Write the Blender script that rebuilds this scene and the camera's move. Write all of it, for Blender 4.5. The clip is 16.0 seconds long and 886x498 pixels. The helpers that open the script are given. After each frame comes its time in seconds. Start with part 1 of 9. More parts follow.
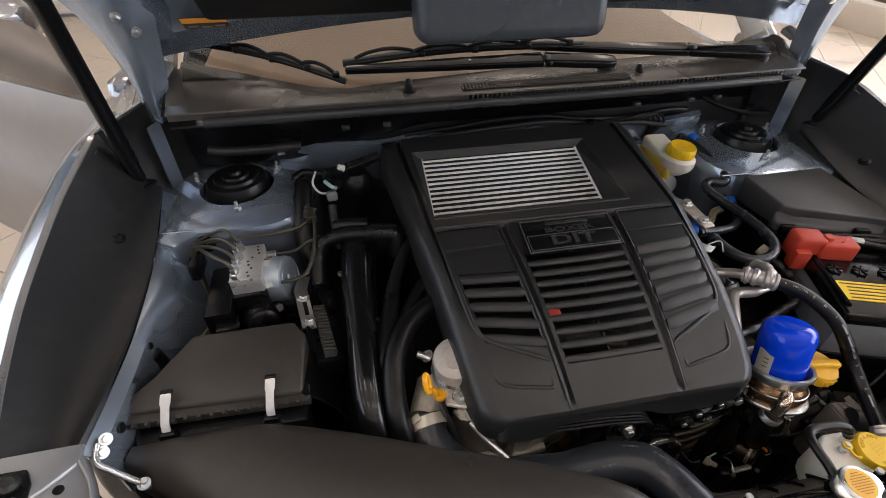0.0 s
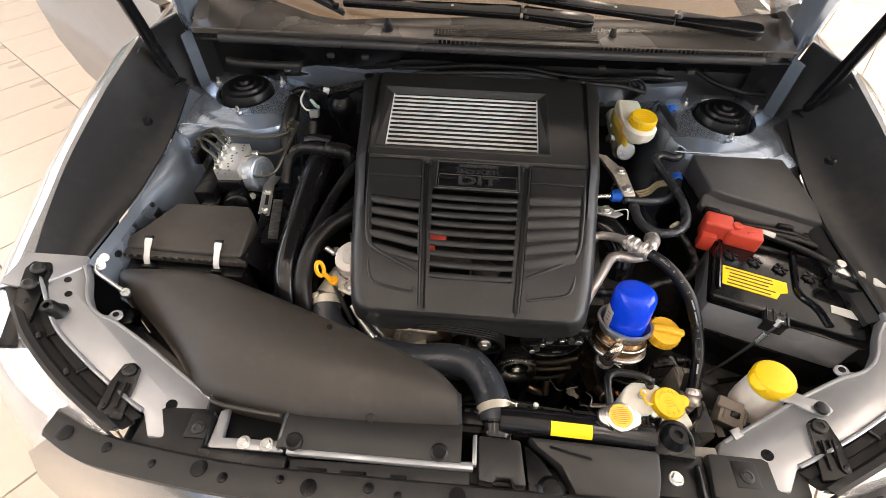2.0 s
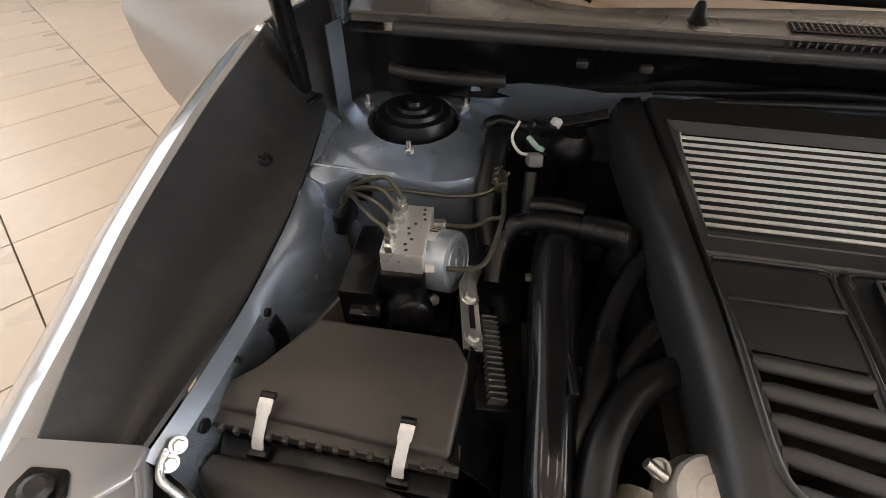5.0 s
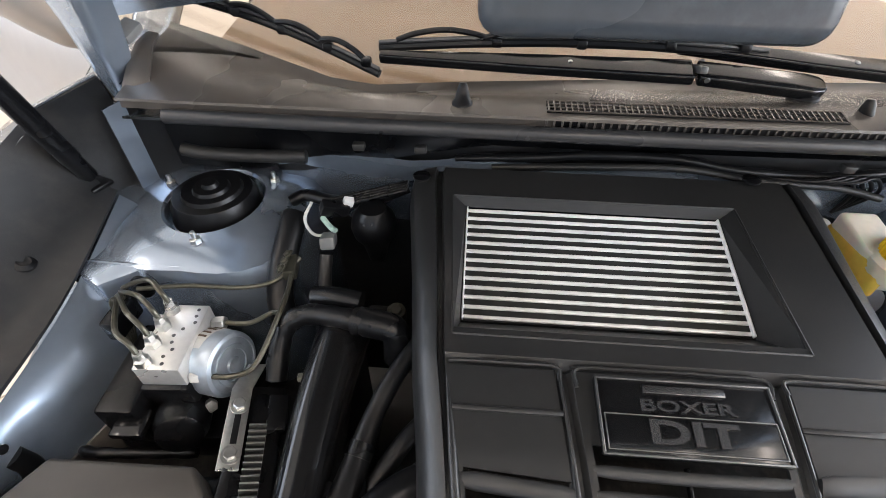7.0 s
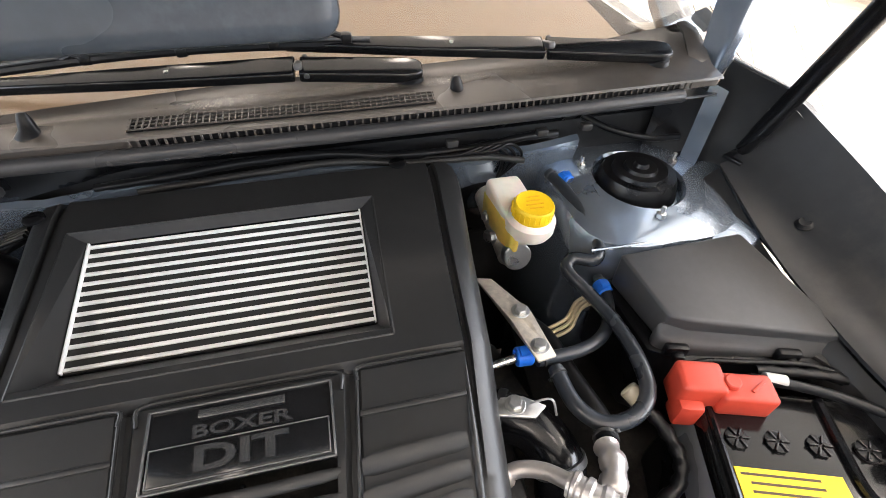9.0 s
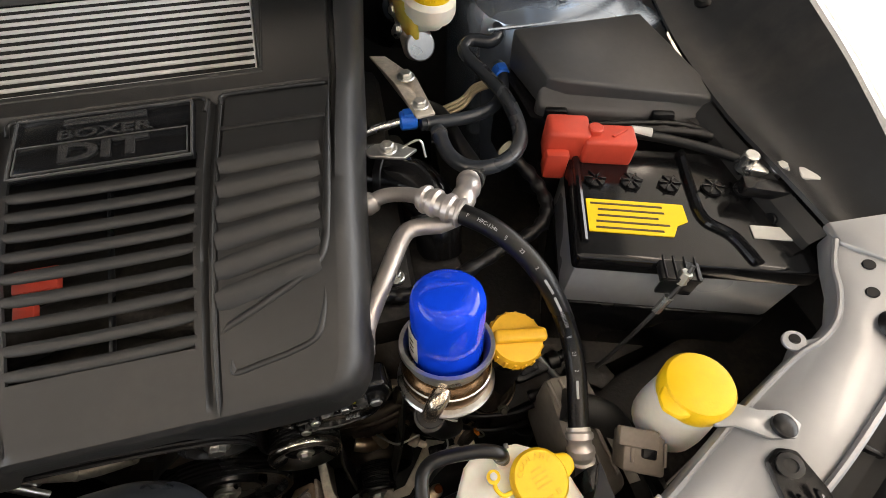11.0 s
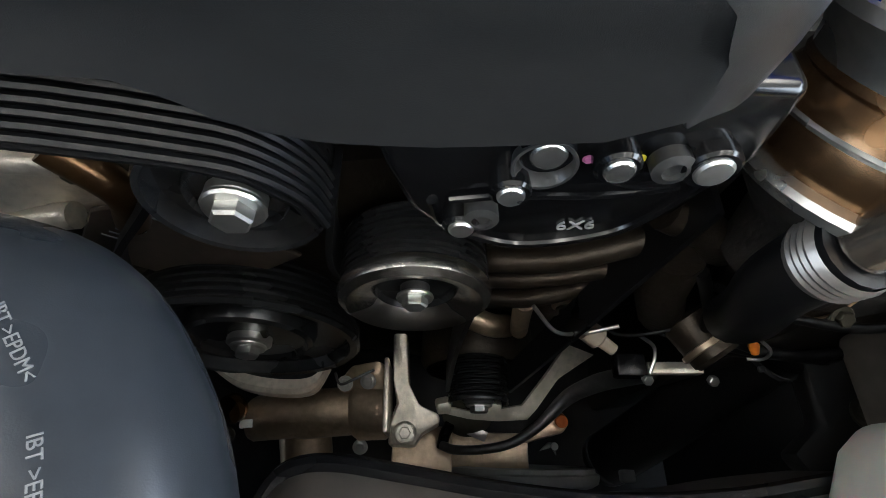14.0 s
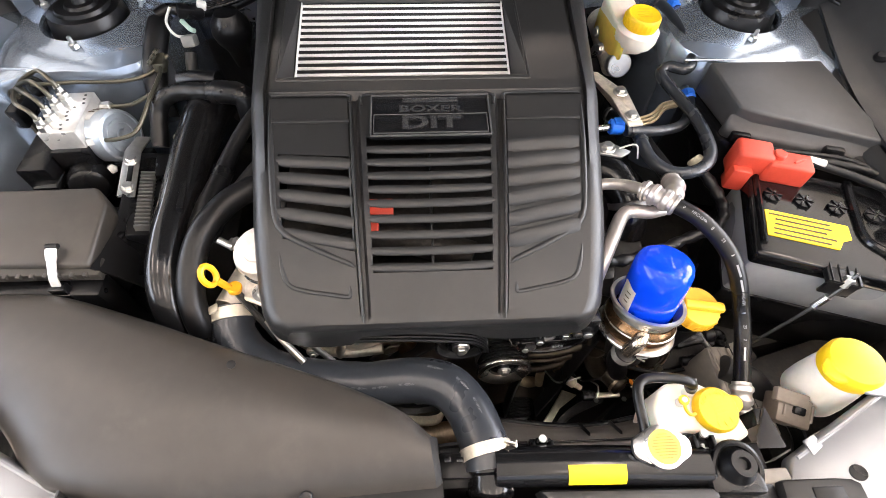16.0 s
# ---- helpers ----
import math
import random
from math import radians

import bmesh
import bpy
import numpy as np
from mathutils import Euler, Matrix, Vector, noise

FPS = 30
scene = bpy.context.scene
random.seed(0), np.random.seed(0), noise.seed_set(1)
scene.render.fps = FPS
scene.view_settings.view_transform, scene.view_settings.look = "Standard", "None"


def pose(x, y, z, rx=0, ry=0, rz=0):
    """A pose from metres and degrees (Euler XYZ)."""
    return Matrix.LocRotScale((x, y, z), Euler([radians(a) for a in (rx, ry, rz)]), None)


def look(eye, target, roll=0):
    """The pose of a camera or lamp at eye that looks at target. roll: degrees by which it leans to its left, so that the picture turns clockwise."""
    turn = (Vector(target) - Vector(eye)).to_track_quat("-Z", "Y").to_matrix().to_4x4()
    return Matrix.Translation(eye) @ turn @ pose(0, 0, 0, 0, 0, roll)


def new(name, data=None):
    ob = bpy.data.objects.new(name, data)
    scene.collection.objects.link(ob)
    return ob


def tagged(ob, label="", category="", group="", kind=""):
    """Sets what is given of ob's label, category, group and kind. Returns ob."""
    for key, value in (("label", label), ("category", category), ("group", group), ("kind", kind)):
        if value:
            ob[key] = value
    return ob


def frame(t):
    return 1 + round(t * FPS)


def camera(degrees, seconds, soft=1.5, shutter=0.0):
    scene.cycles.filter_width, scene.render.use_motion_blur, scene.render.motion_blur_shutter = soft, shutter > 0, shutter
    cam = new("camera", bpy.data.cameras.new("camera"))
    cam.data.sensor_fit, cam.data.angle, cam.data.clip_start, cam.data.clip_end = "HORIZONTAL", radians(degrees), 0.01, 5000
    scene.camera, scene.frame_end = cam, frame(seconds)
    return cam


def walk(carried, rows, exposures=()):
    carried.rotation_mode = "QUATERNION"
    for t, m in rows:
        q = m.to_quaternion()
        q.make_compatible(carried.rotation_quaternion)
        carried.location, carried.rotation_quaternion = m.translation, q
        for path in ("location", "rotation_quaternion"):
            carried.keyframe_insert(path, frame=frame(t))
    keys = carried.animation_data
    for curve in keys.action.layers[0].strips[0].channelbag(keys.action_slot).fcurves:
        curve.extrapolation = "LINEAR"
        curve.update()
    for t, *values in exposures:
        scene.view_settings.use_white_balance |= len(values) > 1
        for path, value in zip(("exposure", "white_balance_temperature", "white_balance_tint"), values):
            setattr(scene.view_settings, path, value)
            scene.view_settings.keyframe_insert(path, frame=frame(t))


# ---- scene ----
cam = camera(87.5, 16.0, soft=0.8)
PATH = [
    (0, (-0.277, 0.133, 1.452), (-0.005, 1.648, 0.175), -0.1),
    (0.5, (-0.126, 0.114, 1.465), (0.076, 1.52, 0.058), 0.5),
    (1, (-0.04, 0.063, 1.496), (0.062, 1.408, 0.019), 0.6),
    (1.5, (-0.015, 0.023, 1.532), (0.081, 1.339, 0.03), 0.9),
    (2, (-0.013, 0.007, 1.545), (-0.102, 1.334, 0.051), 1.0),
    (2.5, (-0.018, 0.022, 1.5), (-0.492, 1.258, 0.002), -0.2),
    (3, (-0.09, 0.059, 1.415), (-0.607, 1.234, -0.118), -0.5),
    (3.5, (-0.252, 0.117, 1.342), (-0.679, 1.386, -0.145), -0.1),
    (4, (-0.353, 0.192, 1.313), (-0.717, 1.557, -0.103), -0.3),
    (4.2, (-0.376, 0.229, 1.31), (-0.721, 1.606, -0.099), -0.3),
    (6.3, (-0.298, 0.434, 1.367), (-0.441, 1.879, -0.008), 1.0),
    (6.5, (-0.261, 0.44, 1.373), (-0.394, 1.887, -0.001), 0.8),
    (7, (-0.183, 0.443, 1.382), (-0.269, 1.897, 0.012), 0.9),
    (7.5, (-0.095, 0.448, 1.387), (-0.126, 1.908, 0.021), 0.8),
    (8, (-0.019, 0.449, 1.392), (0.05, 1.907, 0.025), 0.9),
    (8.5, (0.049, 0.452, 1.394), (0.253, 1.879, 0.008), 1.2),
    (9, (0.116, 0.444, 1.393), (0.452, 1.835, -0.004), 1.2),
    (9.2, (0.141, 0.434, 1.397), (0.523, 1.805, -0.009), 1.2),
    (11.3, (0.207, 0.257, 1.272), (0.449, 1.332, -0.397), -0.1),
    (11.5, (0.198, 0.252, 1.251), (0.368, 1.306, -0.439), -0.6),
    (12, (0.166, 0.247, 1.206), (0.222, 1.25, -0.523), -0.1),
    (12.5, (0.135, 0.258, 1.163), (0.136, 1.229, -0.585), 1.0),
    (13, (0.114, 0.281, 1.107), (0.103, 1.215, -0.662), 1.6),
    (13.5, (0.102, 0.312, 1.041), (0.14, 1.208, -0.747), 3.7),
    (14, (0.103, 0.33, 0.992), (0.158, 1.208, -0.804), 4.7),
    (14.5, (0.102, 0.338, 0.989), (0.172, 1.223, -0.803), 4.9),
    (15, (0.095, 0.313, 1.069), (0.26, 1.258, -0.686), 5.3),
    (15.5, (0.05, 0.245, 1.25), (0.176, 1.341, -0.419), -0.0),
    (16, (-0.01, 0.19, 1.397), (0.074, 1.32, -0.251), 1.8),
]
walk(cam, [(t, look(eye, target, roll)) for t, eye, target, roll in PATH],
     [(0, -1.3, 6500, 18), (0.5, -0.75, 6550, 18), (1, -0.5, 6600, 18), (1.5, -0.38, 6700, 17), (2.5, -0.62, 7100, 19), (3.5, -1.03, 7200, 20), (4.2, -1.2, 7450, 19),
      (6.5, -0.36, 6350, 15), (8, 0.08, 6350, 15), (9.2, 0.1, 6500, 15), (11.5, -0.76, 7150, 14), (12, -0.57, 6850, 13), (12.5, -0.35, 6700, 13), (13, -0.3, 6750, 13), (13.5, -0.25, 6800, 13),
      (14, 0.16, 5850, 8), (14.5, 0.72, 5900, 8), (15, 0.88, 6900, 13), (15.5, 0.72, 6700, 15), (16, 0.44, 6600, 18)])

# ---- world and light ----
world = bpy.data.worlds.new("world")
scene.world = world
world.use_nodes = True
wn = world.node_tree.nodes
sky = wn.new("ShaderNodeTexSky")
sky.sky_type, sky.sun_disc = "NISHITA", False
sky.sun_elevation, sky.sun_rotation = radians(40), radians(75)
world.node_tree.links.new(sky.outputs[0], wn["Background"].inputs[0])
wn["Background"].inputs[1].default_value = 0.12


def lamp(name, kind, m, energy, colour, **settings):
    data = bpy.data.lights.new(name, kind)
    data.energy, data.color = energy, colour
    for key, value in settings.items():
        if key == "size":
            data.size = value
        elif key == "size_y":
            data.shape, data.size_y = "RECTANGLE", value
        elif key == "angle":
            data.angle = value
    ob = new(name, data)
    ob.matrix_world = m
    return ob


lamp("sun", "SUN", look((9, 1.2, 7.6), (0, 0.0, 0)), 5.0, (1.0, 0.95, 0.88), angle=radians(0.6))
lamp("side_window_light", "AREA", look((-5.05, 0.2, 1.9), (0, 0.3, 1.0)), 330, (0.84, 0.93, 1.0), size=6.5, size_y=2.6)
lamp("window_light", "AREA", look((4.55, 0.2, 1.9), (0, 0.3, 1.0)), 720, (0.9, 0.96, 1.0), size=6.5, size_y=2.6)
lamp("shopfront_light", "AREA", look((0.0, -4.3, 2.45), (0, 0.4, 1.0)), 40, (0.88, 0.94, 1.0), size=6.5, size_y=1.7)

# ---- materials ----
def mat(name, colour, rough=0.5, metal=0.0, grain=0.0, scale=60.0, bump=0.0, bscale=400.0, coat=0.0, sss=0.0, trans=0.0, ior=1.45, dirt=0.0, dirt_colour=(0.16, 0.13, 0.1), spec=0.5, rvar=0.0, emit=0.0, random_tint=0.0):
    """A surface with two scales of variation: broad blotches and fine grain, with relief."""
    m = bpy.data.materials.new(name)
    m.use_nodes = True
    t, b = m.node_tree, m.node_tree.nodes["Principled BSDF"]
    n, l = t.nodes, t.links
    b.inputs["Base Color"].default_value = (*colour, 1)
    b.inputs["Roughness"].default_value, b.inputs["Metallic"].default_value = rough, metal
    b.inputs["IOR"].default_value = ior
    b.inputs["Specular IOR Level"].default_value = spec
    b.inputs["Coat Weight"].default_value = coat
    b.inputs["Coat Roughness"].default_value = 0.08
    b.inputs["Transmission Weight"].default_value = trans
    if sss:
        b.inputs["Subsurface Weight"].default_value = sss
        b.inputs["Subsurface Scale"].default_value = 0.01
    if emit:
        b.inputs["Emission Color"].default_value = (*colour, 1)
        b.inputs["Emission Strength"].default_value = emit
    if not (grain or bump or dirt or rvar):
        return m
    co = n.new("ShaderNodeTexCoord")
    big = n.new("ShaderNodeTexNoise")
    big.inputs["Scale"].default_value, big.inputs["Detail"].default_value = scale * 0.2, 4
    fine = n.new("ShaderNodeTexNoise")
    fine.inputs["Scale"].default_value, fine.inputs["Detail"].default_value = scale * 4, 5
    l.new(co.outputs["Object"], big.inputs["Vector"]), l.new(co.outputs["Object"], fine.inputs["Vector"])
    add = n.new("ShaderNodeMath")
    add.operation = "ADD"
    l.new(big.outputs["Fac"], add.inputs[0]), l.new(fine.outputs["Fac"], add.inputs[1])
    ramp = n.new("ShaderNodeMapRange")
    for key, v in (("From Min", 0.6), ("From Max", 1.4), ("To Min", 1 - grain), ("To Max", 1 + grain)):
        ramp.inputs[key].default_value = v
    l.new(add.outputs[0], ramp.inputs["Value"])
    mul = n.new("ShaderNodeVectorMath")
    mul.operation = "MULTIPLY"
    mul.inputs[0].default_value = colour
    l.new(ramp.outputs[0], mul.inputs[1])
    out = mul.outputs[0]
    if random_tint:
        info = n.new("ShaderNodeObjectInfo")
        rr = n.new("ShaderNodeMapRange")
        rr.inputs["To Min"].default_value, rr.inputs["To Max"].default_value = 1 - random_tint, 1 + random_tint
        l.new(info.outputs["Random"], rr.inputs["Value"])
        m2 = n.new("ShaderNodeVectorMath")
        m2.operation = "MULTIPLY"
        l.new(out, m2.inputs[0]), l.new(rr.outputs[0], m2.inputs[1])
        out = m2.outputs[0]
    if dirt:
        dn = n.new("ShaderNodeTexNoise")
        dn.inputs["Scale"].default_value, dn.inputs["Detail"].default_value, dn.inputs["Roughness"].default_value = scale * 0.5, 8, 0.7
        l.new(co.outputs["Object"], dn.inputs["Vector"])
        dr = n.new("ShaderNodeMapRange")
        for key, v in (("From Min", 0.52), ("From Max", 0.72), ("To Min", 0.0), ("To Max", dirt)):
            dr.inputs[key].default_value = v
        l.new(dn.outputs["Fac"], dr.inputs["Value"])
        mix = n.new("ShaderNodeMix")
        mix.data_type = "RGBA"
        mix.inputs["B"].default_value = (*dirt_colour, 1)
        l.new(dr.outputs[0], mix.inputs["Factor"]), l.new(out, mix.inputs["A"])
        out = mix.outputs["Result"]
        out = [o for o in mix.outputs if o.type == "RGBA"][0]
        a = [o for o in mix.inputs if o.type == "RGBA"]
        l.new(mul.outputs[0] if not random_tint else m2.outputs[0], a[0])
        a[1].default_value = (*dirt_colour, 1)
    l.new(out, b.inputs["Base Color"])
    if rvar:
        rv = n.new("ShaderNodeMapRange")
        for key, v in (("From Min", 0.3), ("From Max", 0.7), ("To Min", max(0.02, rough - rvar)), ("To Max", min(1, rough + rvar))):
            rv.inputs[key].default_value = v
        l.new(big.outputs["Fac"], rv.inputs["Value"]), l.new(rv.outputs[0], b.inputs["Roughness"])
    if bump:
        bn = n.new("ShaderNodeTexNoise")
        bn.inputs["Scale"].default_value, bn.inputs["Detail"].default_value = bscale, 3
        l.new(co.outputs["Object"], bn.inputs["Vector"])
        bb = n.new("ShaderNodeBump")
        bb.inputs["Strength"].default_value, bb.inputs["Distance"].default_value = bump, 0.001
        l.new(bn.outputs["Fac"], bb.inputs["Height"]), l.new(bb.outputs[0], b.inputs["Normal"])
    return m


COVER = mat("grained_black_plastic", (0.0165, 0.0165, 0.0165), 0.36, spec=0.5, grain=0.15, scale=25, bump=0.13, bscale=3000, rvar=0.07, dirt=0.05, dirt_colour=(0.1, 0.09, 0.08))
PLASTIC = mat("black_plastic", (0.005, 0.005, 0.0055), 0.28, spec=0.33, grain=0.2, scale=30, bump=0.08, bscale=3000, rvar=0.06)
GLOSSY = mat("glossy_black_plastic", (0.006, 0.006, 0.0065), 0.15, grain=0.15, scale=30, rvar=0.05)
GREYPLASTIC = mat("dull_dark_grey_plastic", (0.017, 0.0165, 0.016), 0.45, grain=0.2, scale=20, bump=0.1, bscale=2600, rvar=0.08)
LINER = mat("matt_black_felt_liner", (0.014, 0.0145, 0.0155), 0.46, grain=0.3, scale=12, bump=0.2, bscale=1200, rvar=0.08, dirt=0.12)
RUBBER = mat("black_rubber", (0.0055, 0.0055, 0.006), 0.32, spec=0.36, grain=0.2, scale=40, bump=0.08, bscale=3000, rvar=0.08)
PAINT = mat("blue_grey_metallic_paint", (0.31, 0.37, 0.45), 0.22, 0.72, grain=0.08, scale=14, coat=0.3, rvar=0.07)
BODYPAINT = mat("ice_silver_body_paint", (0.34, 0.35, 0.37), 0.22, 0.85, grain=0.05, scale=10, coat=0.9, rvar=0.04)
# Body silver with the floor's brown reflection mixed into the colour.
FLOORLITPAINT = mat("floor_lit_silver_paint", (0.25, 0.225, 0.205), 0.42, 0.5, grain=0.06, scale=6, rvar=0.05)
SILVERRAIL = mat("silver_painted_rail", (0.33, 0.34, 0.355), 0.36, 0.6, grain=0.06, scale=12, coat=0.4, rvar=0.06)
ALU = mat("brushed_aluminium", (0.72, 0.72, 0.71), 0.3, 1.0, grain=0.1, scale=40, rvar=0.1)
# Pale and barely metallic: the tubes' bright reflection is put into the colour.
ALUTUBE = mat("bright_aluminium_tube", (0.93, 0.92, 0.91), 0.34, 0.35, grain=0.06, scale=60)
# Near-black colour puts the shade between the tubes into the fins.
FIN = mat("shaded_fin_stack", (0.006, 0.006, 0.0055), 0.7, 0.0, grain=0.4, scale=300, bump=0.6, bscale=900)
CAST = mat("grimy_cast_aluminium", (0.74, 0.68, 0.59), 0.4, 0.7, grain=0.3, scale=45, bump=0.3, bscale=500, dirt=0.35, rvar=0.12)
STEEL = mat("zinc_plated_steel", (0.6, 0.6, 0.58), 0.32, 0.95, grain=0.15, scale=60, rvar=0.1)
DARKSTEEL = mat("dark_steel", (0.1, 0.1, 0.1), 0.38, 0.7, grain=0.25, scale=50, rvar=0.1)
BROWNSTEEL = mat("heat_browned_steel", (0.19, 0.11, 0.055), 0.28, 0.9, grain=0.3, scale=35, rvar=0.1, dirt=0.3, dirt_colour=(0.1, 0.06, 0.03))
BRASS = mat("yellow_passivated_steel", (0.105, 0.098, 0.075), 0.38, 0.7, grain=0.2, scale=60)
BLUE = mat("blue_filter_enamel", (0.0005, 0.045, 0.62), 0.07, spec=0.35, grain=0.04, scale=20, rvar=0.03)
BLUECLIP = mat("blue_connector_plastic", (0.01, 0.14, 0.65), 0.4, grain=0.05)
YELLOW = mat("yellow_cap_plastic", (0.78, 0.5, 0.01), 0.4, grain=0.06, scale=40, bump=0.1)
ORANGE = mat("orange_dipstick_plastic", (0.8, 0.36, 0.01), 0.4, grain=0.05)
AMBER = mat("amber_cap_plastic", (0.75, 0.41, 0.02), 0.42, grain=0.1, scale=40, bump=0.1)
LABEL = mat("yellow_warning_label", (0.85, 0.58, 0.005), 0.5, grain=0.03)
ORANGELABEL = mat("orange_warning_label", (0.85, 0.35, 0.06), 0.5, grain=0.03)
INK = mat("dark_print", (0.07, 0.04, 0.02), 0.6, grain=0.05)
WHITEINK = mat("white_print", (0.32, 0.33, 0.34), 0.6, grain=0.05)
TANK = mat("milky_tank_plastic", (0.74, 0.7, 0.62), 0.42, grain=0.08, scale=30, sss=0.25, rvar=0.05, dirt=0.08)
FLUID = mat("yellow_fluid_filled_plastic", (0.72, 0.52, 0.1), 0.35, grain=0.1, scale=30, sss=0.3)
RED = mat("red_terminal_cover", (0.52, 0.055, 0.03), 0.45, grain=0.08, scale=40, bump=0.1)
WHITE = mat("white_plastic", (0.55, 0.55, 0.53), 0.45, grain=0.05)
GREYPLUG = mat("grey_connector_plastic", (0.16, 0.16, 0.155), 0.5, grain=0.1)
BATTERY = mat("translucent_grey_battery_case", (0.27, 0.285, 0.3), 0.3, grain=0.1, scale=20, rvar=0.06)
TILE = mat("beige_porcelain_tile", (0.66, 0.56, 0.45), 0.3, grain=0.05, scale=4, random_tint=0.03, rvar=0.05)
GROUT = mat("dark_grout", (0.12, 0.1, 0.08), 0.9, grain=0.2)
WALLPAINT = mat("warm_white_wall_paint", (0.72, 0.66, 0.58), 0.8, grain=0.03, scale=4, bump=0.1)
CEILPAINT = mat("white_ceiling_paint", (0.8, 0.78, 0.74), 0.85, grain=0.03, scale=4)
GLASS = mat("windscreen_glass", (0.86, 0.86, 0.84), 0.0, trans=1.0, ior=1.5)
LENS = mat("clear_headlamp_lens", (0.95, 0.95, 0.95), 0.05, trans=0.9, ior=1.2)
PALEALU = mat("satin_pale_aluminium", (0.5, 0.47, 0.45), 0.36, 0.7, grain=0.08, scale=50, rvar=0.08)
DUCT = mat("dusty_brown_black_plastic", (0.034, 0.03, 0.026), 0.37, grain=0.15, scale=16, bump=0.1, bscale=2600, rvar=0.08, dirt=0.16, dirt_colour=(0.1, 0.09, 0.078))
# Black rubber lifted to blue-grey, so its colour holds the daylight sheen.
GREYHOSE = mat("sheen_tinted_black_rubber", (0.024, 0.028, 0.034), 0.3, spec=0.6, grain=0.2, scale=40, bump=0.06, bscale=3000, rvar=0.06)
CREAMPIPE = mat("cream_coated_pipe", (0.42, 0.35, 0.23), 0.4, 0.4, grain=0.1)
BLOCKALU = mat("machined_aluminium_block", (0.78, 0.77, 0.74), 0.33, 0.7, grain=0.1, scale=40, rvar=0.1)
REFLECTOR = mat("aluminised_reflector", (0.95, 0.95, 0.95), 0.22, 0.75, grain=0.08, scale=60)
TANPANEL = mat("dull_tan_grey_steel", (0.2, 0.18, 0.155), 0.5, 0.3, grain=0.2, scale=25, bump=0.1, dirt=0.3)
# Dark grey plastic made lighter: daylight on lid and plate is in the colour.
SUNLITGREY = mat("sunlit_dark_grey_plastic", (0.045, 0.045, 0.046), 0.42, grain=0.15, scale=25, bump=0.08, bscale=2600, rvar=0.05)
SEALGREY = mat("dusty_grey_seal_rubber", (0.03, 0.03, 0.031), 0.3, grain=0.15, scale=30, rvar=0.05)
# Warm base stands in for the tan reflections on the grey cowl.
COWL = mat("warm_tinted_grey_plastic", (0.06, 0.052, 0.045), 0.28, grain=0.12, scale=14, bump=0.12, bscale=2200, rvar=0.08)
INTERIOR = mat("tan_dashboard", (0.33, 0.225, 0.145), 0.7, grain=0.1, scale=10, bump=0.2)
SCOOP = mat("blue_grey_satin_plastic", (0.05, 0.06, 0.072), 0.26, grain=0.15, scale=18, rvar=0.08, dirt=0.1, dirt_colour=(0.2, 0.22, 0.24))
GRIME = mat("grimy_dark_metal", (0.022, 0.02, 0.018), 0.5, 0.5, grain=0.4, scale=40, bump=0.5, bscale=200, dirt=0.3)

# ---- mesh helpers ----
def origin_of(ob):
    p = Vector((0, 0, 0))
    while ob is not None:
        p += ob.location
        ob = ob.parent
    return p


def finish(name, bm, material, at, angle=38):
    bmesh.ops.recalc_face_normals(bm, faces=bm.faces)
    for v in bm.verts:
        v.co -= at
    me = bpy.data.meshes.new(name)
    bm.to_mesh(me)
    bm.free()
    me.materials.append(material)
    me.polygons.foreach_set("use_smooth", [True] * len(me.polygons))
    me.set_sharp_from_angle(angle=radians(angle))
    return me


def part(name, bm, material, parent, label="", angle=38):
    """One mesh, drawn in world coordinates, as a part of a thing."""
    ob = new(name, finish(name, bm, material, origin_of(parent), angle))
    ob.parent = parent
    return tagged(ob, label)


def thing(name, base, label, category, group="", kind=""):
    ob = new(name)
    ob.empty_display_size = 0.02
    ob.location = base
    return tagged(ob, label, category, group, kind)


def solo(name, bm, material, label, category, group="", kind="", base=None, angle=38):
    """A thing that is one mesh."""
    if base is None:
        lo = [min(v.co[i] for v in bm.verts) for i in range(3)]
        hi = [max(v.co[i] for v in bm.verts) for i in range(3)]
        base = ((lo[0] + hi[0]) / 2, (lo[1] + hi[1]) / 2, lo[2])
    base = Vector(base)
    ob = new(name, finish(name, bm, material, base, angle))
    ob.location = base
    return tagged(ob, label, category, group, kind)


def join(*meshes):
    a = meshes[0]
    for b in meshes[1:]:
        me = bpy.data.meshes.new("tmp")
        b.to_mesh(me)
        b.free()
        a.from_mesh(me)
        bpy.data.meshes.remove(me)
    return a


def bevel(bm, r, seg=2, angle=30):
    if r > 0:
        es = [e for e in bm.edges if len(e.link_faces) == 2 and e.calc_face_angle(0) > radians(angle)]
        bmesh.ops.bevel(bm, geom=es, offset=r, segments=seg, profile=0.5, affect="EDGES", clamp_overlap=True)
    return bm


def box(cx, cy, cz, sx, sy, sz, r=0.003, rot=(0, 0, 0), seg=2):
    bm = bmesh.new()
    bmesh.ops.create_cube(bm, size=1)
    bmesh.ops.scale(bm, vec=(sx, sy, sz), verts=bm.verts)
    bevel(bm, min(r, 0.45 * min(sx, sy, sz)), seg)
    bm.transform(pose(cx, cy, cz, *rot))
    return bm


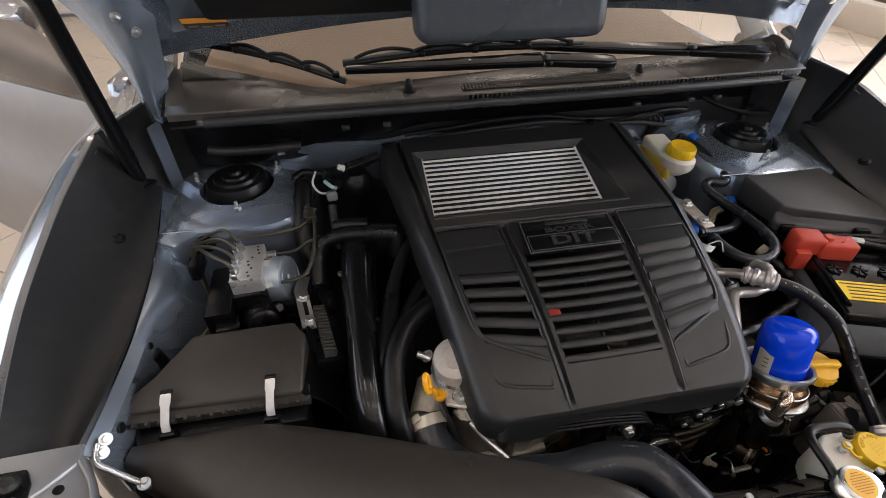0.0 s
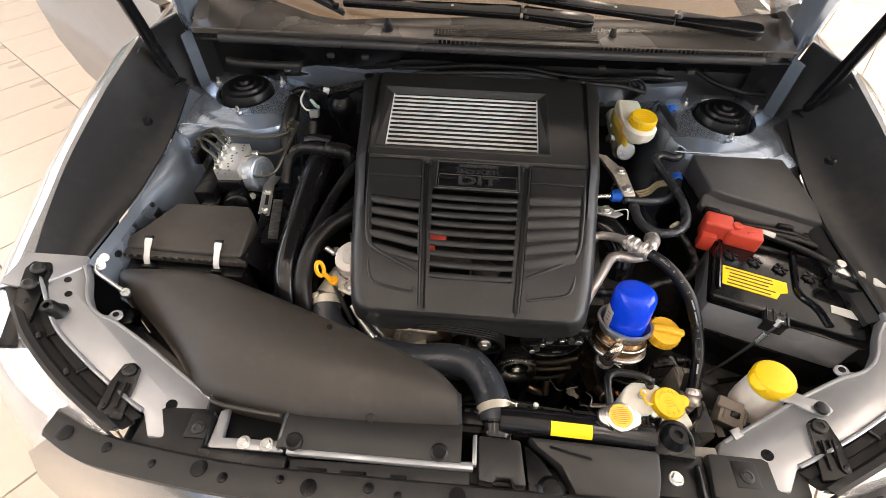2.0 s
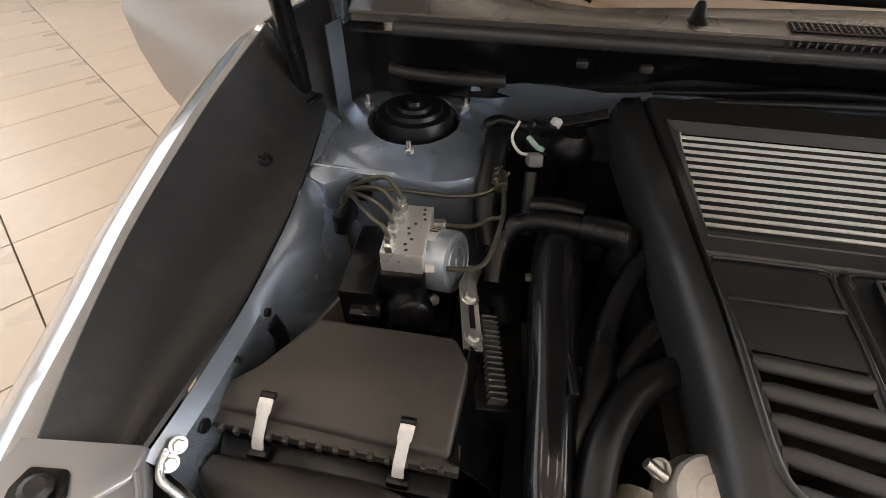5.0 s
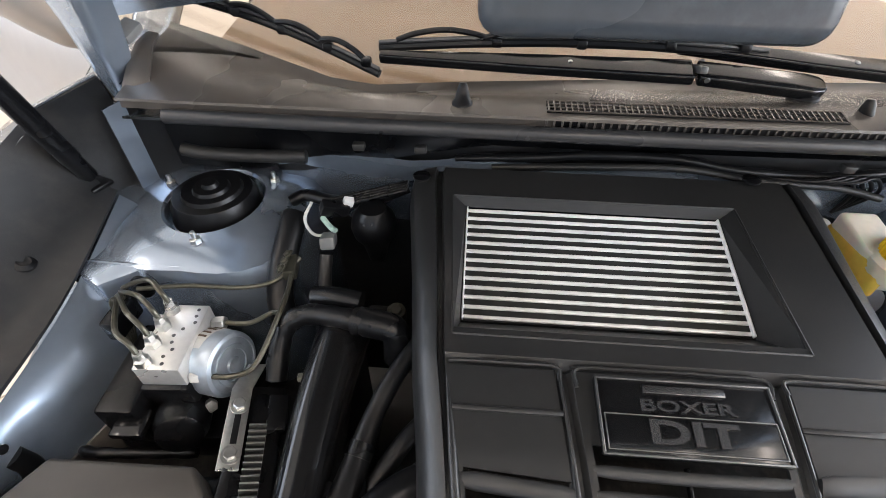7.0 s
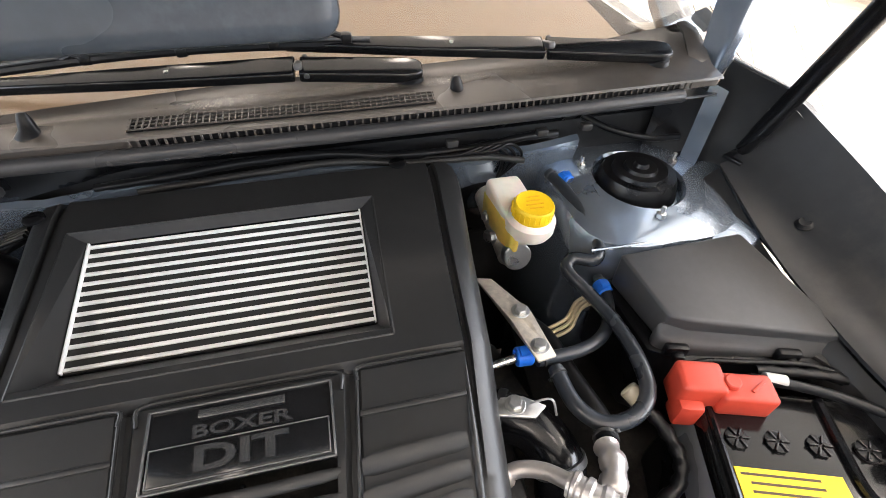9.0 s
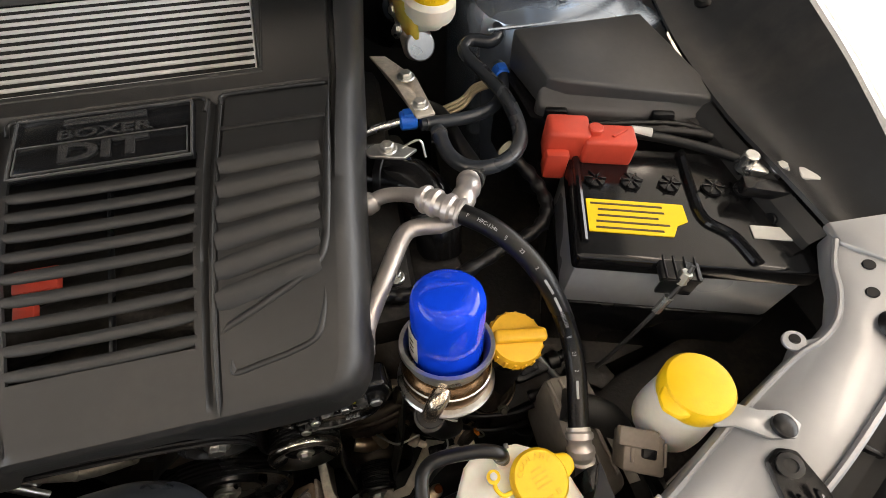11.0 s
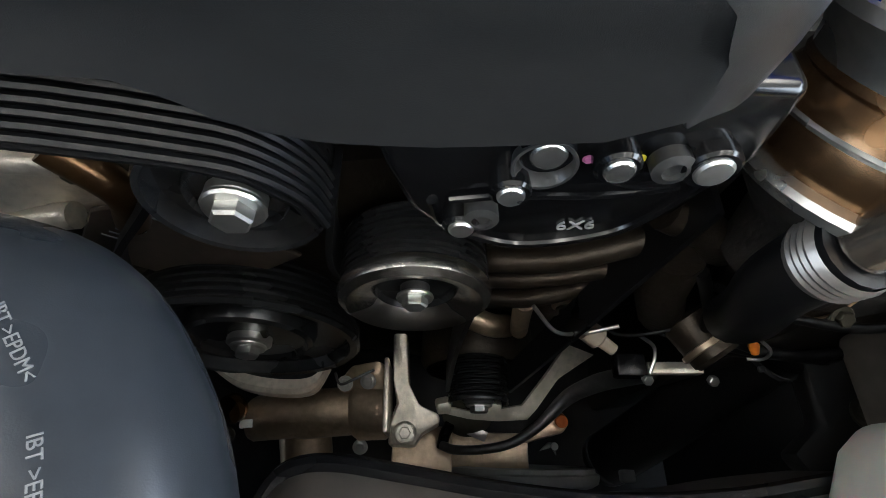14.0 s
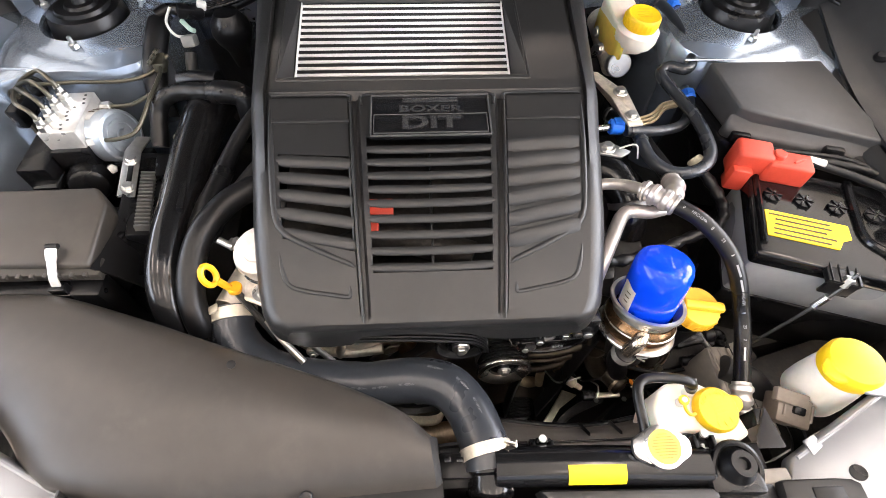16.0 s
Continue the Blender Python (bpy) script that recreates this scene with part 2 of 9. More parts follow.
def prism(points, z0, z1, r=0.004, seg=2, m=None):
    """A plan outline raised from z0 to z1. z0 and z1 may be numbers or one number for each corner."""
    bm = bmesh.new()
    k = len(points)
    lo = [z0] * k if isinstance(z0, (int, float)) else z0
    hi = [z1] * k if isinstance(z1, (int, float)) else z1
    a = [bm.verts.new((p[0], p[1], h)) for p, h in zip(points, lo)]
    b = [bm.verts.new((p[0], p[1], h)) for p, h in zip(points, hi)]
    bm.faces.new(a[::-1])
    bm.faces.new(b)
    for i in range(k):
        bm.faces.new((a[i], a[(i + 1) % k], b[(i + 1) % k], b[i]))
    bmesh.ops.recalc_face_normals(bm, faces=bm.faces)
    bevel(bm, r, seg)
    if m is not None:
        bm.transform(m)
    return bm


def smooth_path(pts, steps=8):
    """A Catmull-Rom curve through the points."""
    p = [Vector(q) for q in pts]
    if len(p) < 3:
        return p
    p = [p[0] * 2 - p[1]] + p + [p[-1] * 2 - p[-2]]
    out = []
    for i in range(1, len(p) - 2):
        a, b, c, d = p[i - 1:i + 3]
        for k in range(steps):
            t = k / steps
            out.append(0.5 * (2 * b + (c - a) * t + (2 * a - 5 * b + 4 * c - d) * t * t + (3 * b - a - 3 * c + d) * t ** 3))
    return out + [p[-2]]


def tube(pts, r, seg=12, steps=8, caps=True, radii=None, ring=0.0, every=2):
    """A round hose along a smooth curve; radii: one for each point given; ring: corrugation depth."""
    path = smooth_path(pts, steps)
    n = len(path)
    rr = [r] * n
    if radii:
        for i in range(n):
            f = i / (n - 1) * (len(radii) - 1)
            k = min(int(f), len(radii) - 2)
            rr[i] = radii[k] * (1 - (f - k)) + radii[k + 1] * (f - k)
    if ring:
        rr = [q + (ring if (i // every) % 2 else -ring) for i, q in enumerate(rr)]
    bm = bmesh.new()
    rings = []
    side = None
    for i in range(n):
        d = (path[min(i + 1, n - 1)] - path[max(i - 1, 0)]).normalized()
        if side is None:
            side = d.orthogonal().normalized()
        side = (side - d * side.dot(d)).normalized()
        up = d.cross(side)
        rings.append([bm.verts.new(path[i] + (side * math.cos(a) + up * math.sin(a)) * rr[i]) for a in [2 * math.pi * k / seg for k in range(seg)]])
    for a, b in zip(rings, rings[1:]):
        for k in range(seg):
            bm.faces.new((a[k], a[(k + 1) % seg], b[(k + 1) % seg], b[k]))
    if caps:
        bm.faces.new(rings[0][::-1])
        bm.faces.new(rings[-1])
    return bm


def lathe(profile, m, seg=28, closed=True):
    """A turned shape: (radius, height) pairs about the z axis of the pose m."""
    bm = bmesh.new()
    rings = []
    for r, h in profile:
        if r <= 1e-6:
            rings.append([bm.verts.new((0, 0, h))])
        else:
            rings.append([bm.verts.new((r * math.cos(2 * math.pi * k / seg), r * math.sin(2 * math.pi * k / seg), h)) for k in range(seg)])
    for a, b in zip(rings, rings[1:]):
        for k in range(seg):
            i, j = k, (k + 1) % seg
            q = [a[i % len(a)], a[j % len(a)], b[j % len(b)], b[i % len(b)]]
            q = list(dict.fromkeys(q))
            if len(q) > 2:
                bm.faces.new(q)
    bm.transform(m)
    return bm


def axis(at, way, spin=0):
    """A pose at a point with its z axis along way."""
    return Matrix.Translation(at) @ Vector(way).to_track_quat("Z", "Y").to_matrix().to_4x4() @ pose(0, 0, 0, 0, 0, spin)


def cyl(at, way, r, h, seg=20, edge=0.15):
    e = min(r, h) * edge
    return lathe([(0, 0), (r - e, 0), (r, e), (r, h - e), (r - e, h), (0, h)], axis(at, way), seg)


def sheet(rows, thick=0.003):
    """A skin through rows of points, with thickness along its normals."""
    bm = bmesh.new()
    v = [[bm.verts.new(p) for p in row] for row in rows]
    for a, b in zip(v, v[1:]):
        for i in range(len(a) - 1):
            bm.faces.new((a[i], a[i + 1], b[i + 1], b[i]))
    bmesh.ops.recalc_face_normals(bm, faces=bm.faces)
    if thick:
        bmesh.ops.solidify(bm, geom=list(bm.faces), thickness=thick)
    return bm


def dense(pts, steps=6):
    return [tuple(p) for p in smooth_path(pts, steps)]


def bolt(at, way, r, material, parent, name="bolt", washer=True, spin=0):
    """A hexagon-headed bolt with its flange."""
    bm = lathe([(0, 0), (r * 1.45, 0), (r * 1.5, r * 0.15), (r * 1.4, r * 0.3), (0, r * 0.3)], axis(at, way), 16) if washer else None
    hexa = lathe([(r, 0), (r, r * 0.85), (r * 0.86, r), (0, r)], axis(at, way, spin), 6)
    return part(name, join(bm, hexa) if bm else hexa, material, parent)

# ---- the showroom ----
FLOOR = 0.15
X0, X1, Y0, Y1, TOP = -5.2, 4.7, -4.6, 6.4, 3.9
floor = solo("floor", box((X0 + X1) / 2, (Y0 + Y1) / 2, FLOOR - 0.06, X1 - X0 + 0.6, Y1 - Y0 + 0.6, 0.1, 0), GROUT, "beige rectangular porcelain tiles with thin dark joints", "floor", kind="structure")
solo("ceiling", box((X0 + X1) / 2, (Y0 + Y1) / 2, TOP + 0.06, X1 - X0 + 0.6, Y1 - Y0 + 0.6, 0.1, 0), CEILPAINT, "plain white showroom ceiling", "ceiling", kind="structure")
solo("wall_north", box((X0 + X1) / 2, Y1 + 0.1, TOP / 2 + 0.1, X1 - X0 + 0.4, 0.2, TOP - 0.2, 0), WALLPAINT, "plain warm white showroom wall", "wall", kind="structure")


def window_wall(name, horizontal, fixed, a, b):
    """A wall of big panes: a sill band, a head band and posts between, with the openings going through."""
    w = thing(name, ((a + b) / 2 if horizontal else fixed, fixed if horizontal else (a + b) / 2, FLOOR), "white framed full-height shop windows", "window wall", kind="structure")

    def bar(nm, p, q, z0, z1, d=0.2):
        c = (p + q) / 2
        part(nm, box(c if horizontal else fixed, fixed if horizontal else c, (z0 + z1) / 2, (q - p) if horizontal else d, d if horizontal else (q - p), z1 - z0, 0.004), WALLPAINT, w)
    bar("sill", a, b, FLOOR, FLOOR + 0.25)
    bar("head", a, b, 3.3, TOP)
    n = 4
    for i in range(n + 1):
        c = a + (b - a) * i / n
        bar("post", max(a, c - 0.06), min(b, c + 0.06), FLOOR + 0.25, 3.3, 0.18)
    return w


window_wall("window_wall_east", False, X1 + 0.1, Y0, Y1)
window_wall("window_wall_west", False, X0 - 0.1, Y0, Y1)
window_wall("window_wall_south", True, Y0 - 0.1, X0, X1)

# ---- the car's body ----
car = thing("car", (0, 0.6, FLOOR), "silver-blue passenger car with its bonnet propped open", "car")


def mirror(pts, s):
    return [(s * p[0], *p[1:]) for p in pts]


# plan of the body's top edge, from the cowl forward to the middle of the nose: x, y, z
EDGE = dense([(-0.785, 1.25, 1.08), (-0.752, 1.06, 1.092), (-0.72, 0.92, 1.114), (-0.729, 0.84, 1.092), (-0.735, 0.76, 1.069), (-0.733, 0.68, 1.048), (-0.727, 0.61, 1.032), (-0.716, 0.54, 1.016), (-0.704, 0.46, 1.0), (-0.69, 0.375, 0.983)], 3)
LAMPIN = [(-0.685, 0.367, 0.983), (-0.628, 0.303, 0.966), (-0.556, 0.248, 0.943), (-0.468, 0.198, 0.916)]
NOSE = dense([(-0.546, 0.189, 0.922), (-0.49, 0.166, 0.916), (-0.42, 0.155, 0.909), (-0.3, 0.145, 0.901), (-0.15, 0.143, 0.899), (0, 0.143, 0.899)], 4)


def rise(x):
    """How far the lamp rails and all that sits on them climb towards the wings."""
    return 0.31 * max(-0.06, abs(x) - 0.41)



for s in (-1, 1):
    e = mirror(EDGE, -s)
    rows = [[(p[0] + s * o, p[1] - f, z if z < 0.8 else p[2] - (1 - z)) for p in e] for i, (o, f, z) in enumerate([(0, 0, 1), (0.019, 0, 0.992), (0.046, 0, 0.975), (0.077, 0.0, 0.94), (0.105, 0.0, 0.87), (0.122, 0.0, 0.72), (0.122, 0, 0.6), (0.11, 0, 0.35)])]
    for r in rows:
        for i, (x, y, z) in enumerate(r):
            if abs(y - 0.95) < 0.36:
                r[i] = (x, y, max(z, 0.46 + math.sqrt(0.36 ** 2 - (y - 0.95) ** 2)))
    rows.insert(0, [(p[0] - s * 0.018, p[1], p[2] - 0.008) for p in e])
    part("fender", sheet(rows, 0.002), BODYPAINT, car)
    # headlight: columns of the lens from its rear corner round to the grille strip
    cols = [[(0.685, 0.367, 0.983), (0.728, 0.374, 0.967), (0.775, 0.382, 0.92), (0.812, 0.39, 0.84), (0.828, 0.394, 0.74), (0.828, 0.396, 0.66)],
            [(0.628, 0.303, 0.966), (0.685, 0.302, 0.952), (0.742, 0.308, 0.905), (0.784, 0.318, 0.83), (0.802, 0.324, 0.73), (0.804, 0.326, 0.66)],
            [(0.556, 0.248, 0.943), (0.606, 0.238, 0.932), (0.66, 0.24, 0.895), (0.708, 0.246, 0.825), (0.732, 0.25, 0.73), (0.736, 0.25, 0.66)],
            [(0.468, 0.198, 0.916), (0.506, 0.196, 0.914), (0.555, 0.193, 0.9), (0.618, 0.19, 0.835), (0.655, 0.182, 0.745), (0.67, 0.17, 0.66)]]
    lines = [dense([c[k] for c in cols], 6) for k in range(6)]
    lens_rows = [[(s * x, y, z) for x, y, z in row] for row in zip(*[dense(list(col), 4) for col in zip(*lines)])]
    lampob = part("headlight", sheet([[(x - s * (0.007 + 0.009 * (i % 2)), y + 0.006, z - 0.006) for x, y, z in r] for i, r in enumerate(lens_rows)], 0.002), REFLECTOR, car, "headlight with a bright reflector under a clear lens")
    part("lens", sheet(lens_rows, 0.003), LENS, lampob, "clear plastic lens")
    inner_edge = [(0.655, 0.395, 0.968), (0.602, 0.328, 0.95), (0.521, 0.27, 0.927), (0.44, 0.228, 0.905)]
    a_, b_ = dense(LAMPIN, 8), dense([(-x, y, z) for x, y, z in inner_edge], 8)
    rows = []
    for f, d in ((-0.06, -0.02), (-0.03, 0.004), (0.1, 0.007), (0.3, 0.006), (0.36, -0.004), (0.62, -0.006), (0.68, 0.003), (0.95, 0.002), (1.0, -0.03)):
        rows.append([(-s * (p[0] * (1 - f) + q[0] * f), p[1] * (1 - f) + q[1] * f, p[2] * (1 - f) + q[2] * f + d) for p, q in zip(a_, b_)])
    house = part("lamp_housing", sheet(rows, 0.003), GREYPLASTIC, lampob, "dark grey moulded lamp housing rim")
    for i in range(3, 24, 6):
        p, q = Vector(rows[2][i]), Vector(rows[7][i])
        c = p.lerp(q, 0.42 if i % 2 else 0.6)
        part("tab", box(c.x, c.y, c.z + 0.003, 0.012, 0.007, 0.006, 0.002, (0, 0, s * (48 - 8 * i / 24))), PLASTIC, house)
        if i % 2:
            c = p.lerp(q, 0.85)
            part("rib", box(c.x, c.y, c.z + 0.002, 0.004, 0.018, 0.006, 0.001, (0, 0, s * 45)), PLASTIC, house)
    # body below the lamp
    base_row = [r[-1] for r in lens_rows]
    low = [base_row] + [[(q[0] + s * o, q[1] - o, z) for q in base_row] for o, z in ((0.006, 0.56), (0.0, 0.42), (-0.02, 0.28))]
    part("bumper_corner", sheet(low, 0.002), BODYPAINT, car)

nose = NOSE + mirror(NOSE, -1)[::-1][1:]
rows = []
for f, z, ex, ey in ((0.0, 0, 0.546, 0.189), (0.012, -0.006, 0.556, 0.186), (0.05, -0.05, 0.606, 0.18), (0.09, -0.15, 0.65, 0.17), (0.115, -0.28, 0.67, 0.155), (0.12, -0.42, 0.675, 0.155), (0.1, -0.6, 0.67, 0.17)):
    row = []
    for p in nose:
        w = min(1, max(0, (abs(p[0]) - 0.3) / 0.246))
        w = w * w * (3 - 2 * w)
        row.append((p[0] + math.copysign((ex - 0.546) * w, p[0]), (p[1] - f * (1 - 0.3 * abs(p[0]) / 0.56)) * (1 - w) + ey * w, p[2] - 0.012 + z))
    rows.append(row)
part("bumper", sheet(rows, 0.003), BODYPAINT, car, "silver front bumper skin")
strip_rows = [[(p[0], p[1] + a, p[2] + b) for p in nose] for a, b in ((-0.004, -0.012), (-0.004, 0.004), (0.004, 0.008), (0.032, 0.004), (0.036, -0.002), (0.036, -0.02))]
strip = part("grille_strip", sheet(strip_rows, 0.003), GREYPLASTIC, car, "dull black grille strip with push clips")
rng = random.Random(4)
for i in range(19):
    f = -0.52 + 1.04 * i / 18
    p = min(nose, key=lambda q: abs(q[0] - f))
    part("push_clip", lathe([(0, 0), ((0.011, 0.007, 0.0055)[i % 3], 0), ((0.0105, 0.0065, 0.005)[i % 3], 0.0015), ((0.006, 0.004, 0.003)[i % 3], 0.0025), (0, 0.002)], axis((p[0], p[1] + 0.014 + 0.006 * (i % 2), p[2] + 0.0065), (0, 0.1, 1)), 12), PLASTIC, strip)

# inner side walls, rails, strut towers
for s in (-1, 1):
    # felt liner from the fender edge down to the apron
    outer = dense([(-0.707, 0.914, 1.118), (-0.717, 0.84, 1.094), (-0.723, 0.78, 1.076), (-0.723, 0.72, 1.06), (-0.721, 0.66, 1.045), (-0.715, 0.6, 1.032), (-0.706, 0.54, 1.018), (-0.695, 0.48, 1.003), (-0.68, 0.41, 0.984)], 2)
    inner = dense([(-0.643, 0.91, 1.012), (-0.634, 0.84, 0.997), (-0.627, 0.78, 0.985), (-0.622, 0.72, 0.976), (-0.618, 0.66, 0.972), (-0.614, 0.6, 0.97), (-0.612, 0.54, 0.972), (-0.613, 0.48, 0.972), (-0.618, 0.44, 0.968)], 2)
    rows = []
    for k in range(7):
        f = k / 6
        sag = -0.026 * math.sin(math.pi * f)
        rows.append([(-s * (a[0] * (1 - f) + b[0] * f), a[1] * (1 - f) + b[1] * f, a[2] * (1 - f) + b[2] * f + sag) for a, b in zip(outer, inner)])
    liner = part("wing_liner", sheet(rows, 0.004), LINER, car, "matt black liner panel inside the wing")
    for x, y, z in ((0.645, 0.434, 0.962), (0.676, 0.778, 1.006)):
        part("push_clip", lathe([(0, 0), (0.012, 0), (0.012, 0.003), (0.007, 0.006), (0, 0.004)], axis((s * x, y, z), (-s * 0.5, 0, 1)), 14), PLASTIC, liner)
    # painted apron below the liner
    top = [(x, y, z - 0.004) for x, y, z in inner]
    rows = [[(-s * p[0], p[1], p[2]) for p in top]]
    for o, w, d in ((0.012, 0.004, 0.012), (0.016, 0.022, 0.05), (0.014, 0.045, 0.095), (0.012, 0.06, 0.13), (0.006, 0.075, 0.2), (0.0, 0.07, 0.5)):
        rows.append([(-s * (p[0] + o + w * min(1, max(0, (p[1] - 0.6) / 0.1))), p[1], p[2] - d) for p in top])
    # blue-grey on the left, dark grey on the right
    part("apron", sheet(rows[:4], 0.003), PAINT if s < 0 else GREYPLASTIC, car, "blue-grey painted inner wing" if s < 0 else "dark grey inner wing")
    part("inner_rail", sheet(rows[3:], 0.003), TANPANEL, car, "dull tan-grey rail below the inner wing")
    for k in range(2, len(inner) - 1, 2):
        x, y, z = inner[k]
        part("hole_rim", cyl((-s * (x + 0.0115), y, z - 0.02 - 0.004 * (k % 3)), (-s * 1, 0, 0.12), 0.0035 + 0.0015 * (k % 3), 0.0045, 14), RUBBER, car, "round dark hole")
    # rail from the strut back to the lamp support
    plan = [(-0.66, 0.42), (-0.614, 0.44), (-0.598, 0.412), (-0.588, 0.39), (-0.572, 0.368), (-0.552, 0.357), (-0.538, 0.359), (-0.528, 0.35), (-0.474, 0.326), (-0.424, 0.299), (-0.361, 0.265), (-0.345, 0.235), (-0.35, 0.206), (-0.42, 0.2), (-0.437, 0.229), (-0.463, 0.241), (-0.517, 0.27), (-0.574, 0.305), (-0.601, 0.328), (-0.625, 0.358)]
    plan = [(-s * x, y) for x, y in plan][::s]
    rail = part("lamp_support_rail", prism(plan, [0.887 + rise(x) for x, y in plan], [0.907 + rise(x) for x, y in plan], 0.003), SILVERRAIL, car, "silver painted pressed rail")
    part("rail_flange", tube([(-s * x, y, 0.9095 + rise(x)) for x, y in ((-0.66, 0.405), (-0.625, 0.36), (-0.6, 0.33), (-0.574, 0.308), (-0.517, 0.272), (-0.463, 0.243), (-0.438, 0.231))], 0.003, 8, 4), SILVERRAIL, rail)
    slope = (-s * 0.3, 0, 1)
    part("hole_rim", cyl((s * 0.409, 0.246, 0.9055), slope, 0.0075, 0.003, 18), PLASTIC, rail, "round dark hole")
    part("hole_rim", cyl((s * 0.607, 0.377, 0.9055 + rise(0.607)), slope, 0.005, 0.003, 14), PLASTIC, rail, "round dark hole")
    part("hole_rim", cyl((s * 0.62, 0.4, 0.9055 + rise(0.62)), slope, 0.005, 0.003, 14), PLASTIC, rail, "round dark hole")
    # black bracket over the rail
    m = pose(s * 0.474, 0.277, 0.909 + rise(0.474), 0, -s * 17, s * 2)
    br = part("lamp_bracket", prism([(-0.0185, -0.062), (0.0185, -0.062), (0.015, -0.02), (0.0115, 0.008), (0.0, 0.0135), (-0.0115, 0.008), (-0.015, -0.02)], [-0.028, -0.028, -0.004, 0, 0, 0, -0.004], [-0.008, -0.008, 0.011, 0.0115, 0.011, 0.0115, 0.011], 0.003, 2, m), PLASTIC, rail, "black plastic lamp bracket")
    for dx in (-0.006, 0.006):
        b_ = box(dx, -0.034, 0.0055, 0.0025, 0.036, 0.006, 0.001, (24, 0, 0))
        b_.transform(m)
        part("rib", b_, PLASTIC, br)
    part("bolt", lathe([(0, 0), (0.009, 0), (0.009, 0.003), (0.005, 0.004), (0.005, 0.002), (0, 0.002)], m @ pose(0, 0, 0.0115), 12), GREYPLASTIC, br)
    m2 = pose(s * 0.652, 0.372, 0.909 + rise(0.645), 0, -s * 17, s * -12)
    br2 = part("lamp_bracket", prism([(-0.014, -0.085), (0.012, -0.085), (0.017, 0.03), (0.012, 0.045), (-0.012, 0.045), (-0.017, 0.03)], [-0.03, -0.03, 0, 0, 0, 0], [-0.02, -0.02, 0.012, 0.012, 0.012, 0.012], 0.003, 2, m2), PLASTIC, rail, "black plastic lamp bracket")
    for dy in (0.0, 0.03):
        part("bolt", lathe([(0, 0), (0.01, 0), (0.01, 0.003), (0.006, 0.006), (0, 0.005)], m2 @ pose(0, dy, 0.0115), 12), GREYPLASTIC, br2)
    part("rubber_peg", lathe([(0, 0), (0.018, 0), (0.014, 0.008), (0.0135, 0.026), (0.011, 0.03), (0.006, 0.03), (0.006, 0.02), (0, 0.02)], axis((s * 0.603, 0.346, 0.906 + rise(0.603)), (0, -0.2, 1)) @ Matrix.Diagonal((0.78, 0.78, 0.85, 1)), 18), RUBBER, rail, "round black rubber bump stop")
    gus = [(-s * x, y) for x, y in ((-0.69, 0.37), (-0.655, 0.37), (-0.63, 0.4), (-0.612, 0.425), (-0.615, 0.448), (-0.69, 0.43))][::s]
    part("wing_gusset", prism(gus, [0.902 + rise(x) for x, y in gus], [0.9105 + rise(x) for x, y in gus], 0.002), SILVERRAIL, rail)
    part("rail_flange", tube([(-s * x, y, 0.9085 + rise(x)) for x, y in ((-0.612, 0.43), (-0.596, 0.408), (-0.586, 0.386), (-0.571, 0.366), (-0.552, 0.354), (-0.526, 0.347), (-0.474, 0.323), (-0.424, 0.296), (-0.364, 0.264))], 0.0026, 8, 4), SILVERRAIL, rail)
    part("ear", cyl((s * 0.535, 0.36, 0.9035 + rise(0.535)), slope, 0.009, 0.004, 18), SILVERRAIL, rail)
    part("hole_rim", cyl((s * 0.535, 0.361, 0.906 + rise(0.535)), slope, 0.0045, 0.002, 14), PLASTIC, rail, "round dark hole")

    # strut tower
    cx, cy, cz = s * 0.518, 0.918, 1.0
    rows = []
    for k in range(33):
        a = math.pi * 2 * k / 32
        col = []
        for r, z in ((0.066, -0.03), (0.0665, 0.0), (0.07, 0.004), (0.076, 0.001), (0.105, -0.004), (0.125, -0.013), (0.135, -0.035), (0.139, -0.09), (0.142, -0.2), (0.145, -0.36)):
            sq = 1 + 0.16 * (abs(math.sin(2 * a)) ** 1.5) if r > 0.07 else 1
            dx, dy = r * sq * math.cos(a), r * sq * math.sin(a)
            if dy < -0.09:
                dy = -0.09 + (dy + 0.09) * 0.75
            col.append((cx + dx * 0.93, cy + dy, cz + z + min(0, dy) * 0.02))
        rows.append(col)
    tower = part("strut_tower", sheet(rows, 0), PAINT, car, "blue-grey painted strut tower")
    part("strut_mount", lathe([(0, 0.017), (0.008, 0.017), (0.01, 0.012), (0.02, 0.012), (0.022, 0.008), (0.034, 0.009), (0.036, 0.004), (0.046, 0.003), (0.05, -0.006), (0.052, -0.02), (0.054, -0.025)], pose(cx, cy + 0.002, cz + 0.011) @ Matrix.Diagonal((1.1, 1.1, 1.05, 1)), 36), RUBBER, tower, "ribbed black rubber strut mount")
    for k in range(3):
        a = math.radians(-90 + 120 * k - s * 8)
        q = (cx + 0.082 * math.cos(a), cy + 0.082 * math.sin(a), cz - 0.001)
        part("stud", join(lathe([(0.0066, 0), (0.0066, 0.006), (0.0055, 0.007), (0, 0.007)], axis(q, (0, 0, 1)), 6), cyl((q[0], q[1], q[2] + 0.005), (0, 0, 1), 0.003, 0.012, 10)), STEEL, tower, "zinc-plated stud and nut")
    part("seam", tube([(cx - 0.12, cy - 0.108, cz - 0.016), (cx - 0.04, cy - 0.112, cz - 0.014), (cx + 0.05, cy - 0.108, cz - 0.016), (cx + 0.1, cy - 0.09, cz - 0.018)], 0.0022, 6, 4), PAINT, tower, "beaded paint seam")
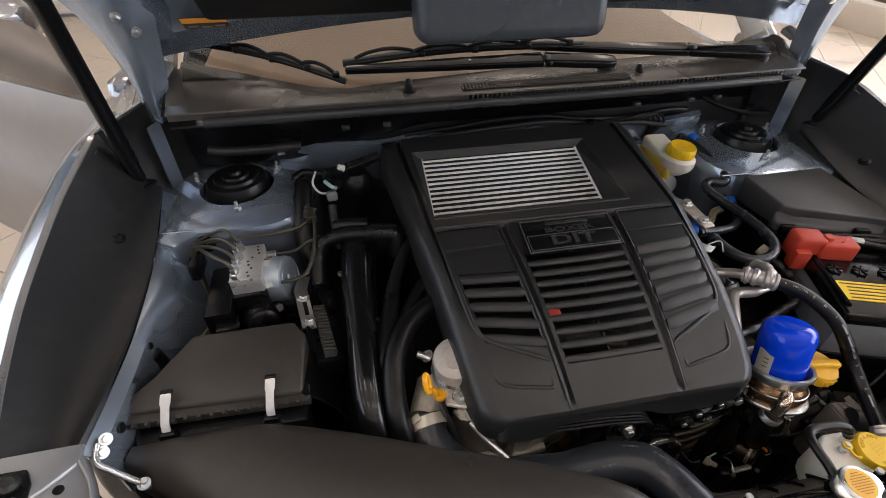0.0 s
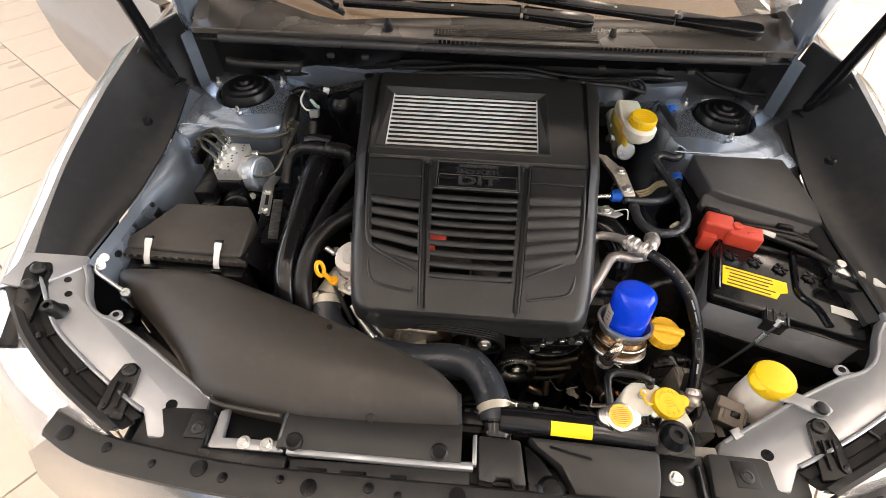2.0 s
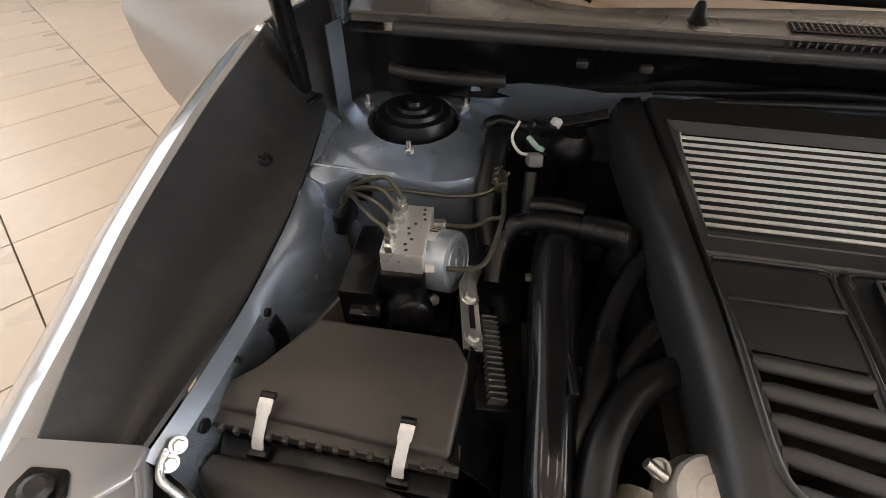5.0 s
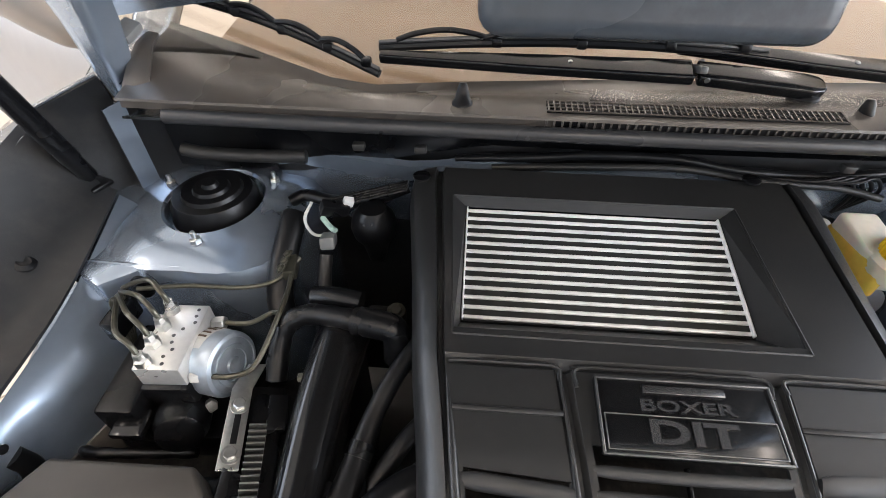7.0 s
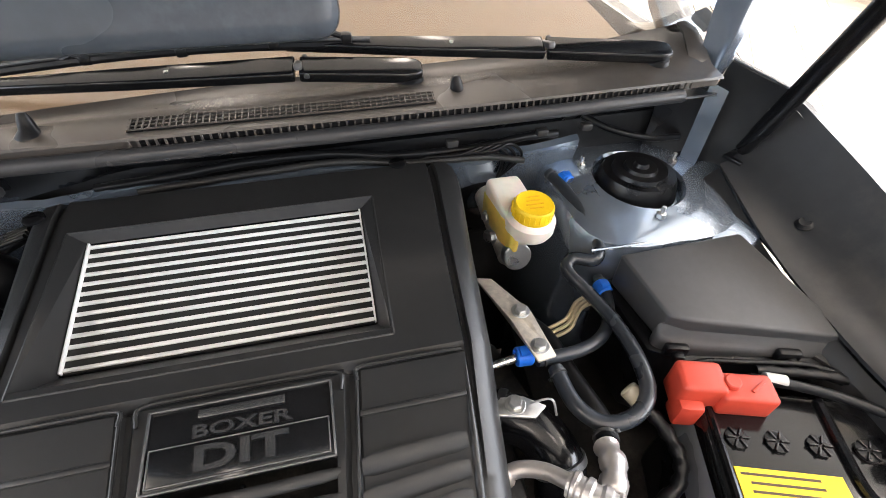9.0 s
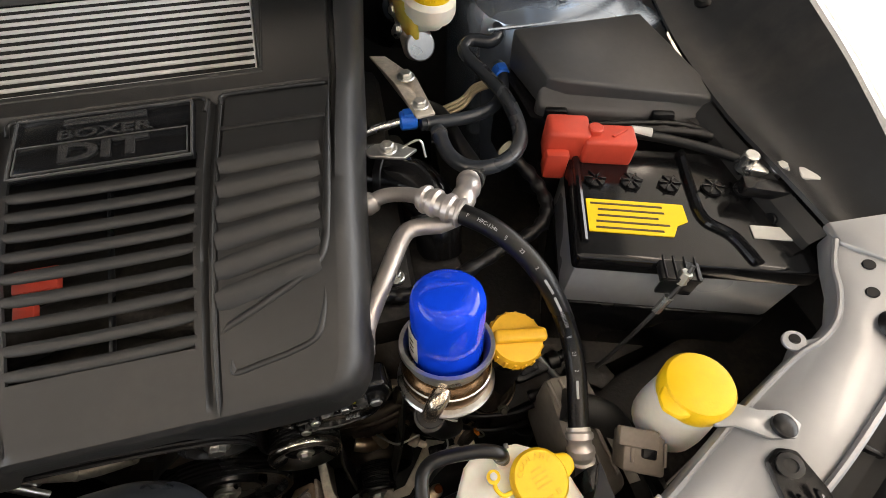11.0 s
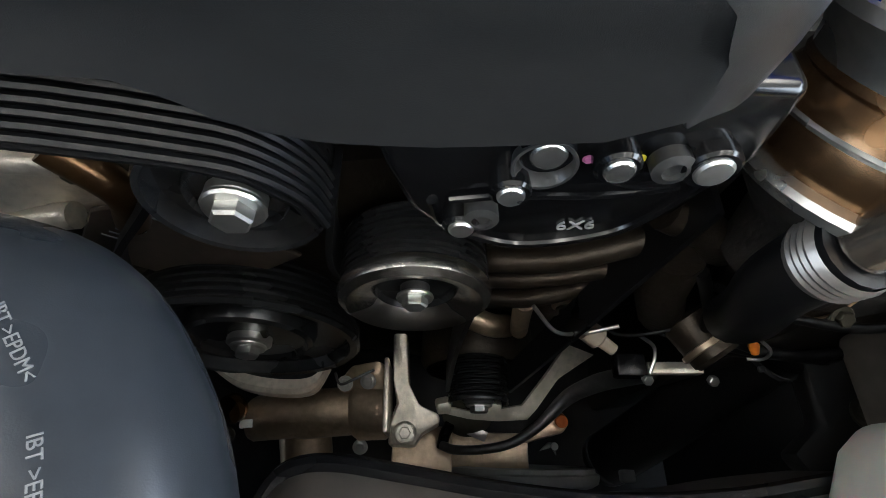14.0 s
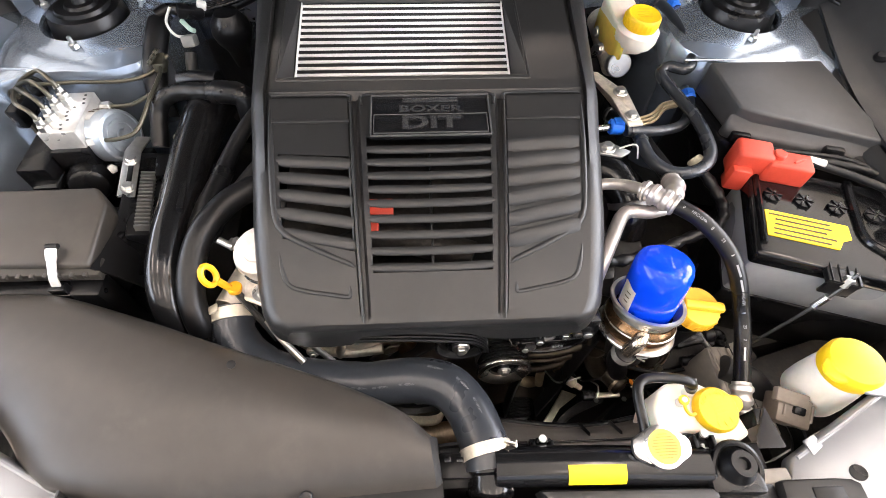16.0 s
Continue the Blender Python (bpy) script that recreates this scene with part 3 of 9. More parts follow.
    shelf = [(-s * x, y) for x, y in ((-0.66, 0.8), (-0.6, 0.77), (-0.5, 0.85), (-0.45, 1.04), (-0.7, 1.06), (-0.69, 0.9))]
    part("tower_shelf", prism(shelf[::s], 0.93, 0.985, 0.008), PAINT, car, "blue-grey painted shelf behind the strut tower")

part("hole_rim", cyl((-0.556, 0.7855, 0.972), (-0.1, -1, 0.25), 0.015, 0.004, 18), PLASTIC, car, "round dark hole")

# firewall, cowl and windscreen
part("firewall", box(0, 1.03, 0.75, 1.34, 0.02, 0.6, 0.004), LINER, car, "black felt-covered bulkhead")
rows = []
for x in [-0.45 + 0.9 * i / 24 for i in range(25)]:
    rows.append([(x, 1.02, 0.9), (x, 1.0, 0.97), (x, 0.985, 1.02), (x, 0.985, 1.03 + 0.006 * math.sin(x * 30)), (x, 0.995, 1.034 + 0.006 * math.sin(x * 30))])
part("bulkhead_lip", sheet(rows, 0.003), PAINT, car, "painted bulkhead lip with a wavy edge")

XS = [-0.6 + 1.2 * i / 40 for i in range(41)]


def cowl_front(x):
    return 0.905 + 0.055 * x * x, 1.1285 - (0.025 if x < 0 else 0.008) * x * x


def cowl_back(x):
    xs = [-0.62, -0.55, -0.45, -0.36, -0.303, -0.2, 0, 0.2, 0.4, 0.62]
    return (float(np.interp(x, xs, [1.097, 1.077, 1.04, 1.002, 0.992, 1.004, 1.018, 1.02, 1.022, 1.05])),
            float(np.interp(x, xs, [1.168, 1.158, 1.146, 1.136, 1.133, 1.136, 1.141, 1.145, 1.15, 1.165])))


rows = []
for x in XS:
    (fy, fz), (by, bz) = cowl_front(x), cowl_back(x)
    my, mz = fy * 0.45 + by * 0.55, (fz + 0.021) * 0.45 + bz * 0.55
    rows.append([(x, fy + 0.01, fz + 0.002), (x, fy + 0.0115, fz + 0.0105), (x, fy + 0.0035, fz + 0.0135), (x, fy + 0.005, fz + 0.0162), (x, fy + 0.01, fz + 0.017), (x, fy + 0.035, fz + 0.021), (x, my, mz + 0.002), (x, by - 0.012, bz - 0.001), (x, by, bz + 0.004), (x, by + 0.004, bz), (x, by + 0.02, bz - 0.012)])
cowl = part("cowl_panel", sheet(rows, 0.003), COWL, car, "dull dark grey plastic cowl panel under the windscreen")
part("cowl_seal", tube([(x, cowl_front(x)[0], cowl_front(x)[1] - 0.001) for x in XS[2:-2:3]], 0.0085, 14, 4), SEALGREY, cowl, "rubber sealing strip")
rows = [[(x, cowl_front(x)[0] + 0.004, cowl_front(x)[1] - 0.006), (x, cowl_front(x)[0] + 0.02, cowl_front(x)[1] - 0.012), (x, cowl_front(x)[0] + 0.065, cowl_front(x)[1] - 0.016), (x, cowl_front(x)[0] + 0.07, cowl_front(x)[1] - 0.024), (x, cowl_front(x)[0] + 0.103 - 0.03 * max(0, min(1, (-x - 0.16) / 0.26)), cowl_front(x)[1] - 0.075 - 0.04 * max(0, min(1, (-x - 0.16) / 0.26)))] for x in XS]
part("cowl_gutter", sheet(rows, 0.003), PLASTIC, cowl, "black plastic gutter")
# upright slots in the front of the cowl and the fine mesh on its top
GX = [x for x in XS if -0.11 < x < 0.57]
part("grille_opening", sheet([[(x, cowl_front(x)[0] + 0.008, cowl_front(x)[1] + 0.004), (x, cowl_front(x)[0] + 0.008, cowl_front(x)[1] + 0.0115)] for x in GX], 0.001), RUBBER, cowl, "dark air slot")
for i in range(76):
    x = -0.1 + 0.655 * i / 75
    fy, fz = cowl_front(x)
    part("grille_bar", box(x, fy + 0.0065, fz + 0.008, 0.0022, 0.0025, 0.0078, 0.0003, seg=1), COWL, cowl)
MX = [-0.1 + 0.32 * i / 16 for i in range(17)]
part("grille_opening", sheet([[(x, cowl_front(x)[0] + 0.013, cowl_front(x)[1] + 0.0187), (x, cowl_front(x)[0] + 0.034, cowl_front(x)[1] + 0.0222)] for x in MX], 0.001), RUBBER, cowl, "dark mesh opening")
for k in range(4):
    part("mesh_bar", tube([(x, cowl_front(x)[0] + 0.0145 + 0.006 * k, cowl_front(x)[1] + 0.0198 + 0.0009 * k) for x in MX[::4]], 0.0009, 6, 3), COWL, cowl)
for i in range(50):
    x = -0.098 + 0.316 * i / 49
    fy, fz = cowl_front(x)
    part("mesh_bar", box(x, fy + 0.0235, fz + 0.0215, 0.0014, 0.02, 0.0014, 0, (8, 0, 0), 1), COWL, cowl)
for e in (-1, 1):
    part("end_upstand", sheet([[(e * x0, y, z + 0.001), (e * (x0 + x1) / 2, y - 0.003, z + 0.003), (e * x1, y, z)] for x0, x1, y, z in ((0.606, 0.57, 0.95, 1.13), (0.604, 0.572, 0.965, 1.145), (0.602, 0.575, 0.985, 1.16), (0.6, 0.578, 1.005, 1.172), (0.598, 0.582, 1.03, 1.176))], 0.005), COWL, cowl, "upright end of the cowl panel")
    part("pillar_trim", box(e * 0.6, 1.0, 1.188, 0.022, 0.03, 0.012, 0.003, (20, e * -15, e * 10)), GREYPLUG, cowl, "small pale trim clip at the foot of the pillar")
part("crease", tube([(-0.55, 1.073, 1.154), (-0.556, 1.058, 1.152), (-0.57, 1.035, 1.149), (-0.585, 1.02, 1.146)], 0.0022, 8, 4), RUBBER, cowl)
for x, y, z in ((-0.193, 0.937, 1.144), (0.25, 0.945, 1.1405)):
    part("washer_nozzle", lathe([(0, 0.023), (0.004, 0.022), (0.0065, 0.016), (0.0085, 0.006), (0.0145, 0.0), (0.0155, -0.006)], axis((x, y, z), (0, 0.3, 1)), 16), PLASTIC, cowl, "black washer nozzle")

glass_rows = []
for x in [-0.66 + 1.32 * i / 24 for i in range(25)]:
    by, bz = 0.99 - 0.05 * x * x, 1.1 + 0.09 * x * x
    glass_rows.append([(x * (1 - 0.12 * f), by + 0.85 * f + 0.12 * x * x * f, bz + 0.46 * f - 0.05 * f * f) for f in (0, 0.25, 0.5, 0.75, 1.0)])
part("windscreen", sheet(glass_rows, 0.004), GLASS, car, "clear sloping windscreen")
part("dashboard", sheet([[(x, 1.12 - 0.2 * x * x, 1.07), (x, 1.3, 1.1), (x, 1.5, 1.12), (x, 1.7, 1.1), (x, 1.75, 0.8)] for x in (-0.62, -0.4, -0.2, 0, 0.2, 0.4, 0.62)], 0.01), INTERIOR, car, "tan dashboard top behind the windscreen")
part("cabin_wall", box(0, 2.6, 0.9, 1.4, 0.05, 1.0, 0.01), INTERIOR, car, "tan seats and rear cabin")
roof_rows = []
for x in [-0.6 + 0.1 * i for i in range(13)]:
    c = 1 - (x / 0.62) ** 2
    roof_rows.append([(x, y, z + 0.03 * c) for y, z in ((1.88, 1.5), (2.1, 1.53), (2.5, 1.545), (2.9, 1.52), (3.2, 1.46))])
part("roof", sheet(roof_rows, 0.02), BODYPAINT, car)
part("rear_glass", sheet([[(x, y, z) for y, z in ((3.2, 1.455), (3.5, 1.27), (3.68, 1.12))] for x in (-0.58, -0.3, 0, 0.3, 0.58)], 0.004), GLASS, car, "sloping rear window")
part("boot_lid", sheet([[(x, y, z + 0.02 * (1 - (x / 0.8) ** 2)) for y, z in ((3.66, 1.1), (3.85, 1.1), (4.12, 1.07), (4.17, 0.98), (4.19, 0.7), (4.22, 0.6), (4.2, 0.35))] for x in [-0.8 + 0.1 * i for i in range(17)]], 0.004), BODYPAINT, car, "silver boot lid and rear bumper")
part("floor_pan", box(0, 2.55, 0.33, 1.5, 3.2, 0.03, 0.01), LINER, car)
for s in (-1, 1):
    part("pillar", tube([(s * 0.66, 1.12, 1.13), (s * 0.65, 1.45, 1.34), (s * 0.6, 1.9, 1.52)], 0.03, 10, 4), BODYPAINT, car)
    wheel = part("wheel", lathe([(0.16, -0.09), (0.3, -0.1), (0.315, -0.08), (0.317, 0), (0.315, 0.08), (0.3, 0.1), (0.22, 0.105), (0.215, 0.07), (0.16, 0.06)], axis((s * 0.77, 0.95, FLOOR + 0.315), (1, 0, 0)), 40), RUBBER, car, "black tyre")
    part("rim", lathe([(0.215, 0.08), (0.2, 0.095), (0.08, 0.09), (0, 0.1)], axis((s * 0.77, 0.95, FLOOR + 0.315), (s, 0, 0)), 40), ALU, wheel, "alloy rim")
    rear = part("wheel", lathe([(0.16, -0.09), (0.3, -0.1), (0.315, -0.08), (0.317, 0), (0.315, 0.08), (0.3, 0.1), (0.22, 0.105), (0.215, 0.07), (0.16, 0.06)], axis((s * 0.77, 3.55, FLOOR + 0.315), (1, 0, 0)), 40), RUBBER, car, "black tyre")
    part("rim", lathe([(0.215, 0.08), (0.2, 0.095), (0.08, 0.09), (0, 0.1)], axis((s * 0.77, 3.55, FLOOR + 0.315), (s, 0, 0)), 40), ALU, rear, "alloy rim")
    side = []
    for y in [1.85 + 0.1 * i for i in range(24)] if s < 0 else [2.4 + 0.1 * i for i in range(19)]:
        arch = 0.46 + math.sqrt(max(0, 0.36 ** 2 - (y - 3.55) ** 2))
        back = max(0, (y - 3.7) / 0.5) ** 2 * 0.12
        side.append([(s * (xx - back), y, max(z, arch) if abs(y - 3.55) < 0.36 else z) for xx, z in ((0.8, 0.33), (0.86, 0.45), (0.875, 0.7), (0.86, 0.92), (0.79, 1.09))])
    part("body_side", sheet(side, 0.004), BODYPAINT, car)
    part("rear_pillar", tube([(s * 0.6, 3.0, 1.49), (s * 0.68, 3.4, 1.28), (s * 0.77, 3.75, 1.1)], 0.04, 10, 4), BODYPAINT, car)
    part("side_pillar", tube([(s * 0.78, 2.42, 1.07), (s * 0.68, 2.46, 1.35), (s * 0.61, 2.5, 1.51)], 0.03, 10, 4), BODYPAINT, car)
    part("hinge_pillar", box(s * 0.8, 1.3, 0.72, 0.05, 0.12, 0.75, 0.02), BODYPAINT, car)
    arm = []
    for w0, w1, y, z in ((0.55, 0.69, 0.925, 1.335), (0.568, 0.672, 0.946, 1.295), (0.58, 0.66, 0.96, 1.255), (0.588, 0.652, 0.968, 1.215), (0.597, 0.648, 0.974, 1.18), (0.607, 0.646, 0.979, 1.15), (0.617, 0.644, 0.983, 1.125), (0.625, 0.641, 0.986, 1.107), (0.63, 0.637, 0.989, 1.1)):
        arm.append([(s * (w0 + (w1 - w0) * k / 10), y - (0.014 if k in (3, 4, 5, 6, 7) else 0.006 if k in (2, 8) else 0) * min(1, (w1 - w0) / 0.05) + (0.01 if k in (0, 10) else 0), z - (0.006 if k in (0, 10) else 0)) for k in range(11)])
    hinge = part("hinge_arm", sheet(arm, 0.004), PAINT, car, "blue-grey painted bonnet hinge arm", 60)
    for bx, by_, bz in ((0.612, 0.935, 1.285), (0.598, 0.945, 1.262)):
        part("bolt", lathe([(0.009, 0), (0.009, 0.003), (0.006, 0.004), (0.006, 0.009), (0, 0.01)], axis((s * bx, by_, bz), (0, -0.8, -0.5)), 6), STEEL, hinge)
    pocket = [[tuple(Vector(a).lerp(Vector(b), k / 6) + Vector((0, 0.012 * math.sin(math.pi * k / 6) * dip, 0))) for k in range(7)] for a, b, dip in (((s * 0.706, 0.916, 1.12), (s * 0.642, 0.968, 1.145), 0.0), ((s * 0.704, 0.92, 1.112), (s * 0.643, 0.973, 1.137), 0.5), ((s * 0.702, 0.935, 1.07), (s * 0.646, 0.985, 1.08), 1.0), ((s * 0.698, 0.94, 1.03), (s * 0.646, 0.975, 1.03), 1.0), ((s * 0.69, 0.935, 0.97), (s * 0.642, 0.965, 0.97), 1.0))]
    part("wing_end_panel", sheet(pocket, 0.003), LINER, car, "black panel closing the rear of the wing")
    part("cowl_side_panel", sheet([[(s * 0.648, 0.957, z0), (s * 0.642, 0.968, z0 + 0.002), (s * 0.634, 0.98, z0 + 0.004)] for z0 in (0.93, 1.01, 1.05, 1.08, 1.105)], 0.003), PAINT, car, "blue-grey painted panel beside the cowl")
    part("cowl_end_panel", sheet([[(s * 0.636, 0.982, z0), (s * 0.61, 1.0, z0), (s * 0.58, 1.012, z0)] for z0 in (0.93, 1.0, 1.06, 1.115)], 0.003), PLASTIC, car, "black panel closing the end of the cowl")
    part("wing_rear", sheet([[(s * 0.706, 0.92, 1.118), (s * 0.674, 0.946, 1.131), (s * 0.642, 0.972, 1.143)], [(s * 0.735, 1.05, 1.098), (s * 0.69, 1.06, 1.11), (s * 0.645, 1.07, 1.12)], [(s * 0.775, 1.25, 1.085), (s * 0.71, 1.25, 1.095), (s * 0.65, 1.25, 1.1)]], 0.003), BODYPAINT, car)
    part("wing_edge", tube([(s * 0.708, 0.912, 1.12), (s * 0.675, 0.942, 1.134), (s * 0.642, 0.968, 1.147)], 0.0025, 8, 3), BODYPAINT, car)

# front door standing open, with its mirror
HX, HY, EX, EY = -0.86, 1.24, -1.76, 1.88
rows = []
for k in range(9):
    f = k / 8
    x, y = HX + (EX - HX) * f, HY + (EY - HY) * f
    rows.append([(x - 0.585 * o, y - 0.81 * o, z + 0.05 * max(0, f - 0.85) / 0.15 * (z < 0.5)) for o, z in ((-0.03, 0.42), (0.0, 0.4), (0.02, 0.5), (0.045, 0.66), (0.045, 0.8), (0.03, 0.82), (0.028, 0.95), (0.0, 1.05), (-0.03, 1.05))])
door = part("open_door", sheet(rows, 0.004), FLOORLITPAINT, car, "silver front door standing open")
part("inner_trim", box((HX + EX) / 2 + 0.022, (HY + EY) / 2 + 0.03, 0.73, 1.06, 0.03, 0.6, 0.01, (0, 0, math.degrees(math.atan2(EY - HY, EX - HX)))), INTERIOR, door)
part("door_handle", tube([(-1.66, 1.73, 0.94), (-1.6, 1.68, 0.945), (-1.52, 1.625, 0.94)], 0.014, 10, 4), BODYPAINT, door)
mir = part("wing_mirror", lathe([(0, -0.05), (0.05, -0.045), (0.085, -0.02), (0.1, 0.03), (0.095, 0.07), (0.085, 0.085), (0, 0.08)], axis((-1.03, 1.27, 1.2), (-0.3, 0.9, 0)) @ Matrix.Diagonal((1.15, 0.8, 1, 1)), 40), BODYPAINT, door, "silver wing mirror")
part("foot", tube([(-0.86, 1.25, 1.085), (-0.885, 1.255, 1.1), (-0.925, 1.262, 1.13), (-0.97, 1.268, 1.165), (-1.01, 1.27, 1.19)], 0.04, 24, 6, radii=[0.02, 0.038, 0.05, 0.058, 0.05]), FLOORLITPAINT, mir)
part("edge_band", lathe([(0.088, 0.06), (0.099, 0.066), (0.099, 0.078), (0.088, 0.086)], axis((-1.03, 1.27, 1.2), (-0.3, 0.9, 0)) @ Matrix.Diagonal((1.15, 0.8, 1, 1)), 32), GLOSSY, mir, "black edge band")
part("closed_door", box(0.83, 1.85, 0.72, 0.06, 1.0, 0.62, 0.03), BODYPAINT, car)

# bonnet, propped open
BY, BZ, BA = 1.035, 1.2, radians(47)


def bon(x, d, h=0.0):
    """A point of the bonnet: across, forward from its rear edge, and above its lower face."""
    return (x, BY - d * math.cos(BA) + h * math.sin(BA), BZ + d * math.sin(BA) + h * math.cos(BA))


rows = []
for i in range(21):
    x = -0.7 + 1.4 * i / 20
    back = -0.03 + 0.1 * (1 - (x / 0.7) ** 2)
    rows.append([bon(x * (1 - 0.1 * d), d + back * (1 - d), 0.03 + 0.03 * (1 - (x / 0.7) ** 2)) for d in (0, 0.15, 0.35, 0.6, 0.85, 1.0)])
part("bonnet_skin", sheet(rows, 0.003), BODYPAINT, car, "silver bonnet propped open")
rows = []
for i in range(21):
    x = -0.655 + 1.31 * i / 20
    back = -0.03 + 0.1 * (1 - (x / 0.655) ** 2)
    rows.append([bon(x * (1 - 0.1 * d), d + back * (1 - d), h) for d, h in ((0, 0.028), (0.012, 0.004), (0.07, 0.0), (0.1, 0.02), (0.5, 0.022), (0.85, 0.02), (0.88, 0.0), (0.97, 0.004), (0.99, 0.03))])
bonnet = part("bonnet_frame", sheet(rows, 0.003), PAINT, car, "blue-grey painted underside of the bonnet")
for s in (-1, 1):
    rows = [[bon(s * (0.655 - 0.04 * d) - s * w, d, h) for d in (0.05, 0.3, 0.6, 0.97)] for w, h in ((0.0, 0.03), (0.004, 0.0), (0.09, -0.004), (0.1, 0.02))]
    part("side_rib", sheet(rows, 0.003), PAINT, bonnet)
part("insulation", prism([(-0.5, 0.1), (0.5, 0.1), (0.52, 0.8), (-0.52, 0.8)], -0.012, 0.006, 0.01, 2, Matrix.Translation((0, BY, BZ)) @ Euler((radians(180) - BA, 0, 0)).to_matrix().to_4x4() @ Matrix.Diagonal((1, 1, -1, 1))), LINER, bonnet, "black felt bonnet insulation")
part("scoop_duct", box(-0.028, 0.925, 1.33, 0.308, 0.09, 0.2, 0.022, (-8, 0, 0), 4), SCOOP, bonnet, "grey plastic intake scoop duct")
wl_ = part("warning_label", box(*bon(-0.505, 0.088, -0.003), 0.068, 0.026, 0.001, 0, (180 - 47, 0, 0)), INK, bonnet, "orange and black warning label")
part("orange_half", box(*bon(-0.505, 0.095, -0.0042), 0.067, 0.011, 0.001, 0, (180 - 47, 0, 0)), ORANGELABEL, wl_)
for k in range(3):
    part("print_bar", box(*bon(-0.525 + 0.02 * k, 0.081 - 0.002 * (k % 2), -0.0042), 0.015, 0.0035, 0.0008, 0, (180 - 47, 0, 0)), GREYPLUG, wl_)

# radiator support and the dark tray under the engine
# Added blocks that keep the deep gaps beside the radiator dark.
for s in (-1, 1):
    part("dark_filler", prism([(s * x, y) for x, y in ((0.38, 0.25), (0.64, 0.25), (0.64, 0.42), (0.38, 0.42))][::s], 0.4, 0.64, 0.01), LINER, car, "added black block filling the gap low beside the radiator")
part("bay_floor", prism([(-0.75, 0.38), (-0.62, 0.27), (-0.45, 0.15), (0.45, 0.15), (0.62, 0.27), (0.75, 0.38), (0.75, 1.185), (-0.75, 1.185)], 0.35, 0.37, 0.004), LINER, car, "grimy dark tray under the engine")
part("front_panel", box(0, 0.2, 0.7, 0.8, 0.03, 0.36, 0.005), PLASTIC, car, "black radiator support panel")

# ---- engine cover ----
def cover_z(y):
    ys = [0.400, 0.4006, 0.4018, 0.405, 0.415, 0.45, 0.52, 0.60, 0.68, 0.80, 0.955, 0.972]
    zs = [0.945, 0.952, 0.9546, 0.9568, 0.9612, 0.978, 1.004, 1.022, 1.034, 1.04, 1.046, 1.03]
    return float(np.interp(y, ys, zs))


def cover_w(y):
    """Half width of the cover."""
    w = float(np.interp(y, [0.4, 0.404, 0.41, 0.42, 0.442, 0.48, 0.55, 0.62, 0.68, 0.8, 0.93, 0.972], [0.157, 0.168, 0.175, 0.181, 0.186, 0.192, 0.2, 0.209, 0.219, 0.233, 0.251, 0.248]))
    return w


def cover_x(u, y):
    """Across the cover, u from -1 to 1; the inner lines run nearly straight."""
    k = float(np.interp(y, [0.40, 0.68, 0.97], [0.78, 1.0, 1.04]))
    a = abs(u)
    x = a * 0.216 * k
    if a > 0.8:
        x = 0.8 * 0.216 * k + (cover_w(y) - 0.8 * 0.216 * k) * (a - 0.8) / 0.2
    return math.copysign(x, u)


CENTRE = [(0.6 - 0.0165 * i, 0.6 - 0.0165 * i - 0.008) for i in range(9)]
SIDE = [(0.585 - 0.0235 * i, 0.585 - 0.0235 * i - 0.0115) for i in range(5)]
us = sorted({round(v, 4) for v in [-1, -0.97, -0.925, -0.918, -0.9, -0.893, -0.86, -0.7, -0.55, -0.5, -0.46, -0.43, -0.41, -0.39, -0.36, -0.2, 0, 0.2, 0.24, 0.27, 0.3, 0.36, 0.39, 0.41, 0.43, 0.46, 0.55, 0.6, 0.7, 0.86, 0.893, 0.9, 0.918, 0.925, 0.97, 1]})
vs = sorted({round(v, 4) for v in [0.400, 0.4006, 0.4018, 0.405, 0.409, 0.415, 0.42, 0.426, 0.432, 0.44] + [y for ab in CENTRE for y in ab] + [y for ab in SIDE for y in ab] + [0.449, 0.47, 0.61, 0.62, 0.63, 0.645, 0.655, 0.666, 0.669, 0.673, 0.676, 0.68, 0.69, 0.7, 0.707, 0.73, 0.76, 0.8, 0.84, 0.87, 0.89, 0.897, 0.905, 0.92, 0.935, 0.945, 0.955, 0.965, 0.972]})


def cover_relief(u, y):
    a = abs(u)
    d = 0.0
    if y < 0.674 and 0.4 <= a <= 0.435:
        d -= 0.0055 * min(1, max(0, (y - 0.399) / 0.016))
    if 0.9 <= a <= 0.918 and y > 0.56:
        d -= 0.007 * min(1, (y - 0.56) / 0.05)
    if 0.672 <= y <= 0.677 and a < 0.88:
        d -= 0.004
    if a >= 0.97:
        d -= 0.004
    if a >= 1:
        d -= 0.008
    return d


def skew(u, v):
    """The side panels' slats slope back towards the outside."""
    a = abs(u)
    if a < 0.45:
        return 0.0
    k = float(np.interp(v, [0.40, 0.425, 0.475, 0.54, 0.6, 0.645], [0, 0.09, 0.2, 0.13, 0.04, 0]))
    f = (min(a, 0.87) - 0.66) * 0.2
    return k * (f if a < 0.87 else f * (1 - a) / 0.13)


bm = bmesh.new()
grid = {}
for j, y in enumerate(vs):
    for i, u in enumerate(us):
        yy = y + skew(u, y)
        grid[i, j] = bm.verts.new((cover_x(u, yy), yy, cover_z(yy) + cover_relief(u, y)))
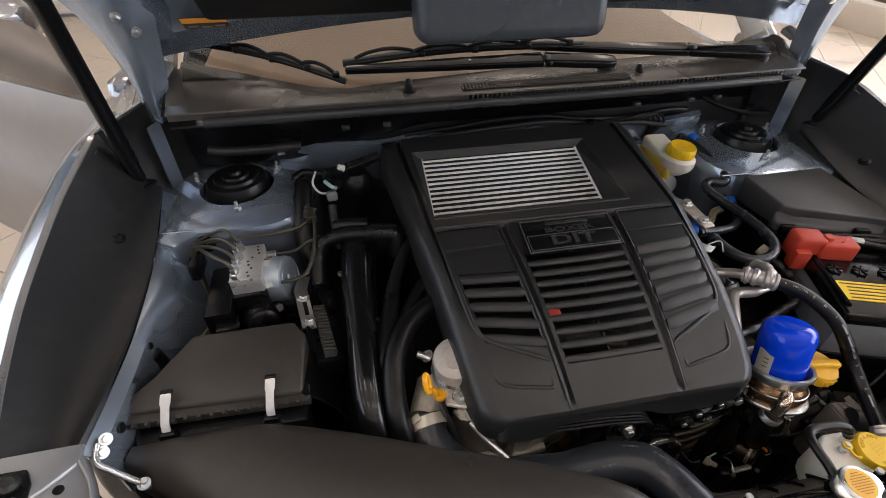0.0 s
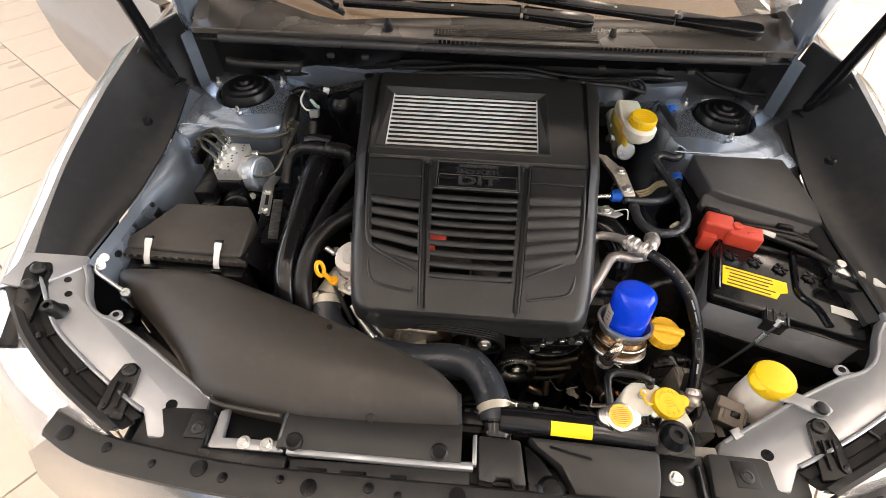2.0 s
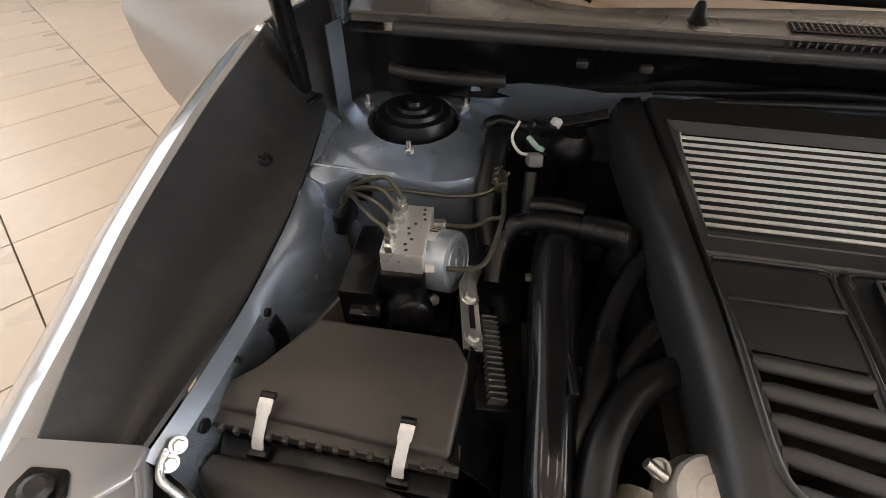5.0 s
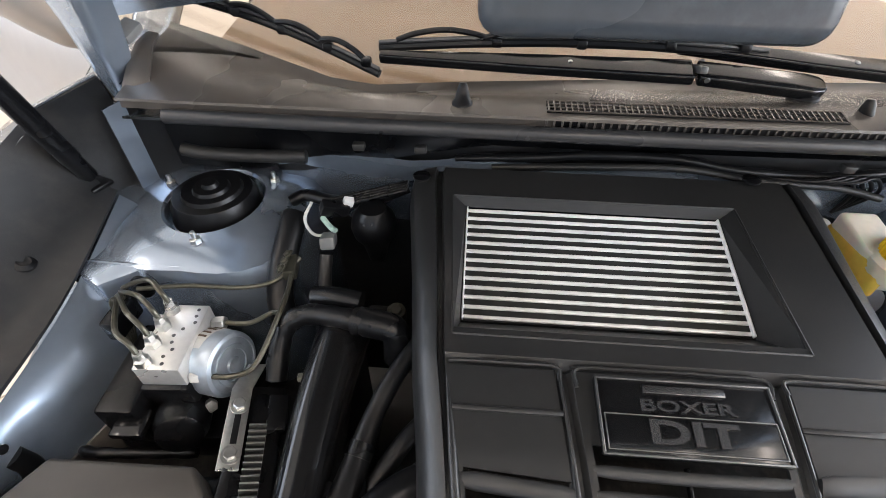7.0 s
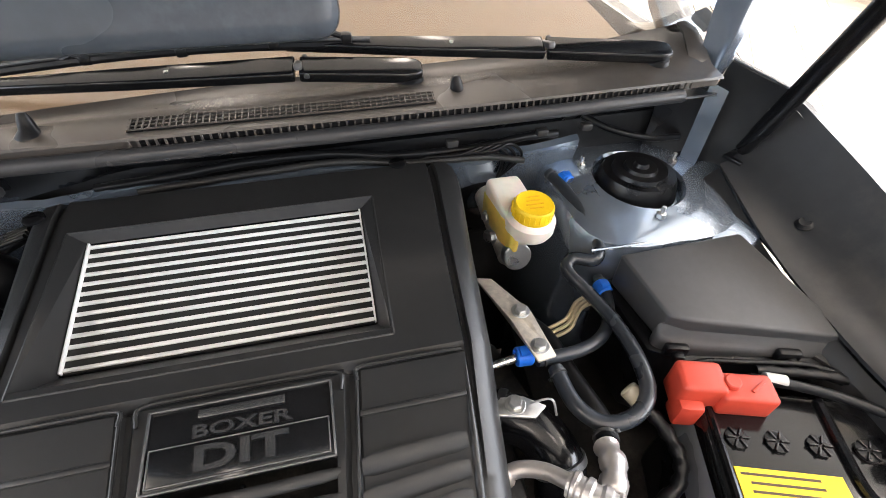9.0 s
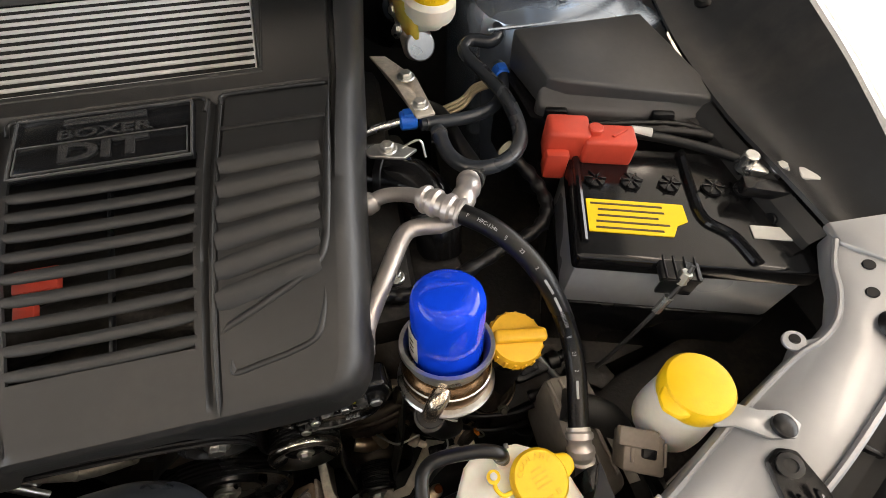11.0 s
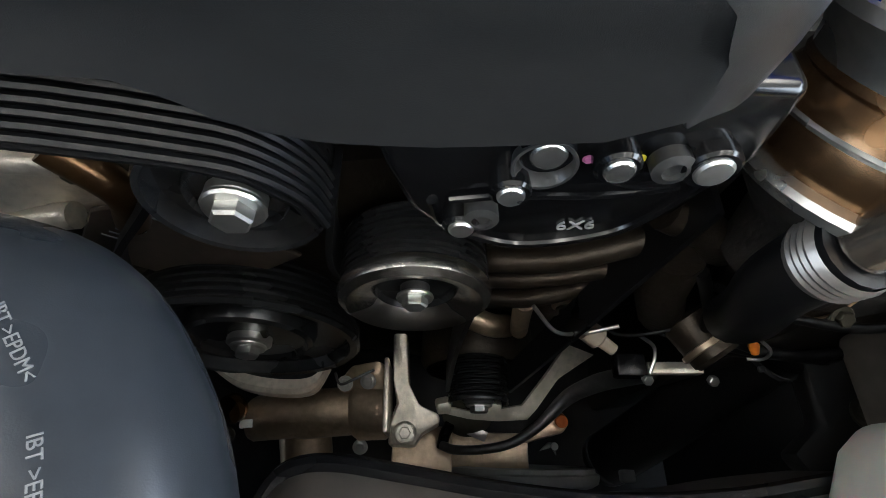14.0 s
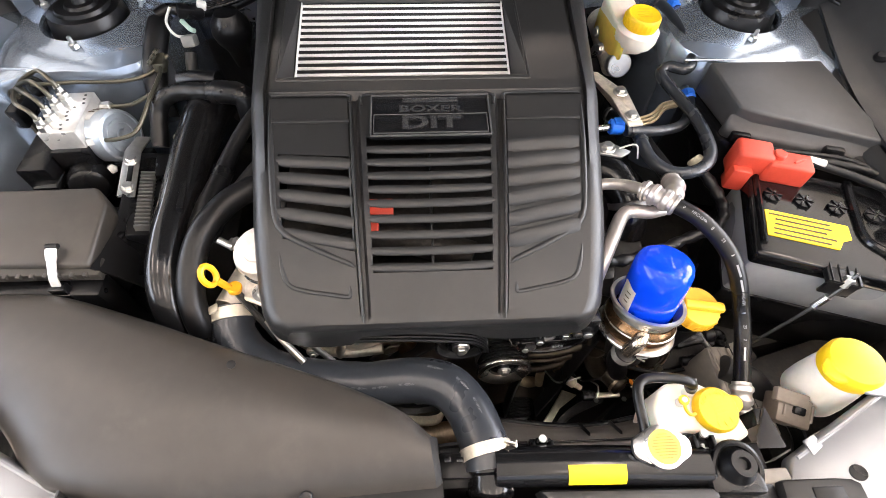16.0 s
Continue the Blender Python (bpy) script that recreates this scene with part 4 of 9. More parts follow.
for j in range(len(vs) - 1):
    ym = (vs[j] + vs[j + 1]) / 2
    for i in range(len(us) - 1):
        um = (us[i] + us[i + 1]) / 2
        hole = abs(um) < 0.36 and 0.4445 < ym < 0.613
        hole |= -0.86 < um < -0.46 and 0.478 < ym < 0.586
        hole |= 0.705 < ym < 0.895 and -0.86 < um < 0.6
        if not hole:
            bm.faces.new((grid[i, j], grid[i + 1, j], grid[i + 1, j + 1], grid[i, j + 1]))
# skirts at the sides and front; the front one is cut away over the belt
SKIRT_X = [-0.16, -0.14, -0.11, -0.09, -0.078, -0.035, 0.035, 0.045, 0.053, 0.075, 0.1, 0.14, 0.16]
SKIRT_Z = [0.911, 0.898, 0.894, 0.9, 0.919, 0.921, 0.918, 0.912, 0.905, 0.9, 0.9, 0.904, 0.914]
ring = [(0, j) for j in range(len(vs) - 1, -1, -1)] + [(i, 0) for i in range(1, len(us))] + [(len(us) - 1, j) for j in range(1, len(vs))]
prev = [grid[q] for q in ring]
for out, drop in ((0.004, 0.012), (0.006, 0.035), (0.004, 0.06)):
    cur = []
    for q in ring:
        c = grid[q].co
        d = Vector((c.x, min(0, c.y - 0.52), 0))
        d = d.normalized() if d.length else d
        if q[1] == 0:
            low = float(np.interp(c.x, SKIRT_X, SKIRT_Z))
            fall = (c.z - low) * drop / 0.06
        else:
            fall = drop * (1.0 if c.y < 0.5 else 0.9) * min(1, 0.5 + 0.5 * (c.y - 0.4) / 0.06)
        cur.append(bm.verts.new((c.x + d.x * out, c.y + (0.0 if c.y > 0.44 else -d.y * out * 0.9), c.z - fall)))
    for k in range(len(ring) - 1):
        bm.faces.new((prev[k], prev[k + 1], cur[k + 1], cur[k]))
    prev = cur
bmesh.ops.recalc_face_normals(bm, faces=bm.faces)
bmesh.ops.solidify(bm, geom=list(bm.faces), thickness=0.003)
cover = thing("engine_cover", (0, 0.66, 0.9), "black plastic engine cover with louvres over the engine", "engine cover")
part("cover_shell", bm, COVER, cover, "", 30)

# slats of the middle and of the side panels
def slat(name, u0, u1, v, w, tilt, lift, r=0.0028):
    """A rounded bar across the cover between two of its lengthwise lines, its front edge lower."""
    bm = bmesh.new()
    n, rings = 10, []
    prof = [(-0.5, -0.3), (-0.5, 0.2), (-0.42, 0.62), (-0.25, 0.95), (0.0, 1.0), (0.3, 0.9), (0.45, 0.55), (0.5, 0.0), (0.5, -0.3)]
    for k in range(n + 1):
        u = u0 + (u1 - u0) * k / n
        end = 0.75 if k in (0, n) else 1.0
        bow = 0.0016 * (1 - (u / 0.4) ** 2) if abs(u) < 0.4 else 0.0
        yc = v + skew(u, v) - bow
        ring = []
        for e, h in prof:
            y = yc + e * w * end
            ring.append(bm.verts.new((cover_x(u, yc), y, cover_z(yc) + (y - yc) * 0.32 + lift + e * tilt + (h * end - 1) * r)))
        rings.append(ring)
    for p, q in zip(rings, rings[1:]):
        for i in range(len(prof)):
            j = (i + 1) % len(prof)
            bm.faces.new((p[i], p[j], q[j], q[i]))
    bm.faces.new(rings[0][::-1])
    bm.faces.new(rings[-1])
    part(name, bm, COVER, cover, "", 50)


for k in range(9):
    slat("slat", -0.372, 0.372, 0.5925 - 0.0171 * k, 0.0087, 0.0006, 0.0008, 0.0022)
part("spine", box(0, 0.53, 0.99, 0.003, 0.15, 0.006, 0.001, (18, 0, 0)), PLASTIC, cover)
for k in range(5):
    slat("slat", -0.868, -0.455, 0.5765 - 0.0225 * k, 0.012, 0.002, 0.0014, 0.0028)
for k in range(6):
    slat("rib", 0.455, 0.868, 0.592 - 0.0215 * k, 0.0165, 0.007, 0.0052, 0.0055)
for s in (-1, 1):
    xa, xb = cover_x(s * 0.45, 0.63), cover_x(s * 0.885, 0.63)
    part("panel_rib", box((xa + xb) / 2, 0.632, cover_z(0.632) + 0.0005, abs(xb - xa), 0.005, 0.004, 0.0015, (12, 0, 0)), COVER, cover)
    part("panel_rim", tube([(cover_x(s * u, y), y, cover_z(y) + 0.001) for u, y in ((0.445, 0.66), (0.45, 0.672), (0.6, 0.673), (0.8, 0.673), (0.88, 0.672))], 0.0018, 8, 5), COVER, cover)
    part("groove_rim", tube([(cover_x(s * 0.442, y), y, cover_z(y) + 0.0005) for y in (0.668, 0.6, 0.54, 0.48, 0.43, 0.414, 0.407, 0.4025)], 0.0016, 8, 5, radii=[0.0016, 0.0016, 0.0016, 0.0016, 0.0016, 0.0014, 0.001, 0.0005]), COVER, cover)
    # swept line and pressed mark at the front corners
    part("swept_rim", tube([(cover_x(s * u, y), y, cover_z(y) - 0.0012) for u, y in ((0.89, 0.665), (0.893, 0.6), (0.893, 0.545), (0.885, 0.51), (0.85, 0.494), (0.75, 0.481), (0.6, 0.468), (0.5, 0.46), (0.455, 0.454))], 0.0036, 10, 6, radii=[0.001, 0.0036, 0.0036, 0.0036, 0.0036, 0.0036, 0.0034, 0.003, 0.0008]), COVER, cover)
    part("pressed_line", tube([(cover_x(s * u, y), y, cover_z(y) - 0.0012) for u, y in ((0.882, 0.48), (0.872, 0.454), (0.845, 0.44), (0.75, 0.434), (0.64, 0.431), (0.53, 0.428), (0.51, 0.4295), (0.505, 0.434), (0.505, 0.44))], 0.0027, 10, 5, radii=[0.0008, 0.0027, 0.0027, 0.0027, 0.0027, 0.0027, 0.0027, 0.002, 0.0008]), COVER, cover)
part("panel_rim", tube([(cover_x(u, y), y, cover_z(y) + 0.001) for u, y in ((-0.38, 0.655), (-0.37, 0.671), (-0.2, 0.673), (0.2, 0.673), (0.37, 0.671), (0.38, 0.655))], 0.0018, 8, 6), COVER, cover)

# badge plate with its writing
PL = pose(0.003, 0.631, 1.0325, 9.5, 0, 0)
RIMGREY = mat("satin_grey_rim", (0.13, 0.13, 0.13), 0.25, 0.6)


def on_plate(b):
    b.transform(PL)
    return b


plate = part("badge_plate", on_plate(box(0, 0, 0, 0.142, 0.062, 0.006, 0.001)), GLOSSY, cover, "glossy black badge plate with raised letters")
for cx_, cy_, sx_, sy_ in ((0, 0.03, 0.142, 0.002), (0, -0.03, 0.142, 0.002), (-0.07, 0, 0.002, 0.062), (0.07, 0, 0.002, 0.062), (0, 0.0005, 0.134, 0.0012), (0, -0.0265, 0.134, 0.0012), (-0.0665, -0.013, 0.0012, 0.027), (0.0665, -0.013, 0.0012, 0.027)):
    part("rim", on_plate(box(cx_, cy_, 0.0035, sx_, sy_, 0.003, 0.0008)), RIMGREY, plate)
part("lower_plate", on_plate(box(0, -0.013, 0.0035, 0.132, 0.026, 0.002, 0.0008)), GLOSSY, plate)


def writing(text, m, size, material, parent, name="lettering", depth=0.0006, wide=1.0, bold=0.0):
    """Raised letters in the built-in font, turned into a mesh."""
    cu = bpy.data.curves.new(name, "FONT")
    cu.body, cu.size, cu.extrude, cu.align_x, cu.align_y = text, size, depth, "CENTER", "CENTER"
    cu.offset, cu.resolution_u = bold, 3
    tmp = new(name, cu)
    me = bpy.data.meshes.new_from_object(tmp.evaluated_get(bpy.context.evaluated_depsgraph_get()))
    bpy.data.objects.remove(tmp)
    bpy.data.curves.remove(cu)
    me.transform(Matrix.Translation(-origin_of(parent)) @ m @ Matrix.Diagonal((wide, 1, 1, 1)))
    me.materials.clear()
    me.materials.append(material)
    ob = new(name, me)
    ob.parent = parent
    return ob


LETTER = mat("satin_dark_grey_lettering", (0.13, 0.13, 0.13), 0.22, 0.8)
writing("BOXER", PL @ pose(0, 0.0085, 0.004), 0.0135, LETTER, plate, wide=1.75, bold=0.0003)
writing("DIT", PL @ pose(0, -0.013, 0.0055), 0.025, LETTER, plate, wide=1.75, bold=0.0008)
part("maker_bar", on_plate(box(0, 0.022, 0.004, 0.066, 0.0065, 0.002, 0.0005)), LETTER, plate, "small raised maker mark")

# intercooler in its recess
ic = thing("intercooler", (-0.03, 0.82, 0.97), "bright aluminium intercooler core in the engine cover's opening", "intercooler")
ICM = Matrix.Translation((-0.031, 0.8185, 1.0155)) @ pose(0, 0, 0, 13, 0, 0)


def icp(nm, b, material, label=""):
    b.transform(ICM)
    return part(nm, b, material, ic, label)


icp("core", box(0, 0, -0.0198, 0.298, 0.15, 0.034, 0.001), FIN, "fins between the tubes, coloured near-black as if in shade")
for k in range(13):
    icp("cooling_tube", box(0, -0.071 + 0.01183 * k, -0.0035, 0.296, 0.0044, 0.0062, 0.0014), ALUTUBE)
for s in (-1, 1):
    icp("end_bar", box(s * 0.149, 0, -0.001, 0.0022, 0.15, 0.006, 0.0008), ALUTUBE)
# sloped walls of the recess
z7, z9 = cover_z(0.705), cover_z(0.897)
XL7, XR7, XL9, XR9 = cover_x(-0.86, 0.707), cover_x(0.6, 0.707), cover_x(-0.86, 0.897), cover_x(0.6, 0.897)
for rows in ([[(XL7, 0.7, z7 + 0.001), (XL9, 0.898, z9 + 0.001)], [(-0.1815, 0.735, 0.994), (-0.182, 0.894, 1.0325)]],
             [[(XR7 + 0.002, 0.7, z7 + 0.001), (XR9 + 0.002, 0.898, z9 + 0.001)], [(0.1195, 0.735, 0.994), (0.1195, 0.894, 1.0325)]],
             [[(XL7, 0.7, z7 + 0.001), (XR7 + 0.002, 0.7, z7 + 0.001)], [(-0.182, 0.744, 0.995), (0.12, 0.744, 0.995)]],
             [[(XL9, 0.9, z9 + 0.001), (XR9 + 0.002, 0.9, z9 + 0.001)], [(-0.182, 0.8935, 1.031), (0.12, 0.8935, 1.031)]]):
    part("recess_wall", sheet(rows, 0.002), COVER, cover)

# ---- right half of the bay: tanks, battery, filter, hoses ----
res = thing("brake_fluid_reservoir", (0.335, 0.91, 0.955), "milky brake fluid reservoir with a yellow screw cap", "fluid reservoir")
part("tank", prism([(0.305, 0.965), (0.357, 0.965), (0.366, 0.925), (0.372, 0.88), (0.36, 0.862), (0.325, 0.866), (0.312, 0.9)], [0.965] * 7, [1.022, 1.022, 1.01, 1.0, 0.998, 1.0, 1.012], 0.008, 3), TANK, res)
part("fluid", prism([(0.3035, 0.966), (0.33, 0.967), (0.335, 0.9), (0.33, 0.864), (0.318, 0.868), (0.3095, 0.9)], 0.952, 0.999, 0.006, 2), FLUID, res, "amber fluid showing through the tank's side")
part("collar", lathe([(0.024, -0.03), (0.034, -0.028), (0.037, -0.02), (0.036, -0.006), (0.03, 0.0), (0, 0.0)], pose(0.351, 0.886, 1.008, 4, 3, 0), 28), TANK, res, "milky neck below the cap")
cap = part("screw_cap", lathe([(0.0285, 0), (0.0285, 0.017), (0.026, 0.0205), (0.0235, 0.0195), (0, 0.0195)], pose(0.351, 0.886, 1.008, 4, 3, 0), 32), YELLOW, res, "yellow ribbed screw cap")
for k in range(24):
    a = 2 * math.pi * k / 24
    part("grip_rib", box(0.351 + 0.0285 * math.cos(a), 0.886 + 0.0285 * math.sin(a), 1.017, 0.0025, 0.0025, 0.014, 0.0006, (0, 0, math.degrees(a))), YELLOW, cap)
for k in range(4):
    part("print_bar", box(0.351, 0.898 - 0.008 * k, 1.0285, 0.026 - 0.006 * (k % 2), 0.0022, 0.0006, 0), AMBER, cap)
mc = thing("brake_master_cylinder", (0.32, 0.87, 0.9), "cast aluminium brake master cylinder under the reservoir", "brake cylinder")
part("barrel", cyl((0.318, 0.99, 0.952), (0, -1, -0.1), 0.022, 0.13, 22), CAST, mc)
part("end_plug", lathe([(0.02, 0), (0.02, 0.012), (0.018, 0.014), (0, 0.014)], axis((0.318, 0.862, 0.945), (0, -1, 0.35)), 24), ALU, mc, "round bright end plug")
for dz, dy in ((0.0, 0.03), (0.012, 0.06), (-0.012, 0.045)):
    bolt((0.295, 0.862 + dy, 0.953 + dz), (-1, -0.4, 0.3), 0.0065, STEEL, mc, "pipe_union")
part("servo", lathe([(0.03, 0), (0.06, -0.006), (0.1, -0.03), (0.115, -0.07), (0.115, -0.1)], axis((0.318, 1.0, 0.93), (0, -1, 0)), 32), RUBBER, mc, "black brake servo behind the cylinder")

fuse = thing("fuse_box", (0.53, 0.72, 0.86), "black plastic fuse box with a sloping lid", "fuse box")
part("lid", prism([(0.436, 0.792), (0.612, 0.8), (0.648, 0.64), (0.47, 0.69), (0.448, 0.7)], 0.93, [0.982, 0.978, 0.955, 0.972, 0.974], 0.004, 3), SUNLITGREY, fuse, "bevelled dark grey lid")
part("lid_front", prism([(0.44, 0.706), (0.47, 0.692), (0.652, 0.64), (0.66, 0.625), (0.46, 0.676), (0.437, 0.692)], 0.9, [0.962, 0.966, 0.945, 0.93, 0.945, 0.945], 0.006, 2), SUNLITGREY, fuse)
part("case", prism([(0.425, 0.8), (0.62, 0.81), (0.668, 0.61), (0.46, 0.668), (0.43, 0.69)], 0.8, 0.93, 0.006), PLASTIC, fuse)
part("step", prism([(0.60, 0.65), (0.66, 0.64), (0.672, 0.585), (0.63, 0.6)], 0.88, 0.935, 0.006), GREYPLASTIC, fuse)
for x, y in ((0.456, 0.681), (0.575, 0.648)):
    part("latch", join(box(x, y - 0.003, 0.938, 0.026, 0.01, 0.016, 0.003, (0, 0, -16)), box(x, y - 0.01, 0.934, 0.012, 0.01, 0.012, 0.003, (0, 0, -16))), PLASTIC, fuse)

# battery, turned in its tray
BM = pose(0.503, 0.488, 0.0, 0, 0, -18.5)
bat = thing("battery", (0.503, 0.488, 0.76), "black-lidded car battery with a grey case and yellow label", "battery")


def bp(nm, b, material, parent=None, label=""):
    b.transform(BM)
    return part(nm, b, material, parent or bat, label)


bp("case", box(0, 0.012, 0.9, 0.222, 0.15, 0.076, 0.006), BATTERY, None, "translucent grey case")
bp("tray", box(0, 0.012, 0.815, 0.228, 0.156, 0.1, 0.008), PLASTIC, None, "black plastic tray")
lid = bp("lid", box(0, 0.012, 0.943, 0.23, 0.158, 0.025, 0.006, seg=3), GLOSSY, None, "glossy black lid")
bp("ridge", tube([(0.012, 0.085, 0.957), (0.012, 0.03, 0.957), (0.016, -0.01, 0.957), (0.04, -0.03, 0.957), (0.055, -0.062, 0.957)], 0.005, 8, 5), GLOSSY, lid)
bp("ridge", tube([(-0.106, 0.08, 0.957), (-0.106, -0.05, 0.957)], 0.004, 8, 3), GLOSSY, lid)
for k, x in enumerate((-0.088, -0.05, -0.01, 0.035, 0.068, 0.098)):
    y = 0.034
    plug = bp("vent_plug", lathe([(0.011, 0), (0.011, 0.003), (0.005, 0.004), (0, 0.003)], pose(x, y, 0.9555), 16), PLASTIC, lid)
    for j in range(6):
        a = math.pi * j / 3
        bp("fin", box(x + 0.007 * math.cos(a), y + 0.007 * math.sin(a), 0.959, 0.009, 0.0022, 0.004, 0.0006, (0, 0, math.degrees(a))), GLOSSY, plug)
lab = bp("warning_label", prism([(-0.1, 0.006), (-0.002, 0.006), (-0.001, -0.016), (-0.012, -0.022), (-0.018, -0.036), (-0.1, -0.036)], 0.9555, 0.957, 0), LABEL, lid, "yellow warning label")
for k in range(5):
    bp("print_bar", box(-0.06 + 0.004 * (k % 2), 0.0 - 0.0078 * k, 0.9573, 0.072 - 0.006 * (k % 3), 0.0022, 0.0006, 0), INK, lab)
bp("white_label", box(0.078, -0.022, 0.9562, 0.036, 0.016, 0.001, 0), WHITE, lid, "small white label")
hold = thing("battery_clamp", (0.47, 0.43, 0.8), "black battery hold-down clamp with a threaded rod", "battery clamp")
m = pose(0.474, 0.43, 0.956, 0, 0, -18.5) @ Matrix.Diagonal((0.72, 0.75, 0.8, 1))
for dx, w, h in ((0, 0.052, 0.01), (-0.02, 0.0028, 0.012), (-0.007, 0.0028, 0.012), (0.007, 0.0028, 0.012), (0.02, 0.0028, 0.012)):
    b = box(dx, -0.002, h / 2 - 0.004, w, 0.034, h, 0.002)
    b.transform(m)
    part("clamp_rib" if h > 0.01 else "clamp_body", b, PLASTIC, hold)
b = box(0, -0.017, -0.012, 0.046, 0.006, 0.03, 0.002)
b.transform(m)
part("hook", b, PLASTIC, hold)
part("rod", tube([(0.478, 0.422, 0.972), (0.468, 0.414, 0.94), (0.44, 0.405, 0.86), (0.42, 0.4, 0.815)], 0.0022, 8, 4), DARKSTEEL, hold, "bright threaded rod")
part("nut", cyl((0.4745, 0.421, 0.965), (-0.25, -0.2, -0.9), 0.006, 0.014, 6), STEEL, hold)
part("sleeve", tube([(0.466, 0.414, 0.934), (0.459, 0.411, 0.914)], 0.0045, 8), STEEL, hold)
part("tray_tab", prism([(0.40, 0.41), (0.43, 0.405), (0.437, 0.385), (0.415, 0.375), (0.398, 0.39)], 0.81, 0.816, 0.002), GRIME, hold)

term = thing("terminal_cover", (0.465, 0.613, 0.93), "red plastic cover over the battery terminal", "terminal cover")
m = pose(0.464, 0.614, 0.942, 0, 0, -17) @ Matrix.Diagonal((0.92, 0.9, 0.9, 1))
for b in (box(-0.022, 0.006, 0.006, 0.05, 0.04, 0.05, 0.006, seg=3), box(0.026, -0.002, 0.008, 0.06, 0.036, 0.036, 0.005, seg=3), box(-0.032, -0.012, -0.012, 0.028, 0.028, 0.04, 0.005)):
    b.transform(m)
    part("shell", b, RED, term)
b = cyl((0.008, 0.0, 0.024), (0, 0, 1), 0.009, 0.009, 18)
b.transform(m)
part("knob", b, RED, term)
b = box(0.036, -0.002, 0.027, 0.022, 0.004, 0.003, 0.001, (0, 0, 40))
b.transform(m)
part("raised_cross", b, RED, term)


def hose(name, pts, r, material, label, category="hose", group="", clamps=False, **kw):
    """A hose or cable along a curve; clamps: bright spring clips near both ends."""
    if not clamps:
        return solo(name, tube(pts, r, **kw), material, label, category, group, base=pts[0])
    h = thing(name, pts[0], label, category, group)
    part("tube", tube(pts, r, **kw), material, h)
    for a, b in ((pts[0], pts[1]), (pts[-1], pts[-2])):
        a, b = Vector(a), Vector(b)
        w = (b - a).normalized()
        part("clamp", lathe([(r, 0), (r + 0.0013, 0.0004), (r + 0.0009, 0.002), (r + 0.0013, 0.0036), (r, 0.004)], axis(a + w * 0.006, w), 20), DARKSTEEL, h, "dark spring clamp")
        side = w.orthogonal().normalized()
        part("clamp_ear", box(*(a + w * 0.008 + side * (r + 0.003)), 0.004, 0.004, 0.003, 0.0008), DARKSTEEL, h)
    return h


hose("battery_cable", [(0.492, 0.618, 0.962), (0.54, 0.6, 0.958), (0.58, 0.578, 0.955), (0.61, 0.55, 0.955), (0.615, 0.53, 0.955)], 0.0055, RUBBER, "black battery cable behind the battery", "cable")
hose("battery_cable", [(0.515, 0.63, 0.95), (0.56, 0.615, 0.952), (0.6, 0.6, 0.95), (0.63, 0.575, 0.945), (0.65, 0.54, 0.93)], 0.006, RUBBER, "black battery cable behind the battery", "cable", ring=0.0006)
hose("battery_cable", [(0.43, 0.64, 0.93), (0.46, 0.655, 0.945), (0.51, 0.64, 0.952), (0.57, 0.622, 0.955), (0.61, 0.6, 0.95)], 0.003, RUBBER, "thin black cable along the fuse box", "cable")
solo("cable_sleeve", tube([(0.507, 0.615, 0.962), (0.527, 0.607, 0.961)], 0.0065, 10), WHITE, "white cable marker sleeve", "cable sleeve")
neg = thing("negative_terminal", (0.61, 0.525, 0.95), "bright metal battery clamp with a nut", "battery terminal")
part("clamp", box(0.612, 0.532, 0.962, 0.036, 0.024, 0.012, 0.004, (0, 0, -30)), STEEL, neg)
part("post", cyl((0.6, 0.54, 0.955), (0, 0, 1), 0.008, 0.022, 14), STEEL, neg)
bolt((0.625, 0.523, 0.968), (0, 0, 1), 0.006, STEEL, neg)
part("strap", box(0.645, 0.515, 0.957, 0.05, 0.018, 0.008, 0.002, (0, 0, -24)), BRASS, neg, "copper coloured strap")
part("sensor", box(0.6, 0.505, 0.962, 0.05, 0.018, 0.014, 0.003, (0, 0, -25)), PLASTIC, neg)
part("white_plug", box(0.655, 0.508, 0.963, 0.03, 0.018, 0.012, 0.003, (0, 0, -24)), WHITE, neg)

# air-conditioning pipes and hose
ac = thing("air_conditioning_line", (0.27, 0.54, 0.95), "bright aluminium pipe with a black lettered hose", "refrigerant line")
part("upper_pipe", tube([(0.2, 0.578, 0.95), (0.222, 0.584, 0.958), (0.245, 0.575, 0.966), (0.262, 0.556, 0.977)], 0.0075, 14, 6), PALEALU, ac)
part("pipe_nut", lathe([(0.009, 0), (0.011, 0.003), (0.011, 0.012), (0.009, 0.015)], axis((0.203, 0.58, 0.951), (1, 0.3, 0.35)), 12), PALEALU, ac)
part("lower_pipe", tube([(0.183, 0.447, 0.92), (0.189, 0.458, 0.943), (0.214, 0.5, 0.95), (0.234, 0.533, 0.954), (0.248, 0.541, 0.955), (0.272, 0.539, 0.955), (0.298, 0.54, 0.956)], 0.0085, 14, 6, radii=[0.0085, 0.0085, 0.0085, 0.0085, 0.0085, 0.0085, 0.004]), PALEALU, ac)
part("lower_nut", cyl((0.181, 0.445, 0.915), (0.1, 0.2, 1), 0.0105, 0.014, 6), PALEALU, ac)
part("joint", tube([(0.258, 0.558, 0.976), (0.264, 0.552, 0.978), (0.272, 0.543, 0.98), (0.283, 0.533, 0.981), (0.29, 0.527, 0.981)], 0.0125, 16, 6, ring=0.0012, every=3), PALEALU, ac, "crimped aluminium ferrule")
